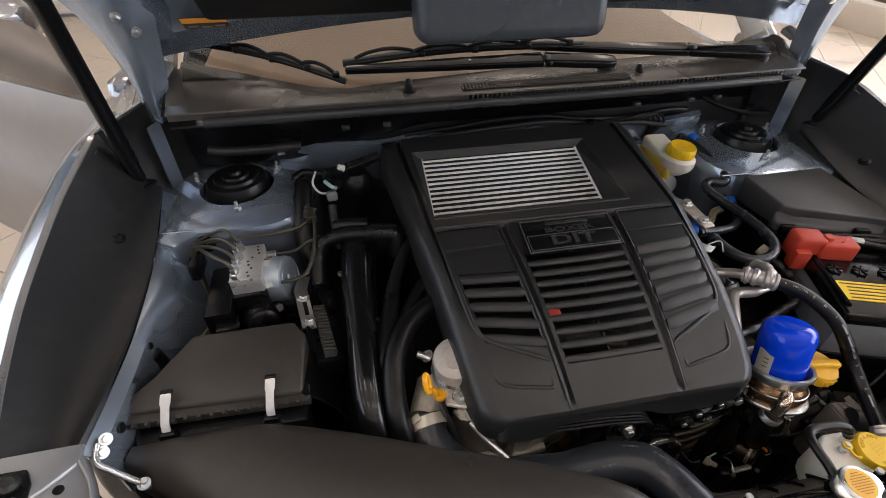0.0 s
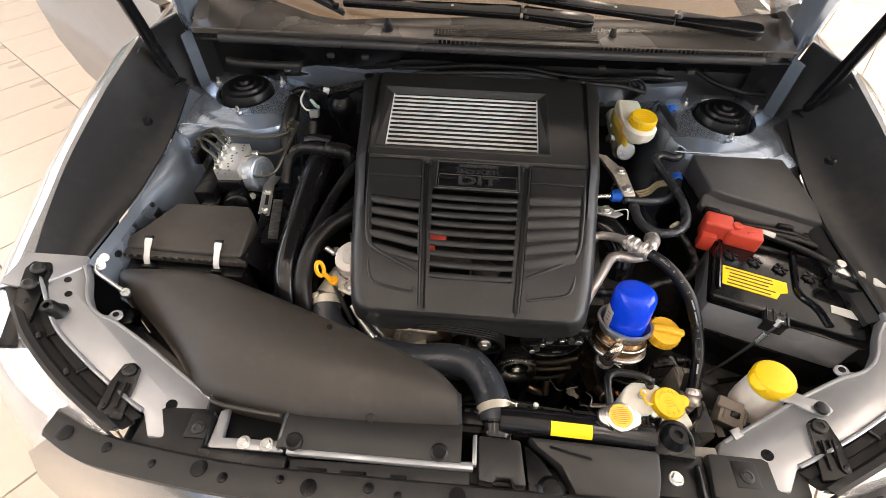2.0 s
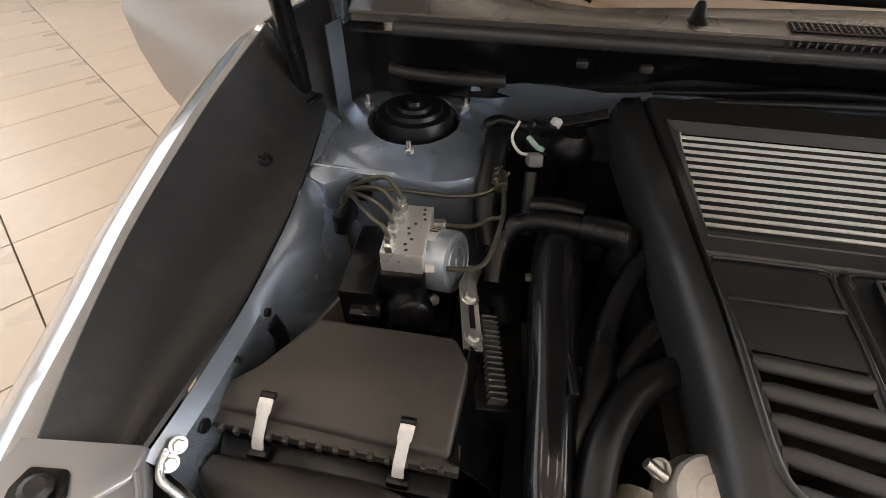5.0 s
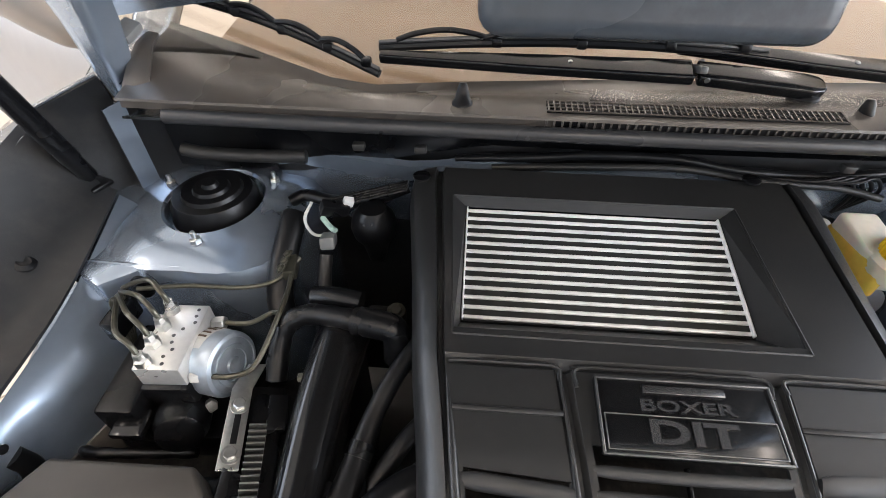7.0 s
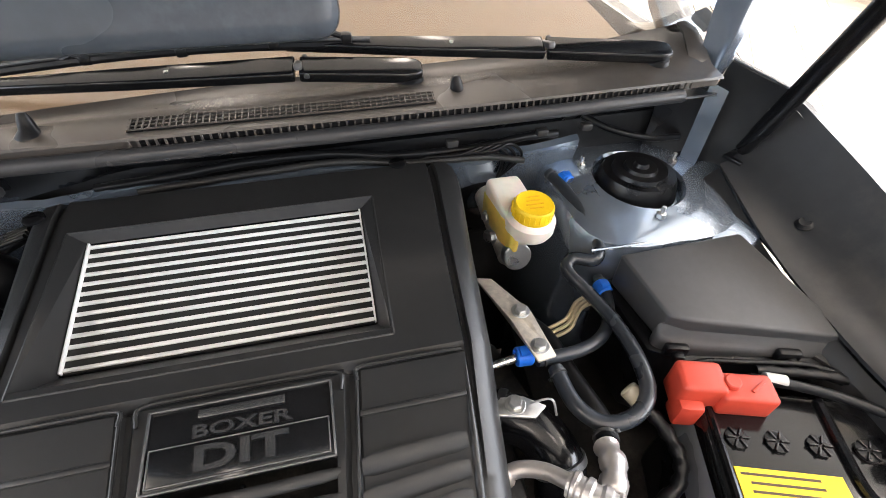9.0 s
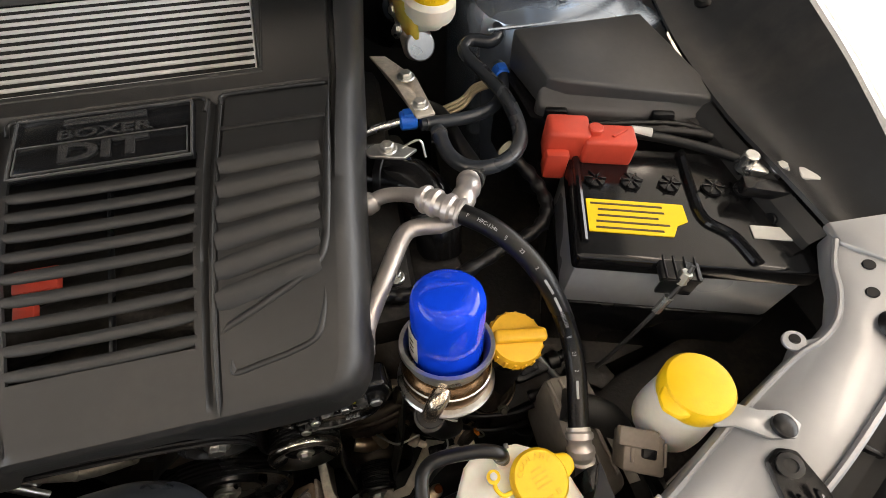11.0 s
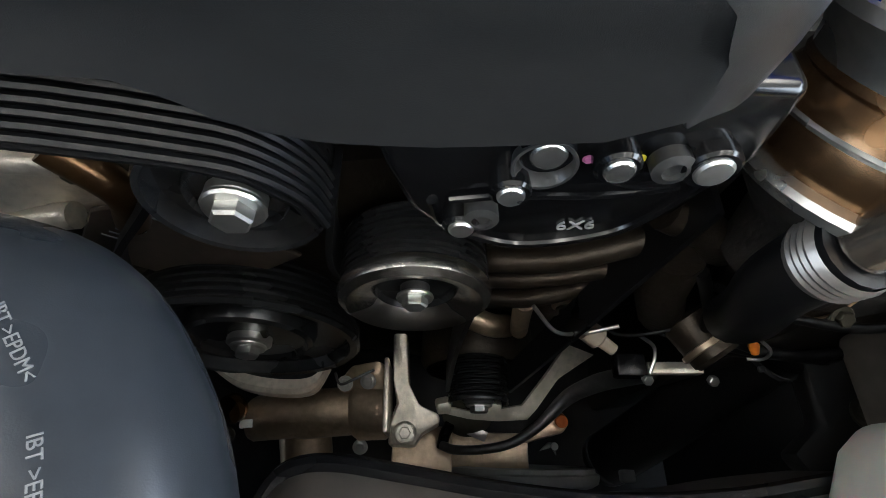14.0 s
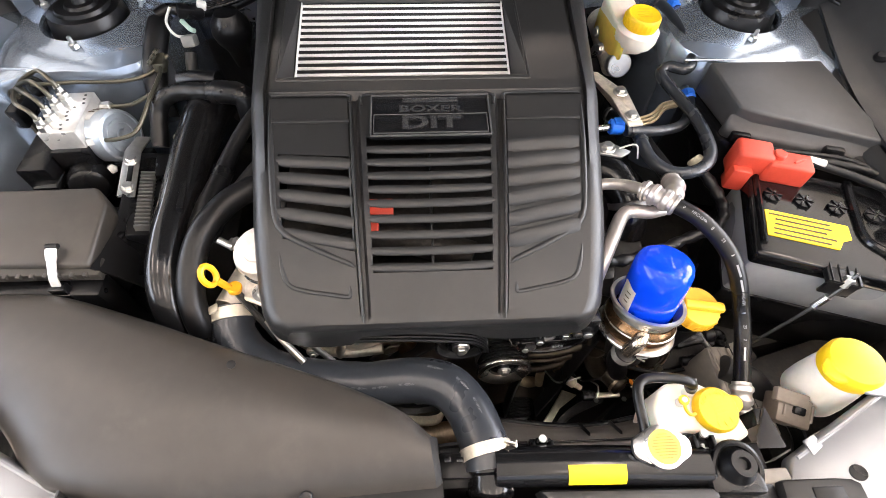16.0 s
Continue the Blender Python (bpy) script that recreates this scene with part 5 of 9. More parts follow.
part("side_joint", tube([(0.286, 0.54, 0.972), (0.298, 0.552, 0.974), (0.307, 0.568, 0.968), (0.312, 0.585, 0.958)], 0.0115, 16, 5, ring=0.001, every=3), PALEALU, ac, "crimped aluminium ferrule")
HOSE = [(0.286, 0.528, 0.983), (0.31, 0.508, 0.98), (0.331, 0.487, 0.969), (0.347, 0.465, 0.954), (0.36, 0.446, 0.93), (0.369, 0.428, 0.905), (0.371, 0.403, 0.886), (0.364, 0.375, 0.876), (0.355, 0.347, 0.87)]
part("hose", tube(HOSE, 0.0095, 16, 8), RUBBER, ac, "black rubber hose with white print")
part("end_ferrule", tube([(0.3555, 0.35, 0.8705), (0.354, 0.342, 0.868), (0.353, 0.333, 0.862), (0.353, 0.327, 0.855)], 0.0115, 16, 5, ring=0.001, every=3), PALEALU, ac, "crimped aluminium ferrule")
part("end_pipe", tube([(0.353, 0.329, 0.857), (0.354, 0.32, 0.845), (0.356, 0.312, 0.82), (0.356, 0.31, 0.77)], 0.007, 12, 4), PALEALU, ac)
path = smooth_path(HOSE, 24)
marks = ["P", "HFC-134a", "IJ", "23", "2", None, None, "HFC-134a", "IJ", "23", "2", None]
for k, word in enumerate(marks):
    i = int(8 + k * (len(path) - 22) / len(marks))
    d = (path[i + 2] - path[i - 2]).normalized()
    up = Vector((-0.35, -0.45, 0.85))
    up = (up - d * up.dot(d)).normalized()
    y = up.cross(d)
    R = Matrix((d, y, up)).transposed().to_4x4()
    at = Matrix.Translation(path[i] + up * 0.0094)
    if word:
        writing(word, at @ R, 0.0048, WHITEINK, ac, "print", 0.0001)
    else:
        b = box(0, 0, 0, 0.016, 0.0022, 0.0005, 0)
        b.transform(at @ R)
        part("print_bar", b, WHITEINK, ac)

# oil filter in its cooler cup
A0, A1 = Vector((0.25, 0.436, 0.903)), Vector((0.2555, 0.4585, 0.977))
WAY = (A1 - A0).normalized()
FL = (A1 - A0).length
filt = thing("oil_filter", A0, "glossy blue oil filter standing in a steel cup", "oil filter")
part("can", lathe([(0.0325, 0), (0.0325, FL * 0.08), (0.033, FL * 0.1), (0.0328, FL * 0.74), (0.032, FL * 0.84), (0.0292, FL * 0.93), (0.024, FL * 0.98), (0.017, FL * 0.995), (0, FL)], axis(A0, WAY), 40), BLUE, filt)
side = axis(A0, WAY).to_3x3().inverted() @ Vector((-0.96, -0.22, 0.1))
TURN = math.atan2(side.y, side.x)
part("sticker", sheet([[tuple(axis(A0, WAY) @ Vector((0.0336 * math.cos(a), 0.0336 * math.sin(a), FL * (0.1 + h * (0.4 + 0.03 * math.sin(7 * a)))))) for h in (0, 0.5, 1)] for a in [TURN + radians(-22 + 6 * k) for k in range(7)]], 0.0006), mat("torn_silver_sticker", (0.62, 0.6, 0.54), 0.4, 0.3, grain=0.15, scale=80), filt, "torn silver paper sticker")
for k in range(3):
    part("print_bar", sheet([[tuple(axis(A0, WAY) @ Vector((0.0343 * math.cos(a), 0.0343 * math.sin(a), h))) for h in (FL * (0.22 + 0.08 * k), FL * (0.235 + 0.08 * k))] for a in [TURN + radians(-6 + 4 * j) for j in range(4)]], 0.0003), INK, filt)
cup = thing("oil_cooler", A0 - WAY * 0.05, "heat-browned steel oil cooler cup under the filter", "oil cooler")
part("rim", lathe([(0.034, -0.004), (0.036, 0.006), (0.0395, 0.0125), (0.0435, 0.0125), (0.044, 0.009), (0.039, 0.001), (0.038, -0.006)], axis(A0, WAY), 40), STEEL, cup, "bright rolled rim")
part("cup_body", lathe([(0.038, -0.004), (0.039, -0.007), (0.0375, -0.0085), (0.04, -0.012), (0.042, -0.016), (0.0425, -0.03), (0.041, -0.034)], axis(A0, WAY), 40), BROWNSTEEL, cup)
part("seam_ring", lathe([(0.0415, -0.0165), (0.0432, -0.0178), (0.0425, -0.0192)], axis(A0, WAY), 40), STEEL, cup)
part("base_ring", lathe([(0.041, -0.0325), (0.0458, -0.0335), (0.0472, -0.0355), (0.046, -0.039), (0.034, -0.042)], axis(A0, WAY), 40), STEEL, cup, "bright base ring")
OUT = [Vector(p) for p in ((0.243, 0.41, 0.897), (0.236, 0.398, 0.901), (0.229, 0.3915, 0.896), (0.2245, 0.391, 0.876), (0.223, 0.393, 0.856), (0.227, 0.394, 0.835), (0.238, 0.395, 0.805), (0.25, 0.402, 0.775))]
part("base_body", lathe([(0.04, -0.039), (0.039, -0.045), (0.03, -0.055), (0.026, -0.06), (0.024, -0.085)], axis(A0, WAY), 32), GRIME, cup)
PIPE = mat("nickel_bright_pipe", (0.5, 0.42, 0.34), 0.22, 0.95, grain=0.15, scale=50, rvar=0.06)
part("outlet_pipe", tube(OUT[:4], 0.0088, 16, 6), PIPE, cup, "bent bright steel outlet pipe")
part("outlet_hose", tube(OUT[3:], 0.0128, 16, 6), RUBBER, cup, "black rubber outlet hose")
ow = (OUT[4] - OUT[3]).normalized()
CLIPSTEEL = mat("satin_grey_clip_steel", (0.32, 0.3, 0.28), 0.36, 0.8, grain=0.1, scale=60)
part("spring_clip", lathe([(0.0131, 0.0)] + [(0.0138 + 0.0006 * (k % 2), 0.0012 * (k + 1)) for k in range(9)] + [(0.0131, 0.0125)], axis(OUT[3] + ow * 0.002, ow), 28), CLIPSTEEL, cup, "ribbed grey spring clip")
for d in (-1, 1):
    e0 = OUT[3] + ow * 0.005 + Vector((0.012, -0.006, 0))
    part("clip_ear", tube([e0, e0 + Vector((0.007, -0.003, 0.003 * d)), e0 + Vector((0.011, -0.004, 0.005 * d))], 0.0011, 6, 3), STEEL, cup)

oc = thing("oil_filler_cap", (0.309, 0.415, 0.87), "amber plastic oil filler cap with a grip bar", "oil cap")
m = axis((0.32, 0.437, 0.887), (0.08, -0.1, 1), -46)
part("cap", lathe([(0.026, 0), (0.029, 0.003), (0.029, 0.018), (0.027, 0.022), (0, 0.023)], m, 28), AMBER, oc)
for k in range(18):
    a = 2 * math.pi * k / 18
    b = box(0.029 * math.cos(a), 0.029 * math.sin(a), 0.011, 0.003, 0.003, 0.014, 0.001)
    b.transform(m)
    part("grip_rib", b, AMBER, oc)
b = box(0.003, 0.0, 0.024, 0.056, 0.014, 0.012, 0.004, seg=3)
b.transform(m)
part("grip_bar", b, AMBER, oc)
part("filler_neck", lathe([(0.027, 0), (0.027, -0.05), (0.03, -0.12)], m, 24), PLASTIC, oc)

# coolant expansion tank
DIMYELLOW = mat("pressed_yellow_relief", (0.7, 0.43, 0.01), 0.45)
ct = thing("coolant_tank", (0.27, 0.3, 0.8), "white plastic coolant tank with a yellow flip cap", "coolant tank")
part("tank", prism([(0.235, 0.299), (0.235, 0.322), (0.245, 0.339), (0.257, 0.348), (0.294, 0.348), (0.312, 0.339), (0.331, 0.315), (0.338, 0.292), (0.318, 0.283), (0.293, 0.286), (0.277, 0.297), (0.266, 0.297), (0.252, 0.29), (0.24, 0.291)], 0.82, [0.884, 0.887, 0.888, 0.888, 0.885, 0.883, 0.88, 0.878, 0.877, 0.879, 0.882, 0.883, 0.881, 0.881], 0.009, 4), TANK, ct)
m = axis((0.302, 0.317, 0.88), (0.05, -0.1, 1), -12)
cap = part("cap", lathe([(0.021, -0.006), (0.0225, 0), (0.0238, 0.004), (0.0238, 0.011), (0.0215, 0.014), (0, 0.0145)], m, 36), YELLOW, ct, "yellow flip cap with raised letters")
b = prism([(0.018, -0.012), (0.031, -0.007), (0.034, 0.0), (0.031, 0.007), (0.018, 0.012)], 0.005, 0.012, 0.003)
b.transform(m)
part("tab", b, YELLOW, cap)
for k, ch in enumerate("COOLANT"):
    a = 54 - 18 * k
    writing(ch, m @ pose(0, 0, 0.0145, 0, 0, a) @ pose(0, 0.0168, 0), 0.0066, DIMYELLOW, cap, "lettering", 0.0003)
for k in range(4):
    b = box(0, 0.0075 - 0.0042 * k, 0.0148, (0.009, 0.014, 0.012, 0.014)[k], 0.0013, 0.0006, 0)
    b.transform(m)
    part("print_bar", b, DIMYELLOW, cap)
for k in range(3):
    b = box(-0.008 + 0.008 * k, -0.0155 + 0.0018 * (k != 1), 0.0148, 0.0035, 0.0042, 0.0006, 0)
    b.transform(m)
    part("print_bar", b, DIMYELLOW, cap)
part("cap_strap", tube([(0.277, 0.312, 0.891), (0.27, 0.311, 0.894), (0.265, 0.316, 0.897), (0.265, 0.323, 0.899)], 0.0018, 8, 5), YELLOW, ct)
part("strap_ring", lathe([(0.0025, 0), (0.0055, 0), (0.0055, 0.0024), (0.0025, 0.0024)], axis((0.265, 0.325, 0.898), (0.0, -0.1, 1)), 16), YELLOW, ct)
part("strap_pin", lathe([(0.005, 0), (0.005, 0.005), (0.003, 0.006), (0.003, 0.014), (0, 0.015)], axis((0.265, 0.325, 0.888), (0, 0, 1)), 12), WHITE, ct)
part("hose_neck", cyl((0.277, 0.336, 0.884), (0.0, 0.0, 1), 0.0052, 0.016, 16), TANK, ct)
hose("overflow_hose", [(0.209, 0.284, 0.906), (0.208, 0.3, 0.914), (0.208, 0.326, 0.918), (0.213, 0.339, 0.919), (0.226, 0.344, 0.919), (0.255, 0.343, 0.917), (0.272, 0.339, 0.912), (0.277, 0.336, 0.898)], 0.0055, RUBBER, "thin black overflow hose to the coolant tank", seg=12, clamps=True)

# radiator with its cap and labels
rad = thing("radiator", (0.1, 0.26, 0.5), "black-topped radiator across the nose of the bay", "radiator")
part("top_tank", tube([(0.045, 0.259, 0.896), (0.08, 0.258, 0.898), (0.16, 0.255, 0.898), (0.254, 0.25, 0.895)], 0.019, 16, 5), GLOSSY, rad, "glossy black top tank")
part("core", box(0.0, 0.258, 0.69, 0.66, 0.03, 0.38, 0.003), FIN, rad)
part("tank_flange", box(0.1, 0.26, 0.883, 0.34, 0.024, 0.012, 0.002, (0, 0, -2)), PLASTIC, rad)
for k in range(22):
    part("crimp_tab", box(-0.04 + 0.0125 * k, 0.2685 - 0.0004 * k, 0.896, 0.007, 0.005, 0.006, 0.001), GLOSSY, rad)
part("yellow_label", sheet([[(x, 0.2705 - 0.03 * x + 0.0197 * (math.sin(a)) - 0.011, 0.8982 + 0.0197 * math.cos(a)) for a in [radians(-66 + 12 * k) for k in range(6)]] for x in (0.112, 0.14, 0.168)], 0.0006), LABEL, rad, "yellow label with dark print")
m = axis((0.205, 0.265, 0.923), (0.0, -0.1, 1), 0)
# Tan base puts light into the black shroud; dirt blotches lie over it.
SHROUD = mat("brightened_shroud_plastic", (0.095, 0.084, 0.074), 0.4, grain=0.25, scale=25, bump=0.1, bscale=2600, rvar=0.08, dirt=0.25, dirt_colour=(0.08, 0.07, 0.06))
CAPINK = mat("brown_amber_print", (0.5, 0.2, 0.03), 0.6)
rc = part("radiator_cap", join(lathe([(0.022, -0.012), (0.023, 0), (0.0225, 0.004), (0.018, 0.006), (0, 0.0062)], m @ Matrix.Scale(0.88, 4), 32), prism([(-0.033, -0.005), (-0.03, -0.01), (-0.018, -0.017), (0.018, -0.017), (0.03, -0.01), (0.033, -0.005), (0.033, 0.005), (0.03, 0.01), (0.018, 0.017), (-0.018, 0.017), (-0.03, 0.01), (-0.033, 0.005)], -0.008, 0.002, 0.004, 2, m @ Matrix.Scale(0.88, 4))), ALU, rad, "bright pressed radiator cap with an amber warning disc")
part("disc", lathe([(0.018, 0.0062), (0.018, 0.0069), (0, 0.0069)], m @ Matrix.Scale(0.88, 4), 28), mat("amber_warning_disc", (0.8, 0.47, 0.07), 0.5, grain=0.04), rc, "amber warning disc")
for k in range(9):
    b = box(0.001 * (k % 2), 0.0125 - 0.003 * k, 0.0072, (0.01, 0.018, 0.023, 0.026, 0.028, 0.026, 0.024, 0.02, 0.012)[k], 0.001, 0.0005, 0)
    b.transform(m @ Matrix.Scale(0.88, 4))
    part("print_bar", b, CAPINK, rc)
part("cap_neck", cyl((0.205, 0.269, 0.89), (0, -0.1, 1), 0.017, 0.028, 20), GLOSSY, rad)
part("hose_stub", tube([(0.0395, 0.274, 0.885), (0.0405, 0.259, 0.882), (0.041, 0.246, 0.877), (0.04, 0.24, 0.862)], 0.0228, 20, 5, ring=0.0012, every=3), GLOSSY, rad, "glossy black hose neck")
SHROUD_EDGE = dense([(0.036, 0.288), (0.038, 0.304), (0.045, 0.319), (0.06, 0.323), (0.085, 0.32), (0.12, 0.315), (0.16, 0.312), (0.2, 0.314), (0.235, 0.319), (0.275, 0.323)], 3)
part("shroud_lip", tube([(x, y, 0.8185) for x, y in SHROUD_EDGE], 0.0035, 8, 2), PLASTIC, rad)
part("fan_shroud", sheet([[(x, y + 0.001, 0.74), (x, y, 0.81), (x, y - 0.002, 0.8205), (x, y - 0.006, 0.824), (x, 0.3 + 0.5 * (y - 0.31), 0.85), (x, 0.2835 + 0.15 * (y - 0.3), 0.872), (x, 0.2825 + 0.15 * (y - 0.3), 0.868), (x, 0.281, 0.868), (x, 0.28, 0.876), (x, 0.2725, 0.88), (x, 0.2715, 0.876), (x, 0.262, 0.878)] for x, y in SHROUD_EDGE], 0.003), SHROUD, rad, "black plastic fan shroud, coloured lighter to look lit")
for x in (0.155, 0.191, 0.225):
    part("shroud_rib", box(x, 0.3, 0.854, 0.0022, 0.03, 0.006, 0.0008, (-52, 0, 6)), PLASTIC, rad)
part("shroud_rib", box(0.15, 0.2835, 0.874, 0.2, 0.002, 0.004, 0.0008), PLASTIC, rad)
part("shroud_wall", sheet([[(-0.1, 0.284, z) for z in (0.8, 0.872)], [(-0.02, 0.287, z) for z in (0.8, 0.874)], [(0.045, 0.29, z) for z in (0.8, 0.878)]], 0.003), PLASTIC, rad)
part("shroud_base", sheet([[(x, y, 0.862) for y in (0.262, 0.287)] for x in (-0.1, -0.03, 0.045)], 0.003), PLASTIC, rad)
for x, y, z in ((0.096, 0.274, 0.002), (0.26, 0.27, 0.01)):
    ck = part("shroud_clip", join(box(x, y, 0.878 + z, 0.024, 0.024, 0.014, 0.002), box(x - 0.0095, y - 0.002, 0.888 + z, 0.004, 0.02, 0.012, 0.001), box(x + 0.0095, y - 0.002, 0.888 + z, 0.004, 0.02, 0.012, 0.001), box(x, y + 0.008, 0.888 + z, 0.012, 0.006, 0.014, 0.002)), PLASTIC, rad)
    part("clip_pin", join(box(x, y - 0.004, 0.886 + z, 0.011, 0.0035, 0.003, 0.001), box(x, y - 0.004, 0.8865 + z, 0.0035, 0.01, 0.003, 0.001), cyl((x, y + 0.009, 0.893 + z), (0, 0, 1), 0.004, 0.005, 10)), WHITE, ck, "white cross-headed pin")
# hoses of the radiator
hs = thing("radiator_hose", (0.04, 0.28, 0.9), "thick black rubber radiator hose with a spring clamp", "radiator hose")
RH = [(-0.243, 0.462, 0.888), (-0.238, 0.43, 0.877), (-0.216, 0.403, 0.867), (-0.168, 0.381, 0.861), (-0.086, 0.369, 0.863), (-0.055, 0.3685, 0.868), (-0.019, 0.367, 0.875), (0.012, 0.3565, 0.881), (0.033, 0.332, 0.882), (0.044, 0.304, 0.884), (0.049, 0.285, 0.885), (0.0505, 0.269, 0.883)]
part("hose", tube(RH, 0.0255, 32, 12), GREYHOSE, hs)


def band(path_a, path_b, r, material, parent, label=""):
    """A pressed clamp round a hose between two of its points, with its ears."""
    a, b = Vector(path_a), Vector(path_b)
    c = part("clamp", lathe([(r, 0), (r + 0.0014, 0), (r + 0.0014, (b - a).length), (r, (b - a).length)], axis(a, b - a), 28), material, parent, label)
    return c


CLAMP = mat("dull_zinc_clamp", (0.62, 0.58, 0.49), 0.4, 0.5, grain=0.15, scale=60)
c = band((0.0475, 0.291, 0.8847), (0.0495, 0.2795, 0.8848), 0.0259, CLAMP, hs, "pale zinc spring clamp")
for dy in (0.0, 0.0095):
    part("ear", box(0.07, 0.2795 + dy, 0.904, 0.013, 0.0014, 0.011, 0.0005, (0, 30, -8)), CLAMP, c)
part("pinch", box(0.0745, 0.2845, 0.9035, 0.0022, 0.014, 0.009, 0.0006, (0, 30, -8)), STEEL, c)
c = band((-0.2425, 0.459, 0.887), (-0.24, 0.446, 0.883), 0.0258, CLAMP, hs, "pale zinc spring clamp")
part("ear", box(-0.27, 0.452, 0.892, 0.014, 0.01, 0.003, 0.001, (0, 30, 20)), CLAMP, c)
part("ear", box(-0.256, 0.449, 0.91, 0.012, 0.01, 0.003, 0.001, (0, -20, 20)), CLAMP, c)
part("outlet", tube([(-0.225, 0.51, 0.892), (-0.243, 0.46, 0.888)], 0.022, 16), CAST, hs)
pth = smooth_path(RH, 20)
HOSEINK = mat("pale_grey_hose_print", (0.16, 0.165, 0.17), 0.6)
for k in range(9):
    i = 30 + k * 17
    if i + 4 >= len(pth):
        break
    d = (pth[i + 3] - pth[i - 3]).normalized()
    up = Vector((0.1, -0.5 if k < 6 else 0.25, 0.9))
    up = (up - d * up.dot(d)).normalized()
    R = Matrix((d, up.cross(d), up)).transposed().to_4x4()
    writing("IBT >EPDM<", Matrix.Translation(pth[i] + up * 0.0254) @ R, 0.0034, HOSEINK, hs, "print", 0.0002)

# washer bottle
wt = thing("washer_bottle", (0.438, 0.34, 0.8), "milky washer bottle neck with a yellow flip cap", "washer bottle")
m = axis((0.4425, 0.346, 0.925), (-0.06, 0.05, 1), -20) @ Matrix.Diagonal((1.0, 1.0, 1, 1))
part("neck", lathe([(0.026, 0), (0.029, -0.03), (0.031, -0.055), (0.031, -0.075)], m, 28), TANK, wt)
cap = part("cap", lathe([(0.027, -0.01), (0.0285, -0.007), (0.029, 0.009), (0.026, 0.014), (0.017, 0.0165), (0, 0.017)], m, 32), YELLOW, wt, "yellow domed flip cap")
b = prism([(0.016, -0.021), (0.031, -0.018), (0.038, -0.01), (0.036, 0.003), (0.025, 0.01)], 0.005, 0.012, 0.004)
b.transform(m)
part("lip", b, YELLOW, cap)
br = thing("bottle_bracket", (0.51, 0.31, 0.9), "pale metal bracket bolted to the rail", "bracket")
part("arm", prism([(0.44, 0.325), (0.456, 0.333), (0.475, 0.318), (0.493, 0.312), (0.497, 0.3), (0.488, 0.292), (0.472, 0.297), (0.455, 0.312), (0.442, 0.315)], [0.925, 0.928, 0.934, 0.938, 0.939, 0.937, 0.933, 0.927, 0.924], [0.929, 0.932, 0.938, 0.942, 0.943, 0.941, 0.937, 0.931, 0.928], 0.0012), SILVERRAIL, br)
part("tab", prism([(0.372, 0.278), (0.386, 0.284), (0.39, 0.272), (0.376, 0.264)], 0.9, 0.903, 0.001), SILVERRAIL, br)
part("rubber_pin", lathe([(0.009, 0), (0.009, 0.004), (0.006, 0.006), (0, 0.006)], pose(0.483, 0.302, 0.9405), 16), RUBBER, br)

# connector and bracket by the tank
cn = thing("wiring_connector", (0.385, 0.315, 0.85), "grey electrical connector beside the washer bottle", "connector")
CONN = mat("warm_grey_connector", (0.2, 0.17, 0.14), 0.5, grain=0.15, scale=60)
part("body", box(0.406, 0.321, 0.854, 0.036, 0.034, 0.034, 0.003, (20, 0, -24)), CONN, cn)
part("shoulder", box(0.402, 0.329, 0.874, 0.034, 0.016, 0.012, 0.002, (20, 0, -24)), CONN, cn)
part("latch", box(0.407, 0.316, 0.872, 0.012, 0.012, 0.008, 0.002, (20, 0, -24)), PLASTIC, cn, "dark release latch")
for dx in (-0.012, 0.014):
    part("ridge", box(0.406 + dx, 0.316 - dx * 0.4, 0.8705, 0.003, 0.02, 0.004, 0.001, (20, 0, -24)), CONN, cn)
part("lead", tube([(0.41, 0.305, 0.85), (0.416, 0.29, 0.84), (0.43, 0.265, 0.8)], 0.008, 8, 4), PLASTIC, cn)
tb = thing("tank_bracket", (0.34, 0.28, 0.87), "flat dark grey plate bracket beside the coolant tank", "bracket")
part("plate", prism([(0.355, 0.317), (0.352, 0.273), (0.327, 0.274), (0.335, 0.288), (0.344, 0.299)], [0.889, 0.9, 0.894, 0.888, 0.888], [0.892, 0.903, 0.897, 0.891, 0.891], 0.0008), SUNLITGREY, tb)
part("block", prism([(0.343, 0.315), (0.354, 0.316), (0.344, 0.3), (0.341, 0.298)], 0.84, 0.889, 0.001), PLASTIC, tb)
part("stay", prism([(0.3, 0.255), (0.35, 0.256), (0.352, 0.235), (0.3, 0.235)], 0.885, 0.893, 0.002), TANPANEL, tb)

sd = thing("radiator_side_support", (0.37, 0.35, 0.72), "dull tan-grey pressed steel support beside the radiator", "support")
part("web", prism([(0.35, 0.41), (0.385, 0.41), (0.4, 0.3), (0.37, 0.29), (0.35, 0.34)], 0.72, [0.84, 0.835, 0.82, 0.825, 0.835], 0.008), TANPANEL, sd)
for k in range(3):
    x0 = 0.355 + 0.012 * k
    part("rib", tube([(x0, 0.405, 0.8385 - 0.0012 * k), (x0 + 0.006, 0.36, 0.833), (x0 + 0.012, 0.31, 0.826)], 0.0022, 8, 3), TANPANEL, sd)
part("flange", sheet([[(0.385, 0.412, 0.8345), (0.392, 0.413, 0.839)], [(0.393, 0.355, 0.827), (0.401, 0.356, 0.832)], [(0.4, 0.3, 0.82), (0.409, 0.3, 0.825)]], 0.002), TANPANEL, sd)
part("hole_rim", cyl((0.372, 0.37, 0.833), (0.1, 0.1, 1), 0.004, 0.0025, 14), RUBBER, sd, "dark hole")
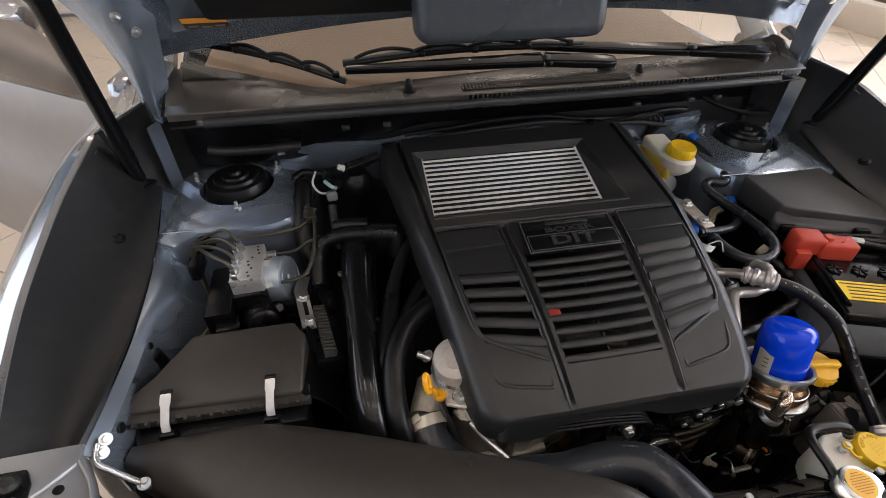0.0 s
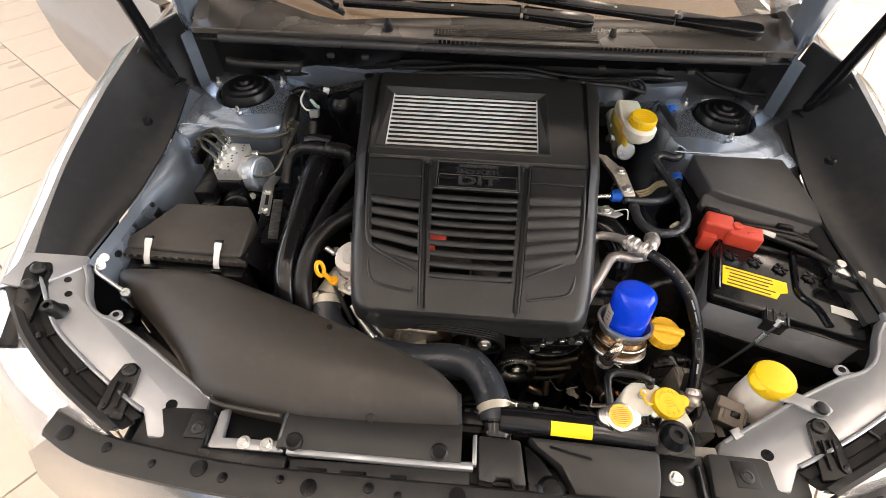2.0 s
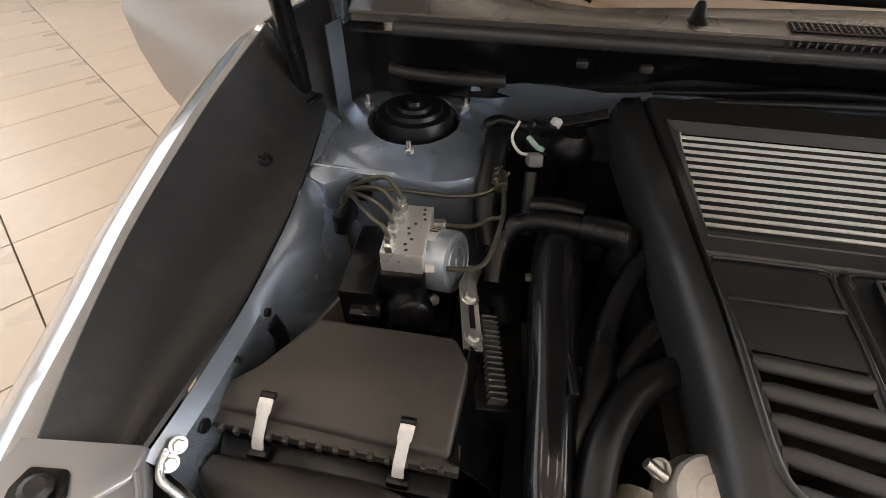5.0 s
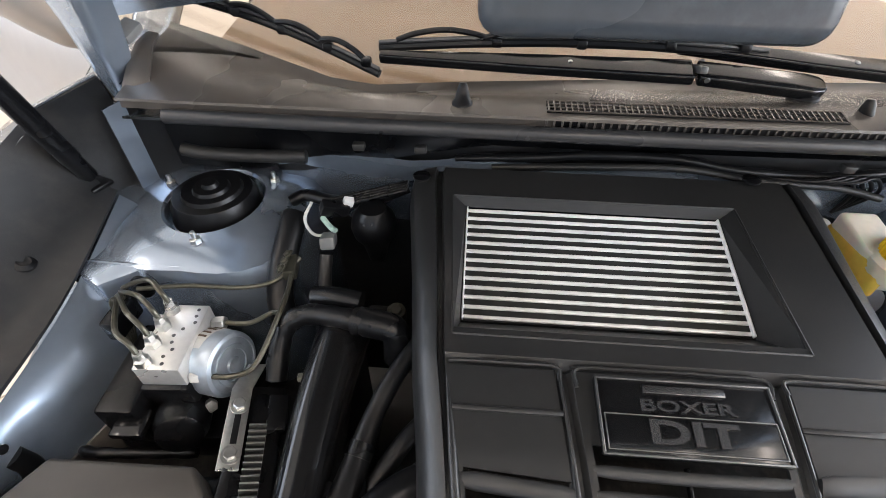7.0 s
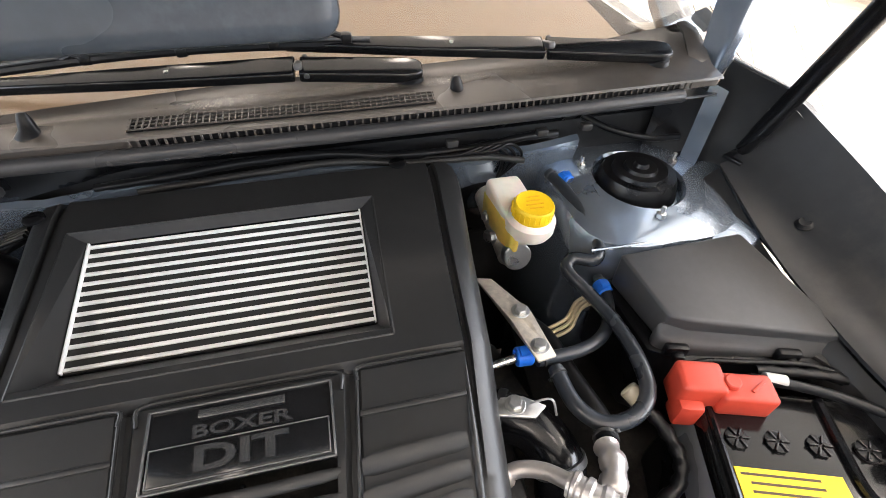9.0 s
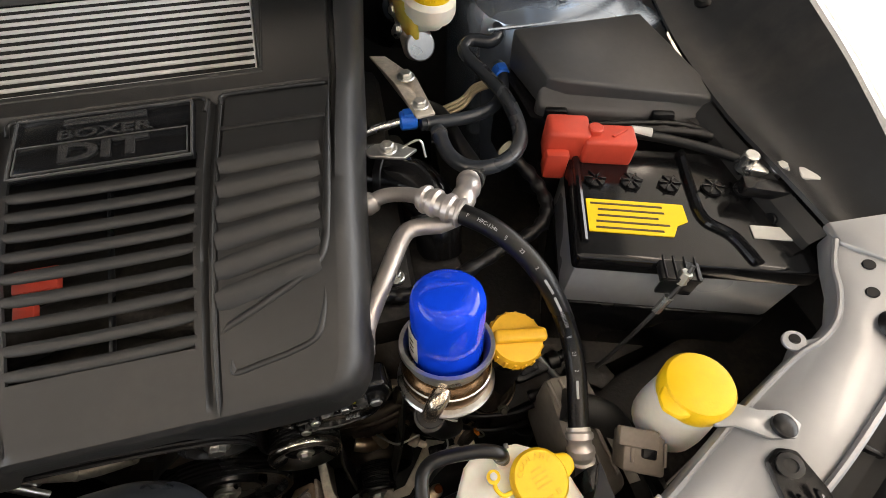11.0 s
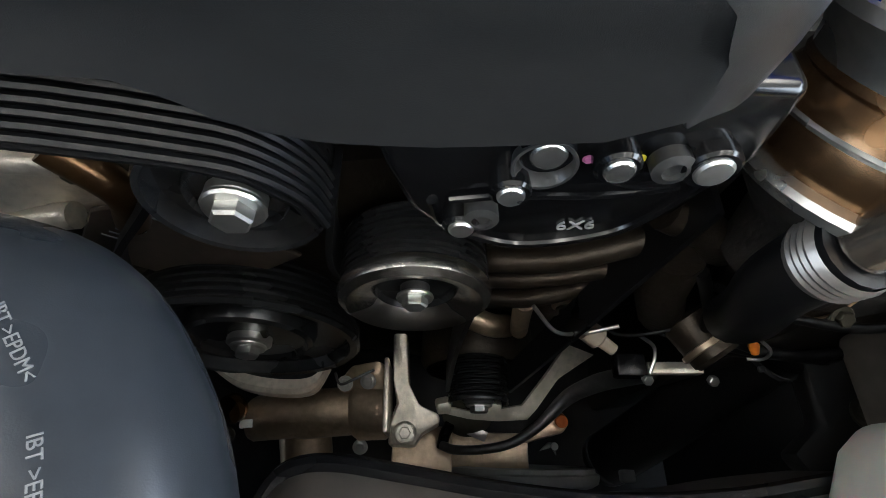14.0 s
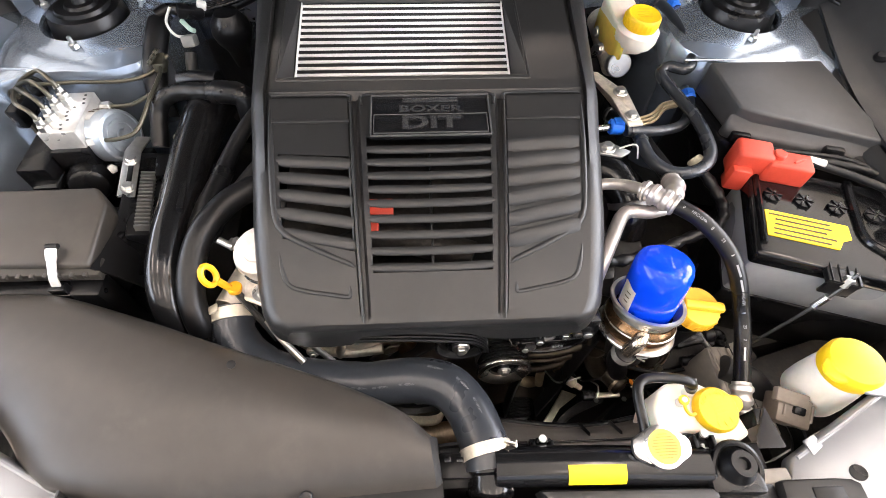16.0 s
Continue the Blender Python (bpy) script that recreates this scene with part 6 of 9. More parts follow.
hose("washer_pipe", [(0.36, 0.38, 0.84), (0.4, 0.36, 0.83), (0.42, 0.33, 0.8)], 0.016, GREYPLASTIC, "grey plastic duct beside the washer bottle", "pipe")

# heater and vacuum hoses between cover and fuse box
hose("heater_hose", [(0.405, 0.972, 0.99), (0.412, 0.93, 0.99), (0.418, 0.87, 0.985), (0.418, 0.825, 0.976), (0.402, 0.803, 0.973), (0.378, 0.812, 0.972), (0.365, 0.8, 0.966), (0.38, 0.765, 0.957), (0.392, 0.72, 0.955), (0.393, 0.67, 0.955), (0.383, 0.63, 0.955), (0.358, 0.61, 0.952), (0.325, 0.61, 0.95), (0.305, 0.635, 0.95), (0.302, 0.68, 0.948)], 0.0085, GREYHOSE, "looped black rubber vacuum hose", clamps=True, seg=14)
hose("heater_hose", [(0.413, 0.8, 0.94), (0.41, 0.765, 0.94), (0.385, 0.72, 0.94), (0.345, 0.698, 0.945), (0.285, 0.692, 0.95)], 0.0075, GREYHOSE, "black rubber hose with a blue clip", clamps=True, seg=14)
hose("heater_hose", [(0.3, 0.79, 0.9), (0.318, 0.74, 0.92), (0.325, 0.68, 0.925), (0.33, 0.62, 0.935), (0.318, 0.59, 0.95)], 0.0115, RUBBER, "black rubber refrigerant hose beside the engine cover", clamps=True, seg=14)
hose("corrugated_conduit", [(0.375, 0.64, 0.935), (0.397, 0.61, 0.92), (0.402, 0.575, 0.912), (0.385, 0.55, 0.905), (0.34, 0.535, 0.9), (0.29, 0.515, 0.9), (0.235, 0.5, 0.905), (0.205, 0.5, 0.91)], 0.0075, RUBBER, "corrugated black wiring conduit", "conduit", seg=12, ring=0.0008)
solo("hose_clip", cyl((0.372, 0.645, 0.94), (0.5, -0.9, -0.3), 0.0105, 0.018, 16), mat("cream_plastic", (0.55, 0.5, 0.38), 0.5), "cream plastic hose connector", "hose clip", base=(0.372, 0.645, 0.93))
for at, way in (((0.262, 0.7, 0.952), (1, -0.06, 0)), ((0.418, 0.958, 0.992), (0.3, -1, 0)), ((0.411, 0.79, 0.94), (0, -1, 0))):
    solo("blue_connector", join(lathe([(0.009, 0), (0.011, 0.002), (0.011, 0.018), (0.009, 0.02)], axis(at, way), 14), box(at[0] + way[0] * 0.01, at[1] + way[1] * 0.01, at[2] + 0.01, 0.012, 0.012, 0.006, 0.002)), BLUECLIP, "bright blue quick connector on a hose", "connector", "blue connectors")
hose("metal_pipe", [(0.205, 0.69, 0.945), (0.23, 0.695, 0.95), (0.265, 0.699, 0.952)], 0.005, ALU, "bright metal pipe end beside the cover", "pipe")
for k in range(3):
    hose("metal_pipe", [(0.322 + 0.004 * k, 0.745 - 0.006 * k, 0.925), (0.35, 0.752 - 0.007 * k, 0.93), (0.372, 0.772 - 0.006 * k, 0.932), (0.395, 0.782 - 0.006 * k, 0.93)], 0.0026, CREAMPIPE, "thin cream-coated fuel pipe", "pipe", "fuel pipes")
bk = thing("engine_bracket", (0.29, 0.77, 0.9), "dark bolted steel bracket beside the cover", "bracket")
part("plate", prism([(0.262, 0.84), (0.282, 0.835), (0.308, 0.77), (0.318, 0.715), (0.296, 0.712), (0.282, 0.765)], [0.94, 0.94, 0.95, 0.94, 0.94, 0.95], [0.944, 0.944, 0.954, 0.944, 0.944, 0.954], 0.0015), CAST, bk)
bolt((0.296, 0.772, 0.954), (0, 0, 1), 0.007, STEEL, bk)
bolt((0.303, 0.728, 0.947), (0, 0, 1), 0.007, STEEL, bk)
b2 = thing("sensor_bracket", (0.255, 0.67, 0.92), "small zinc bracket with a nut", "bracket")
part("plate", prism([(0.225, 0.68), (0.265, 0.675), (0.285, 0.66), (0.27, 0.65), (0.235, 0.66)], 0.935, 0.939, 0.001), STEEL, b2)
bolt((0.255, 0.667, 0.939), (0, 0, 1), 0.007, STEEL, b2)
part("wire", tube([(0.27, 0.665, 0.94), (0.288, 0.66, 0.95), (0.292, 0.65, 0.935)], 0.0012, 6, 4), STEEL, b2)
te = thing("turbo_elbow", (0.2, 0.67, 0.88), "glossy black plastic intake elbow with banded ends", "intake pipe")
TE = [(0.2, 0.67, 0.905), (0.235, 0.655, 0.915), (0.265, 0.635, 0.915), (0.282, 0.6, 0.9), (0.28, 0.575, 0.86)]
part("pipe", tube(TE, 0.027, 22, 7), GLOSSY, te)
for k in (1, 3):
    w = (Vector(TE[k + 1]) - Vector(TE[k - 1])).normalized()
    part("band", lathe([(0.0272, -0.005), (0.0292, -0.004), (0.0292, 0.004), (0.0272, 0.005)], axis(TE[k], w), 26), RUBBER if k == 1 else DARKSTEEL, te)
solo("side_block", prism([(0.2, 0.78), (0.27, 0.78), (0.3, 0.66), (0.3, 0.5), (0.2, 0.48)], 0.7, 0.87, 0.01), GRIME, "grimy dark engine block under the hoses", "engine part", base=(0.25, 0.65, 0.7))
solo("engine_bolt", join(cyl((0.222, 0.52, 0.905), (0, 0, 1), 0.009, 0.006, 16), cyl((0.222, 0.52, 0.911), (0, 0, 1), 0.006, 0.006, 6)), STEEL, "hexagon bolt on the engine", "bolt")

# ---- left half of the bay: air box, intake duct, brake unit, pipes ----
ab = thing("air_filter_box", (-0.49, 0.53, 0.8), "black plastic air filter box with pale clasps", "air filter box")
part("lid", prism([(-0.536, 0.59), (-0.405, 0.592), (-0.388, 0.57), (-0.392, 0.492), (-0.6, 0.5), (-0.612, 0.515), (-0.575, 0.54)], 0.925, [0.968, 0.968, 0.964, 0.945, 0.942, 0.942, 0.955], 0.005, 3), DUCT, ab, "ribbed lid")
part("flange", prism([(-0.618, 0.52), (-0.385, 0.508), (-0.383, 0.484), (-0.6, 0.487), (-0.622, 0.5)], 0.924, 0.937, 0.002), DUCT, ab)
part("body", prism([(-0.61, 0.51), (-0.39, 0.505), (-0.372, 0.56), (-0.38, 0.6), (-0.53, 0.605)], [0.76, 0.76, 0.78, 0.8, 0.8], 0.926, 0.012, 3), PLASTIC, ab)
part("lower_case", prism([(-0.605, 0.505), (-0.388, 0.5), (-0.388, 0.468), (-0.59, 0.468)], 0.78, 0.918, 0.006), PLASTIC, ab)
for k in range(14):
    part("rib", box(-0.59 + 0.0148 * k, 0.485, 0.9345, 0.005, 0.006, 0.007, 0.001), DUCT, ab)
part("side_bulge", sheet([[(-0.39 + 0.045 * math.sin(math.pi * v), 0.6 - 0.11 * u, 0.945 - 0.15 * v - 0.01 * math.sin(3 * u)) for v in (0, 0.15, 0.3, 0.5, 0.7, 1)] for u in (0, 0.2, 0.4, 0.6, 0.8, 1)], 0.003), PLASTIC, ab)
for x0_ in (-0.551, -0.429):
    line = dense([(x0_, 0.508, 0.9605), (x0_, 0.503, 0.959), (x0_ - 0.001, 0.497, 0.953), (x0_ - 0.002, 0.489, 0.945), (x0_ - 0.003, 0.479, 0.934), (x0_ - 0.003, 0.474, 0.922)], 3)
    rows = [[(x + e * (0.0062 - 0.0012 * (i > 6)), y, z + 0.002 - 0.0008 * abs(e) * 2) for i, (x, y, z) in enumerate(line)] for e in (-1, -0.6, 0.6, 1)]
    c = part("clasp", sheet(rows, 0.0022), mat("pale_steel_clasp", (0.72, 0.71, 0.69), 0.34, 0.4, grain=0.1), ab, "pale steel clasp")
    part("clasp_hinge", cyl((x0_ - 0.0065, 0.509, 0.96), (1, 0, 0), 0.0034, 0.013, 12), PLASTIC, c)
    part("clasp_foot", box(x0_ - 0.003, 0.476, 0.921, 0.02, 0.012, 0.012, 0.003), PLASTIC, c)

duct = thing("intake_duct", (-0.25, 0.33, 0.85), "broad matt black plastic air intake duct", "intake duct")
BK = dense([(-0.592, 0.466, 0.922), (-0.5, 0.466, 0.93), (-0.43, 0.46, 0.934), (-0.33, 0.427, 0.939), (-0.225, 0.388, 0.94), (-0.12, 0.35, 0.94), (-0.045, 0.318, 0.936), (-0.01, 0.292, 0.925)], 5)
FT = dense([(-0.597, 0.455, 0.918), (-0.55, 0.42, 0.918), (-0.49, 0.375, 0.918), (-0.43, 0.325, 0.914), (-0.372, 0.272, 0.908), (-0.26, 0.25, 0.908), (-0.13, 0.247, 0.906), (-0.004, 0.25, 0.9)], 5)
rows = []
for f in [k / 10 for k in range(11)]:
    crown = 0.016 * math.sin(math.pi * f) ** 0.7
    rows.append([(a[0] * (1 - f) + b[0] * f, a[1] * (1 - f) + b[1] * f, a[2] * (1 - f) + b[2] * f + crown * min(1, i / 6)) for i, (a, b) in enumerate(zip(BK, FT))])
back = [[(p[0] + 0.002, p[1] + o, p[2] - d) for p in BK] for o, d in ((0.004, 0.075), (0.008, 0.03), (0.005, 0.01))]
front = [[(p[0] - (o if i < 21 else 0), p[1] - o * 0.8, p[2] - d) for i, p in enumerate(FT)] for o, d in ((0.005, 0.01), (0.008, 0.028), (0.008, 0.05))]
part("duct_top", sheet(back + rows + front, 0.003), DUCT, duct, "", 50)
n = len(BK) - 1
part("end_wall", sheet([[r[n] for r in (back + rows + front)], [(r[n][0] + 0.006, r[n][1], r[n][2] - 0.01) for r in (back + rows + front)], [(0.003, 0.27, 0.86)] * len(back + rows + front)], 0.002), GREYPLASTIC, duct)
lip = part("mouth_lip", sheet([[(x, y, z) for x in (-0.245, -0.18, -0.1, -0.03, 0.002)] for y, z in ((0.256, 0.902), (0.24, 0.909), (0.215, 0.91), (0.203, 0.905), (0.2, 0.895))], 0.004), GREYPLASTIC, duct, "flat black mouth lip with push clips")
part("mouth_floor", sheet([[(x, y, z) for y, z in ((0.2, 0.888), (0.225, 0.884), (0.26, 0.872), (0.3, 0.86))] for x in (-0.345, -0.3, -0.25)], 0.002), RUBBER, duct, "dark inside of the duct's mouth")
part("mouth_wall", sheet([[(-0.247, y, z0), (-0.2475, y, (z0 + z1) / 2), (-0.243, y, z1)] for y, z0, z1 in ((0.2, 0.888, 0.902), (0.215, 0.884, 0.911), (0.24, 0.878, 0.911), (0.27, 0.87, 0.905))], 0.003), SCOOP, duct, "glossy blue-grey side of the mouth")
part("mouth_wall", sheet([[(-0.352, y, z0), (-0.357, y, (z0 + z1) / 2), (-0.36, y + 0.01, z1)] for y, z0, z1 in ((0.212, 0.886, 0.896), (0.235, 0.88, 0.902), (0.262, 0.874, 0.906))], 0.003), GREYPLASTIC, duct)
part("mouth_brow", tube([(-0.357, 0.258, 0.906), (-0.34, 0.252, 0.9085), (-0.3, 0.247, 0.909), (-0.25, 0.243, 0.909)], 0.0035, 8, 4), DUCT, duct)
for x, y in ((-0.222, 0.21), (-0.027, 0.212)):
    part("push_clip", lathe([(0, 0), (0.012, 0), (0.012, 0.003), (0.009, 0.005), (0, 0.004)], pose(x, y, 0.909), 18), PLASTIC, lip)
part("screw_head", cyl((-0.125, 0.25, 0.91), (0, -0.4, 1), 0.006, 0.006, 14), RUBBER, duct)
part("moulded_mark", lathe([(0.0045, 0), (0.0045, 0.001), (0.003, 0.0012), (0, 0.001)], axis((-0.205, 0.366, 0.9475), (0.2, -0.2, 1)), 9), PLASTIC, duct)
# slam panel in front of the duct
slam = thing("slam_panel", (0.0, 0.2, 0.85), "painted slam panel edged with black plastic trim", "panel")
part("edge", box(-0.118, 0.1945, 0.898, 0.25, 0.01, 0.012, 0.002, (0, 0, 0)), SILVERRAIL, slam, "bright painted edge")
part("edge", box(0.008, 0.216, 0.898, 0.006, 0.04, 0.012, 0.002), SILVERRAIL, slam)
part("edge", prism([(-0.352, 0.24), (-0.34, 0.245), (-0.335, 0.205), (-0.25, 0.207), (-0.248, 0.192), (-0.352, 0.19)], 0.89, 0.9, 0.002), SILVERRAIL, slam)
for x in (-0.304, -0.272):
    bolt((x, 0.2, 0.9), (0, 0, 1), 0.0062, STEEL, slam)
part("trim", prism([(-0.452, 0.236), (-0.368, 0.239), (-0.354, 0.231), (-0.352, 0.19), (-0.24, 0.19), (-0.24, 0.165), (-0.46, 0.175)], 0.878, [0.91, 0.91, 0.91, 0.906, 0.902, 0.898, 0.9], 0.005), PLASTIC, slam, "black trim panel")
part("trim_dish", box(-0.37, 0.215, 0.9075, 0.03, 0.034, 0.004, 0.0018), RUBBER, slam, "shallow dark pocket")
part("push_clip", lathe([(0, 0), (0.0085, 0), (0.0085, 0.003), (0.005, 0.0045), (0.004, 0.003), (0, 0.003)], pose(-0.368, 0.211, 0.9093), 16), GREYPLASTIC, slam)
part("trim", prism([(-0.238, 0.188), (0.004, 0.192), (0.004, 0.162), (-0.238, 0.16)], 0.872, 0.894, 0.004), GREYPLASTIC, slam)
for x, w in ((-0.205, 0.04), (-0.15, 0.036), (-0.09, 0.022)):
    part("slot", box(x, 0.172, 0.8945, w, 0.012, 0.004, 0.001), RUBBER, slam, "dark slot")
part("trim", prism([(0.012, 0.236), (0.07, 0.234), (0.076, 0.176), (0.06, 0.176), (0.058, 0.184), (0.035, 0.184), (0.034, 0.176), (0.014, 0.178)], 0.88, 0.903, 0.004), GREYPLASTIC, slam)
part("trim", prism([(0.075, 0.234), (0.1, 0.216), (0.128, 0.172), (0.1, 0.16), (0.08, 0.165)], 0.875, 0.893, 0.004), PLASTIC, slam)
part("latch_dome", lathe([(0.016, 0), (0.018, 0.006), (0.012, 0.012), (0, 0.013)], pose(0.108, 0.176, 0.89), 20), PLASTIC, slam)
part("trim", prism([(0.08, 0.24), (0.255, 0.234), (0.252, 0.2), (0.244, 0.168), (0.14, 0.17), (0.122, 0.205), (0.092, 0.226)], 0.872, [0.906, 0.908, 0.904, 0.898, 0.898, 0.903, 0.905], 0.006), GREYPLASTIC, slam, "broad black trim panel")
part("raised_print", box(0.135, 0.221, 0.907, 0.055, 0.0035, 0.001, 0, (0, 0, -12)), PLASTIC, slam)
part("trim", prism([(0.318, 0.238), (0.442, 0.236), (0.438, 0.19), (0.36, 0.178), (0.312, 0.182)], 0.875, 0.906, 0.006), GREYPLASTIC, slam, "black trim panel")
part("trim_dish", box(0.36, 0.213, 0.905, 0.032, 0.034, 0.004, 0.0018), RUBBER, slam, "shallow dark pocket")
part("push_clip", lathe([(0, 0), (0.0085, 0), (0.0085, 0.003), (0.005, 0.0045), (0.004, 0.003), (0, 0.003)], pose(0.36, 0.21, 0.9065), 16), GREYPLASTIC, slam)
part("catch_plate", prism([(0.25, 0.235), (0.316, 0.236), (0.314, 0.18), (0.246, 0.18)], 0.88, 0.897, 0.003), PLASTIC, slam)
bolt((0.272, 0.203, 0.897), (0, 0, 1), 0.0065, STEEL, slam)
part("divider", box(0.3, 0.2, 0.9, 0.004, 0.04, 0.014, 0.001), GLOSSY, slam)
mt = thing("radiator_mount", (0.283, 0.247, 0.89), "black rubber bushed radiator mount", "mount")
part("bracket", prism([(0.263, 0.275), (0.313, 0.272), (0.314, 0.232), (0.26, 0.235)], 0.892, 0.908, 0.004), PLASTIC, mt)
part("arch", tube([(0.267, 0.239, 0.9), (0.266, 0.257, 0.909), (0.275, 0.273, 0.914), (0.289, 0.277, 0.915), (0.303, 0.272, 0.914), (0.312, 0.257, 0.909), (0.311, 0.239, 0.9)], 0.0035, 8, 5), PLASTIC, mt)
part("bush", lathe([(0.0175, 0), (0.0175, 0.007), (0.0125, 0.014), (0.012, 0.018), (0.006, 0.018), (0.005, 0.014), (0, 0.014)], pose(0.289, 0.257, 0.906), 24), RUBBER, mt)

# brake control unit
ABM = pose(-0.478, 0.711, 0.935, 0, 0, 3)
un = thing("brake_control_unit", (-0.49, 0.7, 0.83), "silver brake control block with a round motor and pipes", "brake unit")


def up_(nm, b, material, label=""):
    b.transform(ABM)
    return part(nm, b, material, un, label)


up_("valve_block", box(0, 0, 0.036, 0.046, 0.082, 0.028, 0.0015), BLOCKALU, "bright aluminium valve block")
up_("motor", lathe([(0.03, 0), (0.0345, 0.002), (0.0345, 0.012), (0.0355, 0.014), (0.0355, 0.042), (0.034, 0.047), (0.03, 0.0485), (0.0295, 0.047), (0.023, 0.0475), (0.0225, 0.049), (0.0175, 0.0495), (0.017, 0.048), (0.009, 0.0485), (0.008, 0.051), (0, 0.052)], axis((0.012, 0.002, 0.006), (1, -0.3, 0.22)), 36), mat("blue_grey_motor_can", (0.4, 0.45, 0.5), 0.35, 0.7, grain=0.1), "round grey motor")
up_("white_label", sheet([[tuple(axis((0.012, 0.002, 0.006), (1, -0.3, 0.22)) @ Vector((0.0359 * math.cos(a), 0.0359 * math.sin(a), h))) for h in (0.015, 0.03)] for a in [radians(20 + 12 * k) for k in range(8)]], 0.0004), WHITE, "white barcode label")
for k in range(5):
    up_("print_bar", sheet([[tuple(axis((0.012, 0.002, 0.006), (1, -0.3, 0.22)) @ Vector((0.0364 * math.cos(a), 0.0364 * math.sin(a), h))) for h in (0.017, 0.028)] for a in [radians(34 + 11 * k), radians(38 + 11 * k)]], 0.0003), INK)
up_("motor_bolt", cyl((0.03, -0.038, -0.02), (0.6, -0.6, 0.5), 0.007, 0.01, 6), STEEL)
up_("motor_bolt", cyl((0.022, 0.002, 0.036), (0.3, 0, 1), 0.006, 0.008, 6), STEEL)
up_("valve_base", box(0, -0.002, 0.006, 0.05, 0.09, 0.033, 0.004), PLASTIC)
up_("controller", box(-0.047, -0.012, -0.03, 0.04, 0.11, 0.085, 0.005), PLASTIC, "black controller housing")
up_("plug", lathe([(0.024, -0.01), (0.027, 0), (0.027, 0.022), (0.024, 0.026), (0.023, 0.034), (0.018, 0.037), (0, 0.036)], axis((0.004, -0.044, -0.026), (0.35, -1, 0.35)), 24), PLASTIC, "black plug")
up_("plug_lid", box(-0.036, -0.066, -0.012, 0.034, 0.03, 0.01, 0.003), GLOSSY)
up_("bracket", box(0.0, -0.012, -0.075, 0.11, 0.1, 0.05, 0.004), PLASTIC)
for k, y in enumerate((-0.034, -0.012, 0.01, 0.032)):
    up_("pipe_union", join(lathe([(0.0075, 0), (0.0075, 0.009), (0.005, 0.011), (0.005, 0.018), (0, 0.018)], pose(-0.013, y, 0.049), 6)), STEEL)
    x0_, y0_, z0_ = ABM @ Vector((-0.013, y, 0.064))
    part("brake_pipe", tube([(x0_, y0_, z0_), (x0_ - 0.006, y0_ + 0.004, z0_ + 0.012), (x0_ - 0.025, y0_ + 0.016, z0_ + 0.016), (-0.552 - 0.004 * k, 0.742 + 0.009 * k, 0.996 - 0.003 * k), (-0.566, 0.748 + 0.008 * k, 0.985 - 0.004 * k), (-0.566, 0.742 + 0.006 * k, 0.955), (-0.56, 0.73, 0.91)], 0.0028, 8, 6), BRASS, un)
part("pipe_clamp", box(-0.566, 0.748, 0.96, 0.016, 0.045, 0.03, 0.003), PLASTIC, un)
for y, z in ((0.032, 0.0), (-0.032, -0.005)):
    up_("pipe_union", cyl((0.024, y, 0.03 + z), (1, 0, 0.1), 0.0075, 0.014, 6), WHITE if y < 0 else STEEL)
    a0 = ABM @ Vector((0.036, y, 0.031 + z))
    part("brake_pipe", tube([a0, a0 + Vector((0.03, 0.0, 0.003)), a0 + Vector((0.052, 0.012, 0.008)), (-0.378, 0.752 - (0.01 if y < 0 else 0), 0.985), (-0.38, 0.79, 0.985), (-0.385, 0.82, 0.99)], 0.0028, 8, 6), BRASS, un)
for k in range(9):
    up_("screw", cyl((rng.uniform(0.0, 0.018), -0.034 + 0.0085 * k, 0.049), (0, 0, 1), 0.002, 0.0016, 8), DARKSTEEL)
hose("brake_pipe_run", [(-0.55, 0.77, 0.985), (-0.5, 0.785, 0.978), (-0.44, 0.79, 0.975), (-0.4, 0.8, 0.98), (-0.378, 0.83, 0.99)], 0.0028, BRASS, "thin olive brake pipe along the strut tower", "brake pipe")
js = thing("pipe_junction", (-0.385, 0.82, 0.97), "small brass brake pipe junction on the strut tower", "pipe junction")
part("block", box(-0.387, 0.818, 0.985, 0.016, 0.03, 0.016, 0.003, (0, 0, 10)), BRASS, js)
for dy in (-0.012, 0.0, 0.012):
    bolt((-0.392, 0.818 + dy, 0.994), (-0.5, 0, 0.8), 0.0045, BRASS, js, "union")

# finned control module
FINSTEEL = mat("dull_grey_fin_steel", (0.22, 0.22, 0.215), 0.36, 0.7, grain=0.2, scale=60)
FM = pose(-0.386, 0.622, 0.918, 0, 14, 12)
md = thing("finned_module", (-0.385, 0.62, 0.85), "black finned control module on a bolted metal bracket", "control module")


def mp(nm, b, material, label=""):
    b.transform(FM)
    return part(nm, b, material, md, label)


mp("body", box(0.018, -0.01, -0.025, 0.042, 0.15, 0.045, 0.004), PLASTIC)
mp("side_case", box(0.034, 0.03, 0.0, 0.02, 0.04, 0.012, 0.002), PLASTIC)
for k in range(16):
    mp("fin", box(0.017, -0.078 + 0.0062 * k, 0.003, 0.017, 0.0022, 0.011, 0.0006), FINSTEEL)
mp("bracket", prism([(-0.014, -0.03), (0.006, -0.03), (0.006, 0.055), (0.016, 0.085), (-0.002, 0.085), (-0.014, 0.055)], 0.006, 0.009, 0.001), STEEL, "bright metal bracket")
mp("slot", box(-0.003, 0.01, 0.0095, 0.006, 0.03, 0.0012, 0.0004), RUBBER, "dark slot")
for y in (-0.015, 0.035):
    b0 = FM @ Vector((-0.003, y, 0.009))
    bolt(tuple(b0), (0.2, 0, 1), 0.0065, STEEL, md)
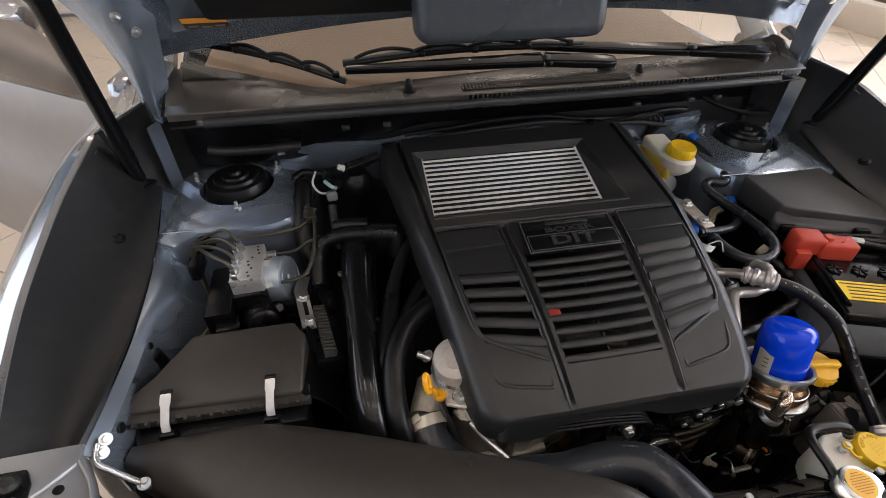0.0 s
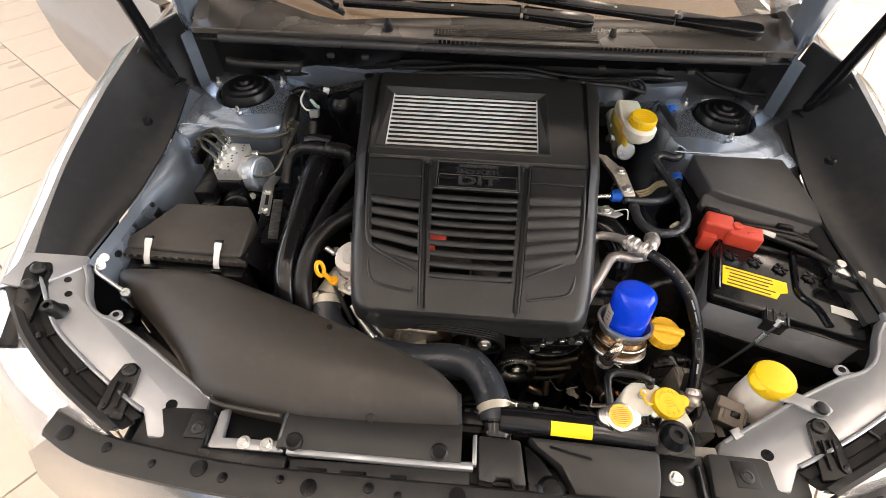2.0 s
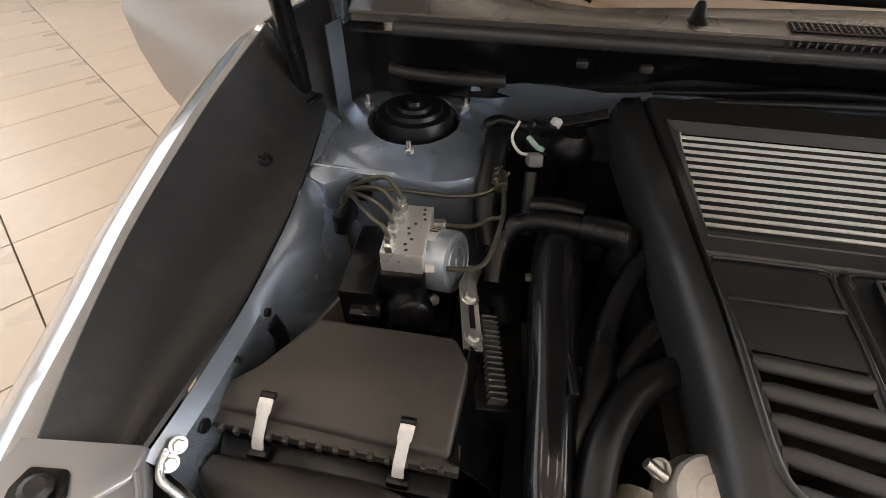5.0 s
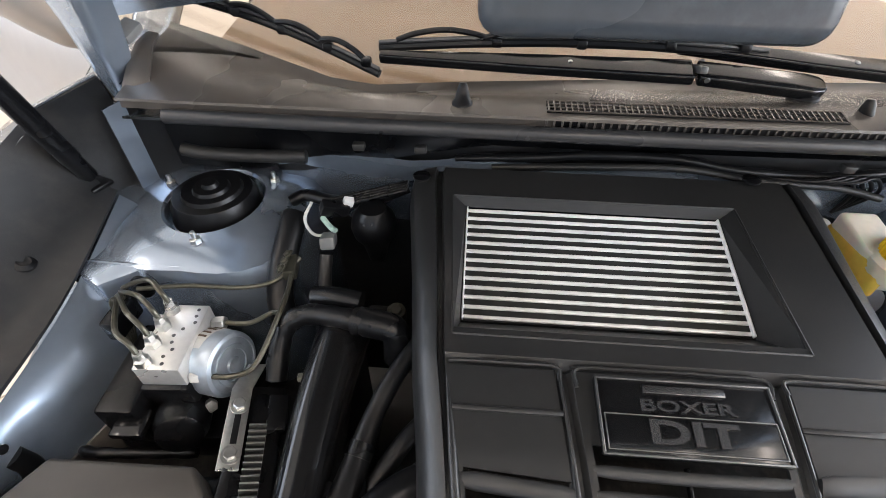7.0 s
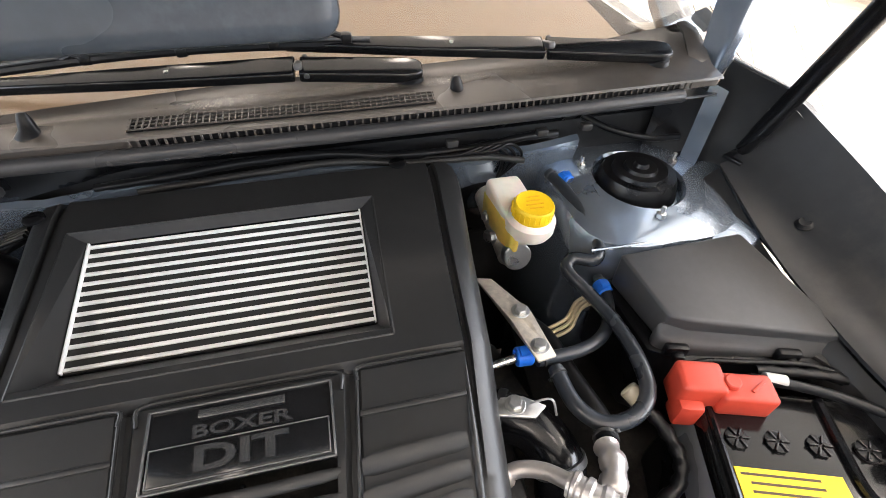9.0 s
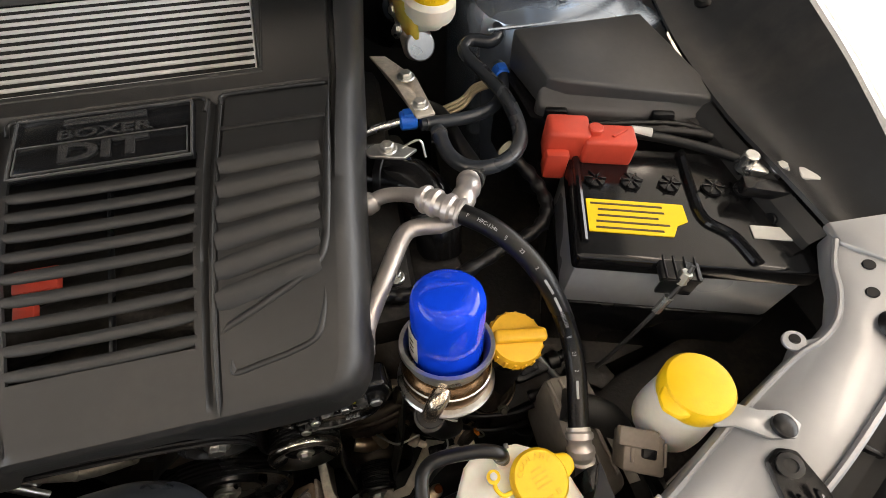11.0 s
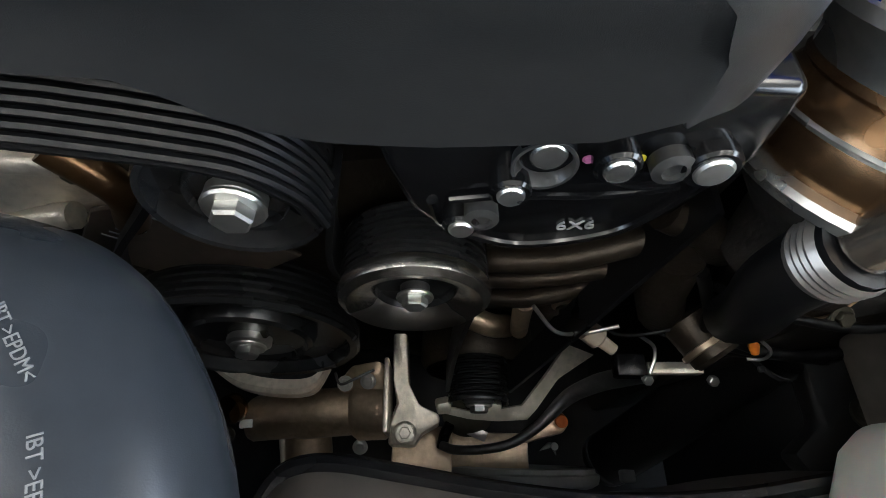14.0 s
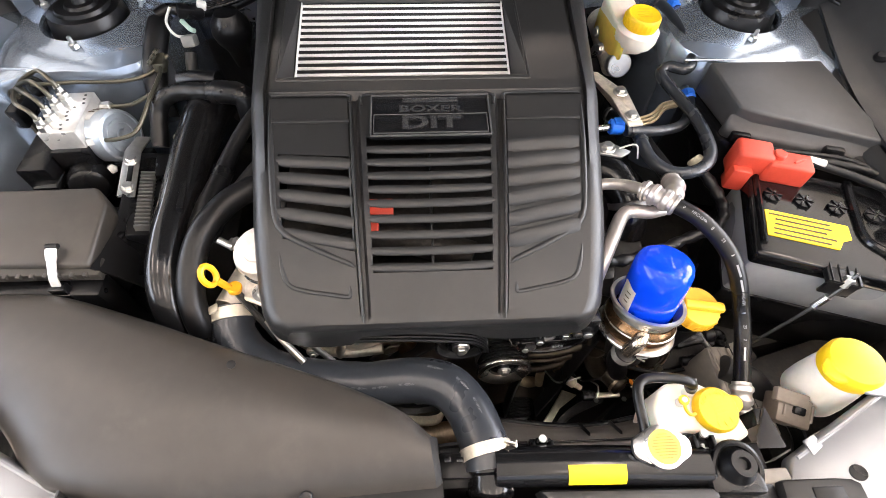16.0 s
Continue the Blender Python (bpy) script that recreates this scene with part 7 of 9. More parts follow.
solo("brass_fitting", join(cyl((-0.345, 0.69, 0.955), (1, 0, 0.2), 0.005, 0.014, 6), cyl((-0.335, 0.69, 0.957), (1, 0, 0.2), 0.003, 0.012, 8)), BRASS, "small brass fitting beside the pipe", "fitting")

# big charge pipe and the smaller hoses
solo("charge_pipe", tube([(-0.305, 0.77, 0.955), (-0.311, 0.727, 0.957), (-0.314, 0.65, 0.952), (-0.313, 0.58, 0.948), (-0.313, 0.52, 0.942), (-0.311, 0.475, 0.925), (-0.305, 0.445, 0.89), (-0.298, 0.43, 0.84), (-0.3, 0.42, 0.75)], 0.026, 24, 7, radii=[0.029, 0.029, 0.026, 0.0225, 0.0205, 0.02, 0.02, 0.02, 0.02]), GLOSSY, "glossy black plastic charge air pipe", "pipe", base=(-0.32, 0.55, 0.86))
part_tab = thing("pipe_tab", (-0.29, 0.56, 0.94), "black moulded tab on the charge pipe", "bracket")
part("tab", box(-0.302, 0.575, 0.962, 0.008, 0.045, 0.016, 0.002, (0, 20, 8)), PLASTIC, part_tab)
part("foot", box(-0.275, 0.585, 0.948, 0.04, 0.02, 0.008, 0.002, (0, 0, 8)), PLASTIC, part_tab)
hose("coolant_hose", [(-0.2, 0.6, 0.96), (-0.225, 0.585, 0.962), (-0.25, 0.562, 0.96), (-0.272, 0.52, 0.952), (-0.279, 0.475, 0.932), (-0.275, 0.44, 0.9), (-0.266, 0.425, 0.85), (-0.26, 0.42, 0.78)], 0.015, RUBBER, "thick black coolant hose beside the engine cover", clamps=True, seg=18)
hose("wiring_conduit", [(-0.215, 0.735, 0.985), (-0.24, 0.695, 0.975), (-0.258, 0.655, 0.962), (-0.268, 0.615, 0.952), (-0.276, 0.575, 0.945), (-0.288, 0.535, 0.935), (-0.3, 0.5, 0.92)], 0.0115, RUBBER, "black taped wiring conduit", "conduit", seg=14, radii=[0.0095, 0.0095, 0.0098, 0.012, 0.0155, 0.0135, 0.011])
hose("wiring_conduit", [(-0.205, 0.66, 0.955), (-0.23, 0.63, 0.95), (-0.26, 0.58, 0.935), (-0.275, 0.54, 0.92)], 0.009, RUBBER, "black taped wiring conduit", "conduit", seg=12)
solo("conduit_tape", tube([(-0.2655, 0.627, 0.9545), (-0.2685, 0.614, 0.9518)], 0.0128, 16, 3), PLASTIC, "black cloth tape round the wiring conduit", "tape", base=(-0.267, 0.62, 0.953))
el = thing("breather_elbow", (-0.3, 0.74, 0.95), "black plastic breather elbow over the charge pipe", "breather elbow")
part("pipe", tube([(-0.378, 0.7, 0.93), (-0.377, 0.728, 0.955), (-0.368, 0.744, 0.975), (-0.345, 0.75, 0.984), (-0.31, 0.744, 0.99), (-0.285, 0.738, 0.992)], 0.0115, 16, 6, ring=0.0003), RUBBER, el)
part("cap", tube([(-0.292, 0.74, 0.992), (-0.27, 0.735, 0.994), (-0.252, 0.732, 0.992), (-0.246, 0.728, 0.98), (-0.246, 0.722, 0.955)], 0.0155, 16, 5), PLASTIC, el, "moulded connector")
part("upper_plug", tube([(-0.345, 0.775, 0.985), (-0.32, 0.77, 0.992), (-0.29, 0.765, 0.992)], 0.012, 12, 4), PLASTIC, el)
# connectors by the strut tower
pl = thing("wiring_plug", (-0.36, 0.86, 0.95), "white and black wiring plug with green and white leads", "wiring plug")
part("white_body", box(-0.34, 0.892, 1.03, 0.013, 0.009, 0.012, 0.002, (10, 20, 20)), WHITE, pl)
part("black_body", box(-0.356, 0.884, 1.025, 0.036, 0.016, 0.018, 0.004, (10, 20, 25)), PLASTIC, pl)
part("lead", tube([(-0.385, 0.888, 1.03), (-0.392, 0.872, 1.015), (-0.38, 0.86, 1.002), (-0.36, 0.862, 1.0)], 0.002, 8, 5), WHITE, pl, "white lead")
part("lead", tube([(-0.372, 0.878, 1.015), (-0.36, 0.868, 1.008), (-0.352, 0.862, 1.008)], 0.0035, 8, 5), mat("green_grey_lead", (0.3, 0.42, 0.36), 0.5), pl, "green lead")
part("grey_body", box(-0.361, 0.855, 0.997, 0.018, 0.03, 0.016, 0.003, (-25, 0, 10)), GREYPLUG, pl)
part("tail", tube([(-0.362, 0.842, 0.985), (-0.362, 0.82, 0.962), (-0.358, 0.8, 0.92)], 0.008, 10, 4), GREYPLASTIC, pl)
hose("wiring_conduit", [(-0.4, 0.89, 1.005), (-0.4, 0.86, 0.995), (-0.402, 0.825, 0.975), (-0.402, 0.8, 0.95), (-0.39, 0.77, 0.92)], 0.016, RUBBER, "thick black wiring loom beside the strut tower", "conduit", seg=14)
hose("wiring_conduit", [(-0.42, 0.93, 0.995), (-0.4, 0.94, 1.0), (-0.36, 0.93, 1.0), (-0.31, 0.93, 1.005), (-0.26, 0.945, 1.02)], 0.009, RUBBER, "black wiring loom along the bulkhead", "conduit", seg=10)
for k in range(4):
    hose("bulkhead_wire", [(-0.36, 0.9 + 0.006 * k, 1.012), (-0.31, 0.918 + 0.006 * k, 1.016), (-0.26, 0.928 + 0.006 * k, 1.026)], 0.003, RUBBER, "thin black wire along the bulkhead", "wire", "bulkhead wires")
solo("damper_ball", lathe([(0, 0.032), (0.018, 0.028), (0.028, 0.014), (0.031, 0), (0.028, -0.014), (0.018, -0.03), (0.012, -0.06)], axis((-0.302, 0.905, 0.985), (0.0, 0, 1)), 22), RUBBER, "round black rubber accumulator on the bulkhead", "accumulator", base=(-0.302, 0.905, 0.92))
gl = thing("engine_lug", (-0.265, 0.81, 0.93), "grimy cast lug with a brass bolt", "engine lug")
part("lug", box(-0.275, 0.8, 0.915, 0.05, 0.04, 0.02, 0.006), GRIME, gl)
bolt((-0.262, 0.808, 0.926), (0, -0.2, 1), 0.008, BRASS, gl)
# clip on the rear left of the cover
for x, y, z in ((-0.24, 0.93, 1.046), (0.176, 0.955, 1.048)):
    solo("cover_clip", lathe([(0.011, 0), (0.011, 0.003), (0.007, 0.005), (0, 0.004)], axis((x, y, z), (0, 0, 1)), 16), PLASTIC, "round black push clip on the engine cover", "push clip", "cover clips")

# dipstick, pump
dp = thing("dipstick", (-0.228, 0.458, 0.9), "yellow oil dipstick with a ring handle", "dipstick")
rm = axis((-0.2385, 0.456, 0.972), (0.95, -0.19, 0.22))
part("ring", tube([tuple(rm @ Vector((0.0085 * math.cos(a), 0.013 * math.sin(a), 0))) for a in [2 * math.pi * k / 14 for k in range(15)]], 0.0034, 10, 2), ORANGE, dp)
part("handle", tube([(-0.2345, 0.457, 0.96), (-0.229, 0.457, 0.948), (-0.225, 0.458, 0.938)], 0.0042, 10, 4), ORANGE, dp)
part("stop", cyl((-0.2235, 0.458, 0.937), (0.3, 0, 1), 0.0078, 0.008, 14), ORANGE, dp)
part("tube", tube([(-0.2235, 0.458, 0.936), (-0.215, 0.452, 0.9), (-0.2, 0.44, 0.84)], 0.0042, 8, 4), DARKSTEEL, dp)
pu = thing("vacuum_pump", (-0.2, 0.49, 0.88), "bright round pump housing half under the cover", "pump")
m = axis((-0.198, 0.488, 0.93), (-0.15, -0.25, 1))
part("housing", lathe([(0.036, -0.04), (0.036, -0.006), (0.033, 0.0), (0.031, 0.003), (0.0305, 0.026), (0.028, 0.0305), (0.016, 0.032), (0.015, 0.0335), (0, 0.034)], m, 36), mat("matt_cast_pump", (0.55, 0.52, 0.48), 0.5, 0.6, grain=0.15, scale=50, bump=0.1, bscale=900), pu)
part("ring", lathe([(0.031, 0.004), (0.034, 0.006), (0.031, 0.009)], m, 32), STEEL, pu)
part("plate", prism([(-0.225, 0.472), (-0.19, 0.455), (-0.178, 0.445), (-0.2, 0.43), (-0.222, 0.44)], 0.916, 0.922, 0.002), CAST, pu)
bolt((-0.2, 0.447, 0.922), (0, 0, 1), 0.009, STEEL, pu)
bolt((-0.188, 0.43, 0.905), (0, -0.3, 1), 0.007, STEEL, pu)
bolt((-0.236, 0.5, 0.945), (-0.6, 0, 0.8), 0.006, STEEL, pu)
part("nipple", tube([(-0.235, 0.492, 0.95), (-0.25, 0.498, 0.956)], 0.0045, 10), STEEL, pu)
hose("vent_pipe", [(-0.19, 0.43, 0.915), (-0.172, 0.41, 0.9), (-0.15, 0.39, 0.885)], 0.004, STEEL, "bright thin metal pipe", "pipe")

# hook rod by the left rail
hk = thing("bonnet_hook_rod", (-0.6, 0.44, 0.9), "bright bent metal rod with zinc-plated bolts", "metal rod")
part("rod", tube([(-0.606, 0.452, 0.962), (-0.606, 0.44, 0.958), (-0.602, 0.432, 0.954), (-0.592, 0.428, 0.944), (-0.58, 0.424, 0.932), (-0.568, 0.42, 0.924)], 0.0034, 12, 5), mat("white_zinc_rod", (0.75, 0.76, 0.77), 0.25, 0.8), hk)
for q in ((-0.6, 0.456, 0.962), (-0.602, 0.444, 0.956)):
    bolt(q, (0.7, -0.3, 0.6), 0.0048, STEEL, hk)
bolt((-0.566, 0.42, 0.92), (0.6, -0.6, 0.5), 0.0048, STEEL, hk)
part("stud", cyl((-0.566, 0.422, 0.905), (0.1, -0.1, 1), 0.0034, 0.022, 10), STEEL, hk)
solo("lamp_plug", box(-0.585, 0.4, 0.86, 0.04, 0.035, 0.03, 0.006, (0, 0, 20)), PLASTIC, "black plug behind the headlight", "plug")
hose("apron_wire", [(-0.6, 0.64, 0.86), (-0.57, 0.63, 0.875), (-0.52, 0.635, 0.87), (-0.46, 0.64, 0.87)], 0.006, RUBBER, "black wiring loom under the brake unit", "wire", ring=0.0005)
hose("apron_wire", [(-0.605, 0.6, 0.93), (-0.6, 0.6, 0.9), (-0.59, 0.58, 0.86)], 0.012, RUBBER, "black wiring loom beside the inner wing", "wire")

# wiring under the cowl
hose("cowl_loom", [(-0.2, 0.995, 1.035), (-0.1, 0.99, 1.045), (-0.015, 0.985, 1.056), (0.09, 0.985, 1.056), (0.17, 0.982, 1.045), (0.28, 0.985, 1.04), (0.36, 0.99, 1.046), (0.42, 1.0, 1.04)], 0.006, RUBBER, "black wiring loom under the cowl", "conduit", seg=10, ring=0.0004)
hose("cowl_loom", [(-0.15, 0.985, 1.03), (0.0, 0.98, 1.042), (0.1, 0.978, 1.046), (0.2, 0.972, 1.036), (0.3, 0.975, 1.03), (0.36, 0.97, 1.02)], 0.005, GREYPLASTIC, "black wiring loom under the cowl", "conduit", seg=10)
for k in range(4):
    hose("cowl_wire", [(0.2 + 0.02 * k, 0.985, 1.035), (0.26 + 0.015 * k, 0.965, 1.045), (0.3 + 0.012 * k, 0.97, 1.05), (0.33 + 0.01 * k, 0.98, 1.02), (0.33, 0.99, 0.98)], 0.0025, RUBBER, "thin black wire behind the brake reservoir", "wire", "cowl wires")
hose("drain_hose", [(0.46, 1.01, 1.06), (0.5, 0.985, 1.045), (0.56, 0.975, 1.03), (0.62, 0.985, 1.02)], 0.005, RUBBER, "thin black drain hose over the strut tower")
for x in (-0.31, -0.238, 0.236, 0.35, 0.41):
    solo("cowl_clip", box(x, cowl_front(x)[0] - 0.002, cowl_front(x)[1] - 0.026, 0.014, 0.01, 0.009, 0.002), GREYPLASTIC, "small grey clip under the cowl", "clip", "cowl clips")
solo("cowl_insert", tube([(-0.56, 0.955, 1.055), (-0.53, 0.955, 1.05), (-0.46, 0.962, 1.045), (-0.4, 0.968, 1.044)], 0.009, 10, 4), GREYPLASTIC, "black moulded cowl end piece", "trim piece")

# wipers
wp = thing("windscreen_wiper", (0.22, 1.01, 1.1), "black wiper lying along the foot of the windscreen", "wiper", "windscreen wipers")


def wiper(w, pivot, knee, tip, blade_a, blade_b):
    """A wiper: pivot cap, hinged head, channel-shaped arm, and a framed blade with its claws."""
    part("pivot", lathe([(0.017, -0.025), (0.0175, 0.004), (0.015, 0.012), (0.008, 0.015), (0, 0.0155)], axis(Vector(pivot) - Vector((0, 0.002, 0.006)), (0, -0.2, 1)), 24), RUBBER, w)
    for nm, a, b, w0, w1, h in (("arm_head", pivot, knee, 0.016, 0.015, 0.014), ("arm", knee, tip, 0.016, 0.0065, 0.013)):
        a, b = Vector(a), Vector(b)
        d = (b - a)
        L = d.length
        if nm == "arm_head":
            out = [(-0.015, -0.008), (-0.009, -w0 + 0.003), (0.004, -w0), (L, -w1), (L, w1), (0.004, w0), (-0.009, w0 - 0.003), (-0.015, 0.008)]
        else:
            out = [(0.004, -w0), (L * 0.5, -(w0 + w1) / 2 - 0.0015), (L, -w1), (L, w1), (L * 0.5, (w0 + w1) / 2 + 0.0015), (0.004, w0)]
        bm = prism(out, -h + 0.004, 0.004, 0.003, 3)
        x = d.normalized()
        z = Vector((0, -0.28, 1)) - x * Vector((0, -0.28, 1)).dot(x)
        z.normalize()
        bm.transform(Matrix.Translation(a + z * 0.014) @ Matrix((x, z.cross(x), z)).transposed().to_4x4())
        part(nm, bm, GLOSSY, w)
        if nm == "arm":
            q = a + d * 0.38 + z * 0.018
            part("rivet", lathe([(0.0028, -0.002), (0.0028, 0.0008), (0.0018, 0.0014), (0, 0.0015)], axis(q, z), 12), STEEL, w, "small bright rivet")
    part("knee_clip", join(box(*(Vector(knee) + Vector((0, -0.003, 0.0155))), 0.009, 0.036, 0.008, 0.002, (-16, 0, 0)), cyl(Vector(knee) + Vector((0.008, -0.019, 0.008)), (0, 0.95, 0.3), 0.0035, 0.034, 12)), DARKSTEEL, w, "folded steel hinge of the arm")
    pts = [Vector(blade_a).lerp(Vector(blade_b), k / 6) + Vector((0, 0, 0.01 * math.sin(math.pi * k / 6))) for k in range(7)]
    part("blade", tube(pts, 0.0055, 8, 4), RUBBER, w)
    part("spine", tube([q + Vector((0, 0.0, 0.0065)) for q in pts], 0.0028, 8, 4), DARKSTEEL, w)
    a, b = pts[0], pts[-1]
    for f0, f1 in ((0.06, 0.3), (0.24, 0.52), (0.46, 0.74), (0.68, 0.95)):
        p, q = a.lerp(b, f0), a.lerp(b, f1)
        up = Vector((0, 0, 0.012))
        part("yoke", tube([p + up * 0.8, p.lerp(q, 0.2) + up * 1.5, p.lerp(q, 0.5) + up * 1.9, p.lerp(q, 0.8) + up * 1.5, q + up * 0.8], 0.0036, 8, 4), PLASTIC, w)
        part("claw", box(*(p + up * 0.8), 0.013, 0.013, 0.012, 0.003), PLASTIC, w)


wiper(wp, (0.2, 0.985, 1.149), (0.074, 0.993, 1.157), (-0.3, 1.028, 1.148), (-0.302, 1.022, 1.138), (-0.58, 1.09, 1.205))
w2 = thing("windscreen_wiper", (0.53, 0.99, 1.12), "black wiper lying along the foot of the windscreen", "wiper", "windscreen wipers")
wiper(w2, (0.525, 0.975, 1.151), (0.378, 1.0, 1.157), (0.06, 1.035, 1.17), (0.16, 1.02, 1.179), (-0.304, 1.045, 1.163))
# gas struts that hold the bonnet
for s in (-1, 1):
    g = thing("gas_strut", (s * 0.672, 0.912, 1.035), "black gas strut holding the bonnet open", "gas strut", "bonnet struts")
    a, b = Vector((s * 0.672, 0.912, 1.035)), Vector((s * 0.573, 0.66, 1.62))
    part("cylinder", tube([a.lerp(b, 0.06), a.lerp(b, 0.52)], 0.012, 16), PLASTIC, g)
    part("collar", cyl(a.lerp(b, 0.515), b - a, 0.0135, 0.014, 16), PLASTIC, g)
    part("rod", tube([a, b], 0.0085, 12), PLASTIC, g)
    part("end_joint", cyl(a, (b - a), 0.011, 0.04, 14), PLASTIC, g)
    part("ball", box(a.x, a.y, a.z - 0.012, 0.04, 0.03, 0.006, 0.002, (0, 0, s * 20)), PLASTIC, g)

# ---- front of the engine, below the cover ----
# Brown base takes in warm reflections on grey castings; dirt blotches on top.
WARMCAST = mat("warm_tinted_cast_aluminium", (0.5, 0.39, 0.28), 0.34, 0.85, grain=0.3, scale=45, bump=0.25, bscale=500, dirt=0.4, dirt_colour=(0.09, 0.065, 0.045), rvar=0.12)
DARKCAST = mat("dark_oily_casting", (0.05, 0.04, 0.03), 0.4, 0.7, grain=0.35, scale=40, bump=0.4, bscale=300, dirt=0.4, dirt_colour=(0.03, 0.025, 0.02), rvar=0.12)
PULLEYBLACK = mat("worn_black_pulley", (0.035, 0.036, 0.038), 0.26, 0.55, grain=0.25, scale=50, rvar=0.08, dirt=0.3, dirt_colour=(0.1, 0.085, 0.07))
POLISHED = mat("polished_pulley_steel", (0.8, 0.77, 0.72), 0.26, 1.0, grain=0.12, scale=40, rvar=0.06)


def pulley(name, at, way, r, width, label, material, grooves=6, hub=0.34, nut=0.24, face=None):
    """A ribbed belt pulley: grooved rim, dished face, hub washer and bolt."""
    p = thing(name, at, label, "pulley", "engine pulleys")
    prof = [(r * 0.94, -width)]
    for k in range(grooves):
        h = -width + width * (k + 0.25) / grooves * 0.9
        prof += [(r, h), (r, h + width * 0.3 / grooves), (r * 0.94, h + width * 0.45 / grooves), (r * 0.94, h + width * 0.6 / grooves)]
    m = axis(at, way)
    dish = [(r, -width * 0.06), (r * 1.015, 0), (r * 0.985, width * 0.07), (r * 0.92, width * 0.05), (r * 0.87, -width * 0.2), (r * 0.6, -width * 0.27), (r * 0.57, -width * 0.06), (r * 0.53, 0.0), (r * 0.49, -width * 0.1), (0, -width * 0.12)]
    part("wheel", lathe(prof + dish, m, 48), material, p)
    if face:
        part("face", lathe([(r * 1.0, -0.002), (r * 1.03, 0.0015), (r * 1.0, 0.005), (r * 0.9, 0.0075), (r * 0.75, 0.006), (r * 0.6, 0.002), (r * 0.5, -0.003), (r * 0.47, -0.007)], m, 48), face, p, "polished steel face")
        part("hub_plate", lathe([(r * 0.48, -0.006), (r * 0.4, -0.005), (0, -0.005)], m, 32), DARKSTEEL, p)
    part("hub", lathe([(r * hub, -width * 0.12), (r * hub, width * 0.03), (r * hub * 0.88, width * 0.07), (0, width * 0.07)], m, 28), STEEL if not face else DARKSTEEL, p, "hub washer")
    bolt(tuple(m @ Vector((0, 0, width * 0.06))), tuple(m.to_3x3() @ Vector((0, 0, 1))), r * nut, STEEL, p)
    return p


FW = (0.03, -1, 0.08)
pulley("idler_pulley", (0.033, 0.417, 0.848), FW, 0.0325, 0.03, "black ribbed idler pulley with a bright bolt", PULLEYBLACK)
pulley("tensioner_pulley", (0.096, 0.411, 0.776), FW, 0.037, 0.03, "dark ribbed pulley with a polished steel face", PULLEYBLACK, 7, 0.2, 0.17, POLISHED)
pulley("crank_pulley", (-0.024, 0.413, 0.662), FW, 0.077, 0.034, "large dark crankshaft pulley", PULLEYBLACK, 6, 0.2, 0.11)
pulley("alternator_pulley", (0.1485, 0.388, 0.574), (0, -1, 0.03), 0.0265, 0.036, "small black ribbed alternator pulley", PULLEYBLACK, 7, 0.5, 0.3)
# ribbed belt from the idler to the far side
belt = thing("drive_belt", (-0.08, 0.42, 0.88), "black ribbed drive belt", "drive belt")
for k in range(6):
    part("rib", tube([(0.0665, 0.4085 + 0.0038 * k, 0.848), (0.0625, 0.4085 + 0.0038 * k, 0.864), (0.05, 0.4085 + 0.0038 * k, 0.878 + 0.0004 * k), (0.03, 0.4085 + 0.0038 * k, 0.8845 + 0.0008 * k), (-0.03, 0.409 + 0.0038 * k, 0.893 + 0.0008 * k), (-0.16, 0.41 + 0.0038 * k, 0.898 + 0.0008 * k)], 0.0016, 6, 3), RUBBER, belt)
part("belt_back", sheet([[(0.064, 0.407, 0.848), (0.064, 0.4295, 0.848)], [(0.06, 0.407, 0.863), (0.06, 0.4295, 0.864)], [(0.048, 0.407, 0.8765), (0.048, 0.4295, 0.8785)], [(0.03, 0.407, 0.8825), (0.03, 0.4295, 0.8865)], [(-0.03, 0.4075, 0.8912), (-0.03, 0.43, 0.8952)], [(-0.16, 0.4085, 0.8962), (-0.16, 0.431, 0.9002)]], 0.0016), RUBBER, belt)
for pts in ([(0.066, 0.43, 0.85), (0.056, 0.428, 0.8), (0.058, 0.428, 0.77)], [(0.131, 0.424, 0.765), (0.124, 0.415, 0.69), (0.1225, 0.406, 0.58)], [(-0.0, 0.43, 0.845), (-0.06, 0.43, 0.77), (-0.1, 0.43, 0.68)], [(0.21, 0.428, 0.85), (0.198, 0.42, 0.72), (0.176, 0.406, 0.58)]):
    part("belt_run", sheet([[(x, y - 0.0115, z), (x, y + 0.0115, z)] for x, y, z in dense(pts, 4)], 0.003), RUBBER, belt)

tc = thing("timing_cover", (0.13, 0.42, 0.8), "black timing cover with bright round bolts", "timing cover")
outline = [(0.076, 0.905), (0.079, 0.888), (0.086, 0.863), (0.1, 0.845), (0.13, 0.832), (0.166, 0.843), (0.181, 0.865), (0.19, 0.897), (0.186, 0.925), (0.09, 0.925)]
TM = Matrix.Translation((0, 0.405, 0)) @ Euler((radians(90), 0, 0)).to_matrix().to_4x4()
part("plate", prism(outline, -0.022, 0.0, 0.004, 3, TM), GLOSSY, tc)
part("raised_rim", tube([(x, 0.405, z) for x, z in ((0.094, 0.87), (0.1, 0.853), (0.128, 0.839), (0.16, 0.849), (0.174, 0.868), (0.18, 0.893))], 0.002, 8, 5), GLOSSY, tc)
part("shelf", tube([(0.1, 0.404, 0.872), (0.12, 0.404, 0.876), (0.15, 0.404, 0.878), (0.172, 0.404, 0.884)], 0.0016, 8, 4), GLOSSY, tc)
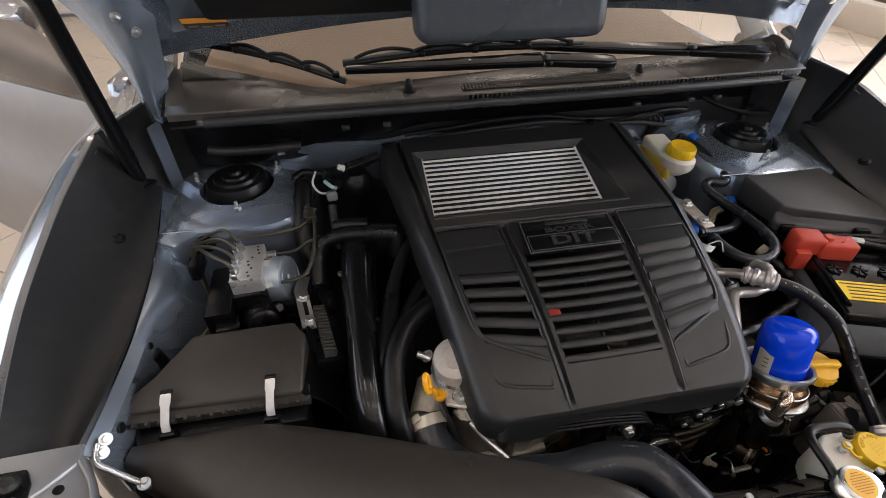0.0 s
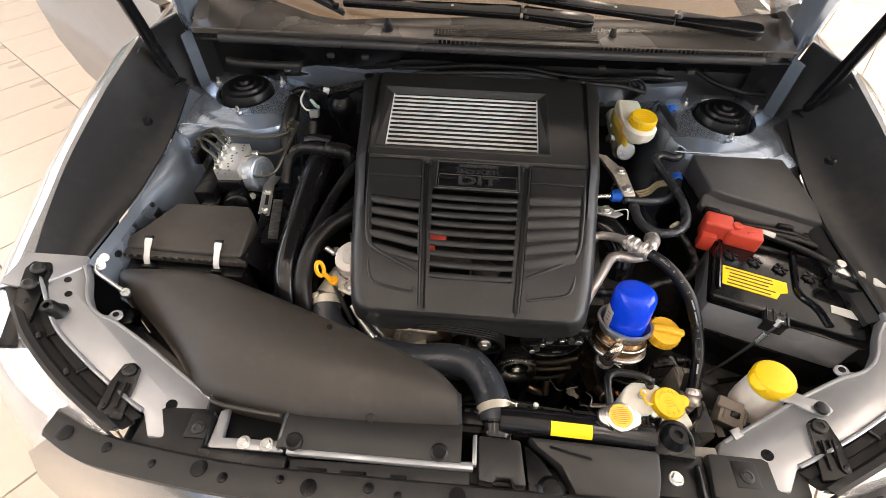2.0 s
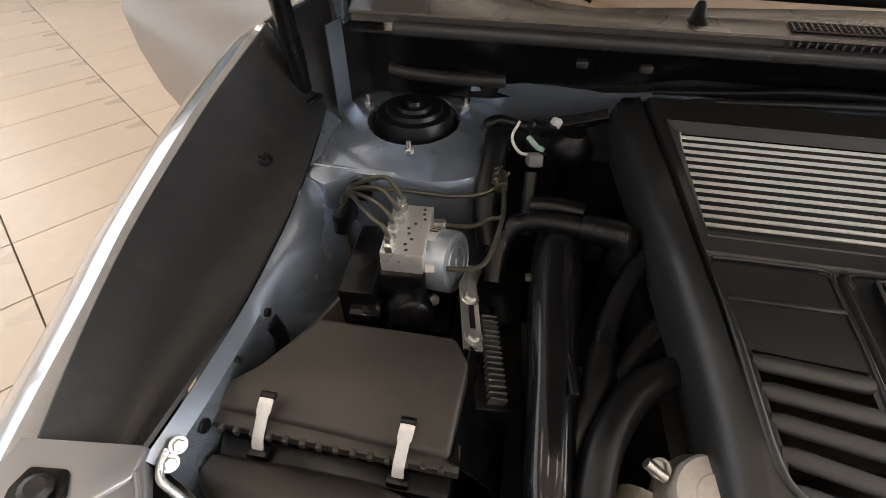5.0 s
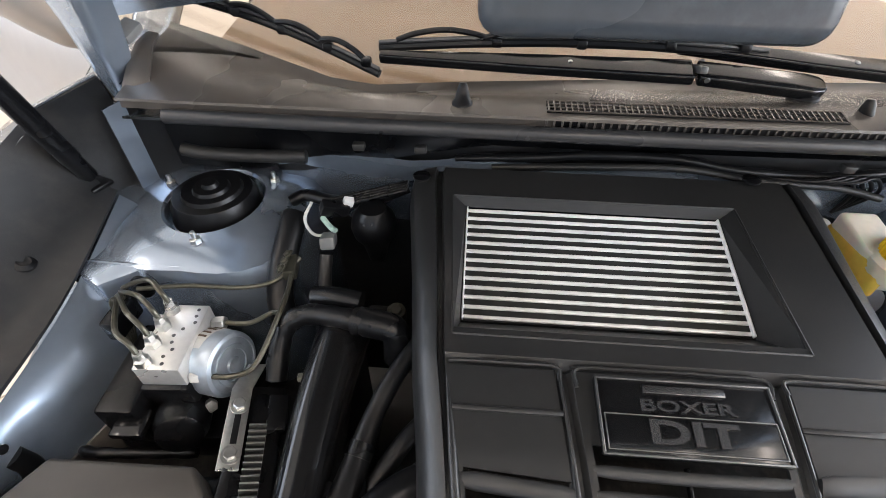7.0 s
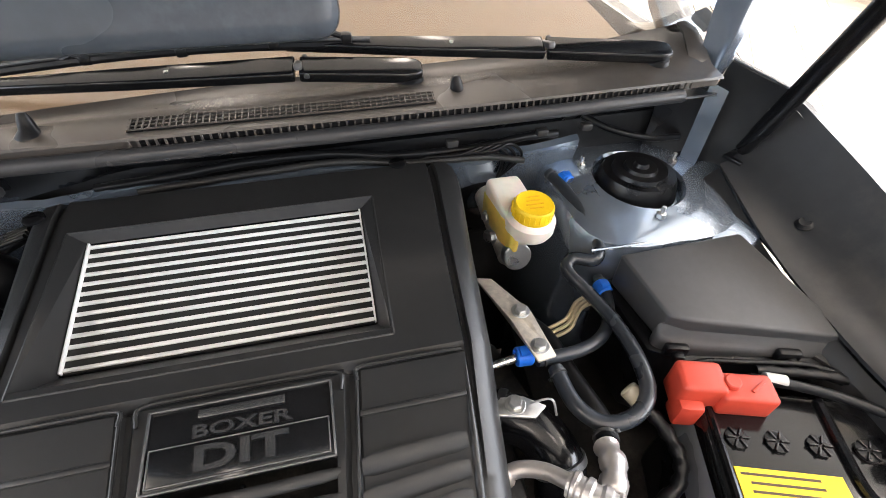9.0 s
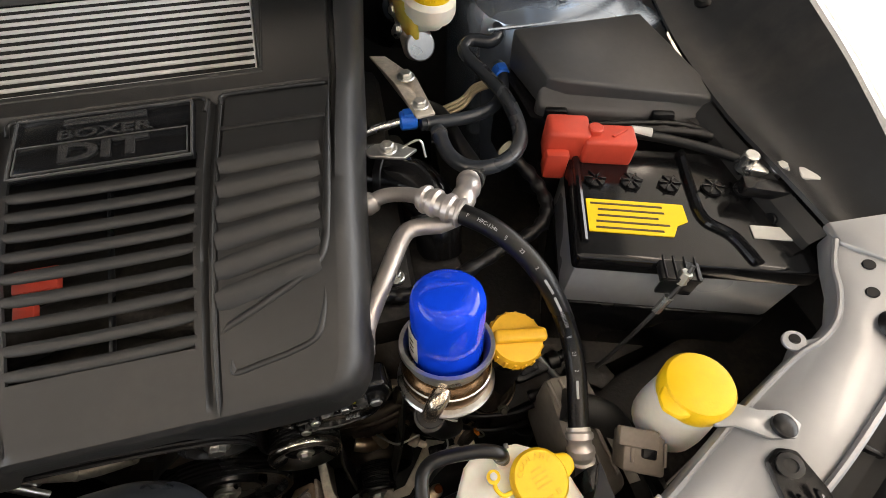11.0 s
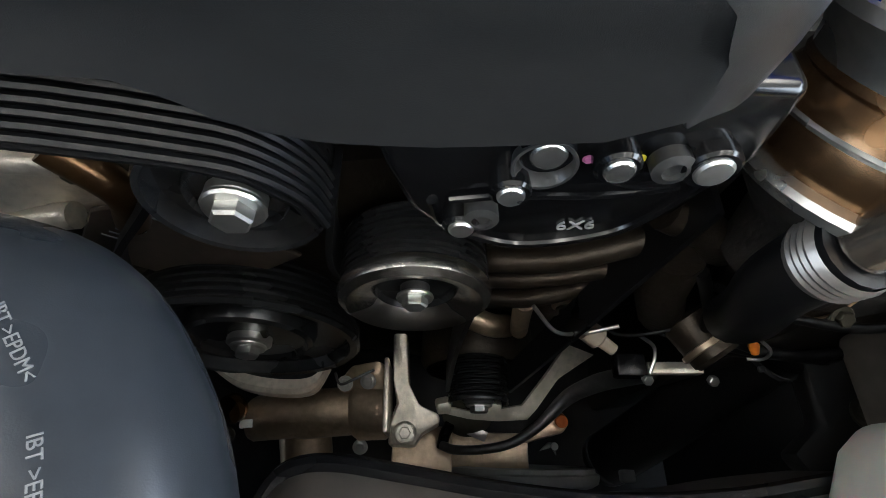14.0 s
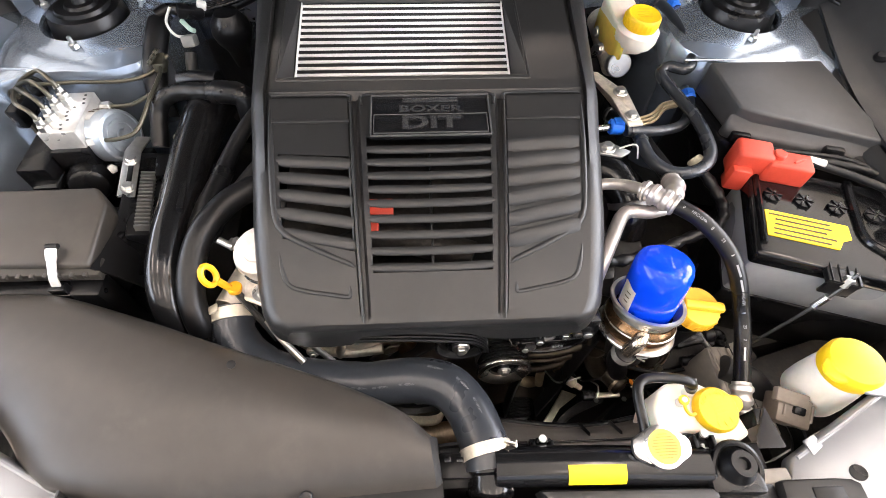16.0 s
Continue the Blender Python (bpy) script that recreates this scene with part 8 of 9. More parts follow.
part("step", tube([(0.148, 0.4045, 0.886), (0.158, 0.404, 0.884), (0.169, 0.404, 0.888), (0.171, 0.404, 0.897), (0.166, 0.404, 0.905)], 0.0014, 8, 4), GLOSSY, tc)
for x, y, z, r in ((0.1265, 0.4005, 0.9, 0.0054), (0.1465, 0.397, 0.8985, 0.0046), (0.174, 0.398, 0.898, 0.0056), (0.118, 0.396, 0.8855, 0.0044), (0.1045, 0.397, 0.862, 0.0045)):
    part("boss", cyl((x, 0.406, z - 0.0005), (0.0, -1, 0.05), r * 1.5, 0.4045 - y, 18), GLOSSY, tc)
    part("bolt", lathe([(r, 0), (r, 0.0028), (r * 0.85, 0.0036), (0, 0.0038)], axis((x, y + 0.0036, z), (0.0, -1, 0.1)), 18), STEEL, tc, "bright flat-headed bolt")
part("cup", lathe([(0.009, 0), (0.0098, 0.005), (0.0088, 0.005), (0.007, 0.001), (0, 0.001)], axis((0.1262, 0.4055, 0.8955), (0, -1, 0.1)), 24), DARKSTEEL, tc, "round pressed cup")
for x, y, z in ((0.111, 0.399, 0.867), (0.163, 0.4, 0.897)):
    part("pin", lathe([(0.0062, -0.004), (0.0062, 0.003), (0.0035, 0.004), (0.0035, 0.002), (0, 0.002)], axis((x, y + 0.003, z), (0, -1, 0.1)), 16), DARKSTEEL, tc)
for x, y, z, c in ((0.1395, 0.4045, 0.8955, (0.6, 0.18, 0.42)), (0.1545, 0.4045, 0.8965, (0.6, 0.5, 0.02))):
    part("paint_dot", lathe([(0.0018, 0), (0.0012, 0.0008), (0, 0.001)], axis((x, y, z), (0, -1, 0.1)), 10), mat("paint_dot", c, 0.5), tc)
writing("6X6", Matrix.Translation((0.1475, 0.4046, 0.8555)) @ pose(0, 0, 0, 90, -8, 0), 0.0085, WHITEINK, tc, "chalk_mark", 0.0003)
# block, castings and brackets
solo("engine_block", prism([(-0.2, 0.475), (0.24, 0.475), (0.26, 0.9), (-0.22, 0.9)], 0.36, 0.9, 0.02), GRIME, "grimy dark engine block under the cover", "engine block")
cf = thing("front_casting", (0.0, 0.45, 0.7), "grimy cast aluminium engine front with ribs and bosses", "casting")


def lumpy(x0, x1, z0, z1, y0, depth, nx=18, nz=12, waves=5.0):
    """A cast face that bulges forward, with shallow swells."""
    rows = []
    for i in range(nx + 1):
        u = i / nx
        col = []
        for j in range(nz + 1):
            v = j / nz
            rim = min(u, 1 - u, v, 1 - v)
            x, z = x0 + (x1 - x0) * u, z0 + (z1 - z0) * v
            bulge = depth * min(1, rim * 5) ** 0.5
            col.append((x, y0 - bulge + 0.005 * math.sin(waves * 12 * x + 3 * v) * math.cos(waves * 9 * z), z))
        rows.append(col)
    return sheet(rows, 0.004)


part("cam_carrier", lumpy(-0.2, -0.01, 0.765, 0.875, 0.475, 0.026, 24, 16, 7), CAST, cf)
part("chain_case", lumpy(-0.19, 0.13, 0.42, 0.8, 0.478, 0.026, waves=3), DARKCAST, cf)
part("side_case", lumpy(0.12, 0.25, 0.6, 0.86, 0.478, 0.03, 20, 16, waves=6), DARKCAST, cf)
part("pressed_plate", prism([(-0.094, 0.752), (-0.066, 0.722), (-0.03, 0.7), (0.03, 0.75), (0.0, 0.79), (-0.035, 0.803), (-0.06, 0.796)], -0.003, 0.0, 0.001, 1, Matrix.Translation((0, 0.441, 0)) @ Euler((radians(90), 0, 0)).to_matrix().to_4x4()), mat("brown_grey_plate", (0.17, 0.135, 0.11), 0.42, 0.6, grain=0.15, scale=40), cf, "flat brown-grey plate with a timing scale")
for k, n in enumerate((1.0, 0.5, 0.5, 0.9, 0.5, 0.5, 0.9)):
    x, z = -0.067 + 0.0053 * k, 0.7725 + 0.0036 * k
    part("scale_mark", box(x + 0.004 * n, 0.4405, z - 0.0035 * n, 0.013 * n, 0.0006, 0.0011, 0, (0, 42, 0)), WHITEINK, cf)
for pts, r, mt_ in (([(-0.16, 0.445, 0.84), (-0.1, 0.441, 0.838), (-0.05, 0.443, 0.832)], 0.006, CAST), ([(-0.165, 0.445, 0.795), (-0.12, 0.44, 0.785), (-0.07, 0.442, 0.79)], 0.007, CAST),
                    ([(-0.118, 0.44, 0.84), (-0.124, 0.438, 0.81), (-0.13, 0.44, 0.78)], 0.006, CAST), ([(-0.045, 0.442, 0.845), (-0.03, 0.438, 0.82), (-0.042, 0.44, 0.79)], 0.008, BROWNSTEEL),
                    ([(0.13, 0.435, 0.765), (0.17, 0.43, 0.78), (0.21, 0.433, 0.8)], 0.007, DARKCAST), ([(0.13, 0.436, 0.735), (0.17, 0.432, 0.75), (0.22, 0.436, 0.765)], 0.0055, DARKCAST),
                    ([(0.14, 0.438, 0.7), (0.17, 0.434, 0.71), (0.22, 0.44, 0.735)], 0.006, DARKCAST),
                    ([(0.225, 0.43, 0.79), (0.232, 0.425, 0.755), (0.25, 0.425, 0.715)], 0.014, DARKCAST), ([(0.2, 0.43, 0.83), (0.222, 0.426, 0.82), (0.24, 0.428, 0.8)], 0.009, DARKCAST),
                    ([(0.26, 0.428, 0.83), (0.285, 0.422, 0.81), (0.3, 0.42, 0.78)], 0.016, DARKCAST),
                    ([(0.166, 0.433, 0.705), (0.168, 0.431, 0.68), (0.172, 0.43, 0.65)], 0.0068, WARMCAST), ([(0.135, 0.436, 0.66), (0.15, 0.432, 0.655), (0.165, 0.436, 0.64)], 0.009, WARMCAST)):
    part("rib", tube(pts, r, 12, 5), mt_, cf)
for x, z, mt_ in ((-0.04, 0.834, BRASS), (-0.1, 0.83, STEEL), (-0.165, 0.79, STEEL), (0.19, 0.765, BRASS), (0.215, 0.735, DARKSTEEL), (0.2, 0.82, BRASS), (0.165, 0.735, STEEL), (0.2, 0.68, BRASS), (0.1, 0.7, DARKSTEEL), (0.285, 0.765, BRASS)):
    part("boss", cyl((x, 0.452, z), (0, -1, 0.1), 0.0095, 0.014, 18), WARMCAST if x > 0 else CAST, cf)
    bolt((x, 0.438, z), (0, -1, 0.1), 0.0045, mt_, cf)
for x in (0.168, 0.206, 0.238):
    hose("engine_lead", [(x, 0.425, 0.72), (x + 0.018, 0.415, 0.7), (x + 0.03, 0.41, 0.715), (x + 0.05, 0.412, 0.725)], 0.0014, STEEL if x < 0.2 else RUBBER, "thin wire lead on the engine front", "wire", "engine leads")
# cast water pump with its bent flange, below the crankshaft pulley
wpump = thing("water_pump", (0.01, 0.38, 0.5), "grimy cast water pump body tinted by warm surroundings, with a bent flange", "water pump")
part("barrel", lathe([(0.017, -0.06), (0.0195, -0.056), (0.0195, -0.02), (0.021, -0.012), (0.021, 0.03), (0.026, 0.036), (0.027, 0.06), (0.024, 0.064), (0, 0.064)], axis((0.006, 0.379, 0.548), (1, 0.09, 0.02)), 28), WARMCAST, wpump)
part("housing", prism([(0.03, 0.364), (0.064, 0.362), (0.068, 0.37), (0.068, 0.414), (0.062, 0.42), (0.036, 0.416), (0.024, 0.405)], 0.5, [0.556, 0.556, 0.56, 0.58, 0.585, 0.58, 0.565], 0.006, 3), WARMCAST, wpump)
part("end_plate", box(0.0695, 0.39, 0.565, 0.004, 0.06, 0.06, 0.0012, (0, 0, 2)), CAST, wpump, "pale plate edge")
flange = [(-0.083, 0.413), (-0.074, 0.406), (-0.053, 0.394), (-0.022, 0.3885), (0.007, 0.391), (0.018, 0.408), (0.02, 0.416)]
part("flange", sheet([[(x, y + dy, z) for x, y in dense(flange, 5)] for dy, z in ((0.012, 0.594), (0.004, 0.5955), (0.0, 0.593), (-0.001, 0.58))], 0.004), CAST, wpump, "pale bent flange edge")
part("inlet", lathe([(0.022, -0.03), (0.024, 0), (0.0235, 0.03), (0.026, 0.034), (0.026, 0.045), (0, 0.045)], axis((-0.01, 0.365, 0.52), (0.1, -0.8, -0.3)), 26), WARMCAST, wpump)
part("end_cap", lathe([(0.011, 0), (0.013, 0.004), (0.012, 0.01), (0, 0.012)], axis((-0.058, 0.382, 0.57), (-0.4, -0.5, 0.75)), 20), BROWNSTEEL, wpump)
part("tag", box(-0.05, 0.3675, 0.566, 0.011, 0.007, 0.003, 0.001, (0, 0, 5)), WHITE, wpump, "small white tag")
for x, y, z in ((0.033, 0.4, 0.581), (0.053, 0.4015, 0.585), (-0.085, 0.41, 0.597), (-0.07, 0.36, 0.55), (0.045, 0.352, 0.54)):
    bolt((x, y, z), (0, -0.4, 0.9), 0.0046, STEEL if x > -0.06 else BRASS, wpump)
part("wire_loop", tube([(0.024, 0.408, 0.584), (0.03, 0.398, 0.588), (0.042, 0.402, 0.591), (0.058, 0.41, 0.591)], 0.0012, 6, 4), DARKSTEEL, wpump)
# bracket that holds the alternator
ar = thing("tensioner_bracket", (0.085, 0.37, 0.5), "pale cast tensioner bracket with a bolt", "bracket")
part("strut", prism([(0.0715, 0.352), (0.094, 0.352), (0.1, 0.362), (0.1155, 0.3705), (0.1145, 0.378), (0.097, 0.385), (0.0875, 0.402), (0.0855, 0.44), (0.073, 0.44), (0.0735, 0.405), (0.077, 0.386), (0.0715, 0.37)], 0.535, [0.566, 0.566, 0.566, 0.566, 0.566, 0.568, 0.575, 0.6, 0.6, 0.575, 0.57, 0.566], 0.0025, 2), CAST, ar)
part("foot", lathe([(0.0098, 0), (0.0098, 0.004), (0.008, 0.0055), (0, 0.0055)], axis((0.0855, 0.362, 0.5665), (0, -0.1, 1)), 22), CAST, ar)
bolt((0.0855, 0.3617, 0.571), (0, -0.1, 1), 0.0052, CAST, ar)
part("side_wall", box(0.1, 0.346, 0.5, 0.055, 0.05, 0.06, 0.002), WARMCAST, ar)
alt = thing("alternator", (0.155, 0.39, 0.46), "dark brown cast alternator body below its pulley", "alternator")
part("body", lathe([(0.035, 0), (0.052, 0.01), (0.055, 0.03), (0.055, 0.06), (0.05, 0.068)], axis((0.152, 0.49, 0.53), (0, -1, 0.05)), 30), DARKCAST, alt)
part("nose", lathe([(0.02, -0.008), (0.023, -0.002), (0.023, 0.004), (0.016, 0.007), (0, 0.007)], axis((0.1405, 0.382, 0.553), (0, -0.6, 0.8)), 24), BRASS, alt, "brass-coloured hub nut")
for x in (0.118, 0.163):
    part("lug", box(x, 0.3855, 0.564, 0.013, 0.011, 0.016, 0.003, (30, 0, 12 if x < 0.14 else -12)), CAST, alt)
part("lower_bracket", box(0.163, 0.35, 0.505, 0.078, 0.036, 0.012, 0.0015, (4, 0, 0)), WARMCAST, alt, "warm-tinted cast lower bracket")
part("tab", box(0.1465, 0.3655, 0.546, 0.024, 0.009, 0.003, 0.001, (10, 0, -22)), PALEALU, alt, "pale metal tab")
part("clip_tube", tube([(0.118, 0.352, 0.545), (0.12, 0.362, 0.55), (0.124, 0.37, 0.556)], 0.005, 10, 4), PLASTIC, alt)
part("strap", sheet([[(0.118, 0.3785, 0.566), (0.14, 0.374, 0.567), (0.165, 0.3725, 0.567), (0.191, 0.374, 0.568), (0.2, 0.383, 0.569), (0.221, 0.409, 0.57), (0.256, 0.431, 0.572)],
                     [(0.121, 0.3835, 0.568), (0.14, 0.38, 0.57), (0.165, 0.3815, 0.571), (0.187, 0.3855, 0.572), (0.192, 0.391, 0.573), (0.21, 0.412, 0.575), (0.23, 0.438, 0.58)]], 0.004), CAST, alt, "bright bent metal strap")
hose("coolant_pipe", [(0.117, 0.354, 0.55), (0.128, 0.35, 0.555), (0.15, 0.35, 0.56), (0.176, 0.355, 0.562), (0.202, 0.37, 0.565), (0.226, 0.392, 0.575), (0.244, 0.4, 0.6), (0.255, 0.4, 0.63), (0.262, 0.3985, 0.66)], 0.0042, DARKSTEEL, "dark steel pipe curving round the alternator", "pipe", seg=14, radii=[0.004, 0.004, 0.004, 0.004, 0.0045, 0.0065, 0.0075, 0.0075, 0.0075])
pc = thing("pipe_clip", (0.25, 0.395, 0.66), "small metal clip with a plug on the pipe", "clip")
part("plug", box(0.236, 0.396, 0.688, 0.02, 0.015, 0.012, 0.002), PLASTIC, pc, "black plug")
part("plate", box(0.266, 0.395, 0.688, 0.036, 0.008, 0.007, 0.0015, (0, -4, 0)), CAST, pc)
part("wire_clip", tube([(0.2475, 0.391, 0.692), (0.2505, 0.4, 0.696), (0.249, 0.407, 0.7), (0.238, 0.412, 0.706)], 0.0013, 8, 4), STEEL, pc)
for x in (0.245, 0.288):
    part("bolt", cyl((x, 0.388, 0.69), (0, -0.5, 0.8), 0.0035, 0.005, 6), STEEL, pc)
sp = thing("knock_sensor", (0.21, 0.415, 0.69), "cream ceramic sensor tip on the engine", "sensor")
part("body", lathe([(0.0075, 0), (0.0075, 0.01), (0.0045, 0.012), (0.004, 0.022), (0, 0.023)], axis((0.206, 0.416, 0.702), (0.75, -0.5, -0.2)), 16), mat("cream_ceramic", (0.5, 0.42, 0.33), 0.5, grain=0.1), sp)
lk = thing("exhaust_lug", (0.22, 0.37, 0.5), "pale plate with a rust-orange bolt", "lug")
part("lug", prism([(0.19, 0.36), (0.2, 0.3585), (0.235, 0.3675), (0.2415, 0.375), (0.239, 0.386), (0.228, 0.387), (0.212, 0.376)], 0.513, 0.52, 0.003), WARMCAST, lk)
part("bolt", lathe([(0.0065, 0), (0.0058, 0.004), (0, 0.005)], axis((0.234, 0.3785, 0.52), (0, -0.3, 1)), 14), mat("rust", (0.4, 0.1, 0.02), 0.8, grain=0.3, scale=90), lk, "rust-orange bolt")
part("white_tag", prism([(0.213, 0.352), (0.222, 0.36), (0.229, 0.3595), (0.229, 0.348), (0.225, 0.355)], 0.508, 0.511, 0.0006), GREYPLUG, lk, "grey torn tag")
part("plug", cyl((0.2275, 0.3565, 0.511), (0, -0.3, 1), 0.0035, 0.003, 12), WHITE, lk)
for k in range(3):
    hose("sensor_lead", [(0.235 + 0.02 * k, 0.42, 0.79 - 0.02 * k), (0.27, 0.405, 0.74 - 0.012 * k), (0.31, 0.395, 0.73), (0.36, 0.4, 0.72 - 0.01 * k)], 0.0035, RUBBER, "thin black sensor lead", "wire", "sensor leads")
sn = thing("oxygen_sensor", (0.262, 0.4, 0.7), "small grey sensor with an orange seal", "sensor")
part("body", cyl((0.262, 0.42, 0.72), (0.4, -0.7, 0.1), 0.016, 0.03, 16), DARKCAST, sn)
part("rim", lathe([(0.0145, 0), (0.017, 0.001), (0.017, 0.004), (0.0145, 0.005)], axis((0.27, 0.404, 0.722), (0.4, -0.7, 0.1)), 20), WARMCAST, sn)
part("seal", lathe([(0.002, 0), (0.003, 0.003), (0.002, 0.008), (0, 0.008)], axis((0.281, 0.398, 0.748), (0.3, -0.6, -0.5)), 12), mat("orange_seal", (0.75, 0.2, 0.02), 0.5), sn, "orange seal")
part("loop", tube([(0.281, 0.396, 0.755), (0.288, 0.392, 0.75), (0.29, 0.39, 0.74), (0.284, 0.391, 0.735)], 0.001, 6, 4), STEEL, sn)
fm = thing("fan_motor", (0.197, 0.32, 0.49), "grey cooling fan motor ring behind the radiator", "fan motor")
part("ring", lathe([(0.068, 0), (0.0735, 0.003), (0.075, 0.007), (0.075, 0.011), (0.072, 0.0125), (0.071, 0.016), (0.06, 0.017), (0.058, 0)], axis((0.197, 0.322, 0.4875), (0, 1, 0.05)), 44), mat("pale_grey_plastic", (0.3, 0.3, 0.29), 0.35, grain=0.1), fm)
part("hub", lathe([(0.05, 0), (0.05, 0.01), (0.03, 0.014), (0, 0.014)], axis((0.197, 0.322, 0.4875), (0, 1, 0.05)), 30), PLASTIC, fm)
part("connector", box(0.277, 0.331, 0.555, 0.012, 0.01, 0.01, 0.002), GREYPLUG, fm)
hose("lower_radiator_hose", [(0.36, 0.42, 0.66), (0.335, 0.395, 0.6), (0.31, 0.37, 0.55), (0.285, 0.345, 0.48)], 0.025, RUBBER, "thick black lower radiator hose", "radiator hose", seg=18, clamps=True)
sb = thing("side_bracket", (0.39, 0.36, 0.64), "grimy dark bracket with a brass bolt beside the radiator", "bracket")
part("plate", prism([(0.38, 0.425), (0.44, 0.416), (0.44, 0.335), (0.36, 0.333), (0.352, 0.346), (0.378, 0.366)], 0.64, 0.66, 0.005), GREYPLASTIC, sb)
bolt((0.411, 0.372, 0.66), (0, 0, 1), 0.0075, BRASS, sb)
part("hole_rim", cyl((0.398, 0.351, 0.6585), (0, 0, 1), 0.0065, 0.0025, 14), RUBBER, sb, "dark hole")
# cylinder head end, plugs and braces between the oil filter and the coolant tank
he = thing("cam_plug", (0.305, 0.435, 0.77), "round oily cast cam plug on the cylinder head", "engine part")
part("body", lathe([(0.028, -0.03), (0.028, 0.0), (0.026, 0.003), (0.022, 0.0035), (0.021, 0.002), (0, 0.002)], axis((0.306, 0.425, 0.783), (0.15, -0.8, 0.6)), 32), DARKCAST, he)
part("rim", lathe([(0.0275, 0.0005), (0.0295, 0.0015), (0.0275, 0.004)], axis((0.306, 0.425, 0.783), (0.15, -0.8, 0.6)), 32), WARMCAST, he, "worn bright rim")
for x, y, z in ((0.29, 0.43, 0.806), (0.325, 0.428, 0.806), (0.315, 0.405, 0.77)):
    bolt((x, y, z), (0, -0.6, 0.8), 0.0045, BRASS, he)
cp = thing("coil_plug", (0.36, 0.43, 0.79), "black ignition coil plug with a corrugated lead", "wiring plug")
part("body", box(0.35, 0.432, 0.806, 0.04, 0.02, 0.016, 0.004, (10, -8, 8)), PLASTIC, cp)
part("latch", box(0.346, 0.43, 0.816, 0.02, 0.01, 0.005, 0.0015, (10, -8, 8)), PLASTIC, cp)
part("boot", cyl((0.37, 0.434, 0.81), (1, 0.1, 0.1), 0.01, 0.014, 16), RUBBER, cp)
part("lead", tube([(0.38, 0.435, 0.812), (0.393, 0.437, 0.81), (0.4, 0.43, 0.8), (0.392, 0.42, 0.79), (0.37, 0.412, 0.785), (0.345, 0.41, 0.78)], 0.0065, 12, 8, ring=0.0006), RUBBER, cp, "corrugated black lead")
hose("brace_rod", [(0.362, 0.44, 0.815), (0.376, 0.415, 0.805), (0.39, 0.388, 0.795), (0.404, 0.36, 0.785)], 0.0042, DARKSTEEL, "thin dark steel brace beside the coolant tank", "rod", seg=12)
hose("engine_cable", [(0.262, 0.412, 0.772), (0.29, 0.404, 0.77), (0.325, 0.4, 0.768), (0.35, 0.402, 0.772)], 0.0028, RUBBER, "thin black cable on the engine front", "wire", seg=10)
fb = thing("fan_bracket", (-0.065, 0.31, 0.76), "ribbed dark grey plastic bracket behind the radiator", "bracket")
part("tray", prism([(-0.096, 0.298), (-0.034, 0.302), (-0.036, 0.286), (-0.064, 0.278), (-0.09, 0.28)], 0.775, 0.79, 0.003), GREYPLASTIC, fb)
for k in range(4):
    part("fin", box(-0.09 + 0.0085 * k, 0.312, 0.79, 0.0025, 0.036, 0.034, 0.0008, (-30, 0, 8)), GREYPLASTIC, fb)
part("edge", tube([(-0.088, 0.328, 0.802), (-0.07, 0.33, 0.804), (-0.06, 0.322, 0.798)], 0.0025, 8, 4), GREYPLASTIC, fb)
rd = thing("injector_rail", (-0.03, 0.55, 0.93), "red-marked parts seen through the cover's louvres", "engine part")
part("rail", box(-0.06, 0.535, 0.982, 0.034, 0.02, 0.008, 0.002, (17, 0, 0)), RED, rd, "red plastic tag")
part("tag", box(-0.068, 0.512, 0.974, 0.016, 0.012, 0.008, 0.002, (17, 0, 0)), RED, rd, "red plastic tag")
part("manifold", tube([(-0.15, 0.5, 0.92), (-0.05, 0.53, 0.93), (0.05, 0.5, 0.925)], 0.02, 12, 5), GRIME, rd)
part("plumbing", tube([(-0.05, 0.46, 0.935), (0.0, 0.465, 0.94), (0.06, 0.46, 0.935)], 0.006, 8, 5), DARKSTEEL, rd)
# dark pieces at the sides of the tray
for s in (-1, 1):
    part("inner_panel", prism([(s * x, y) for x, y in ((0.3, 0.4), (0.62, 0.46), (0.62, 0.9), (0.34, 0.9))][::s], 0.4, 0.76, 0.01), GRIME, car, "grimy dark inner panel low in the bay")
solo("lamp_rear_panel", prism([(-0.6, 0.42), (-0.36, 0.28), (-0.36, 0.42)], 0.5, 0.8, 0.01), GRIME, "grimy dark panel behind the headlight", "panel", base=(-0.44, 0.37, 0.5))
solo("lamp_rear_panel", prism([(0.41, 0.275), (0.72, 0.4), (0.72, 0.48), (0.41, 0.4)], 0.5, 0.79, 0.01), GRIME, "grimy dark panel behind the headlight", "panel", base=(0.55, 0.4, 0.5))

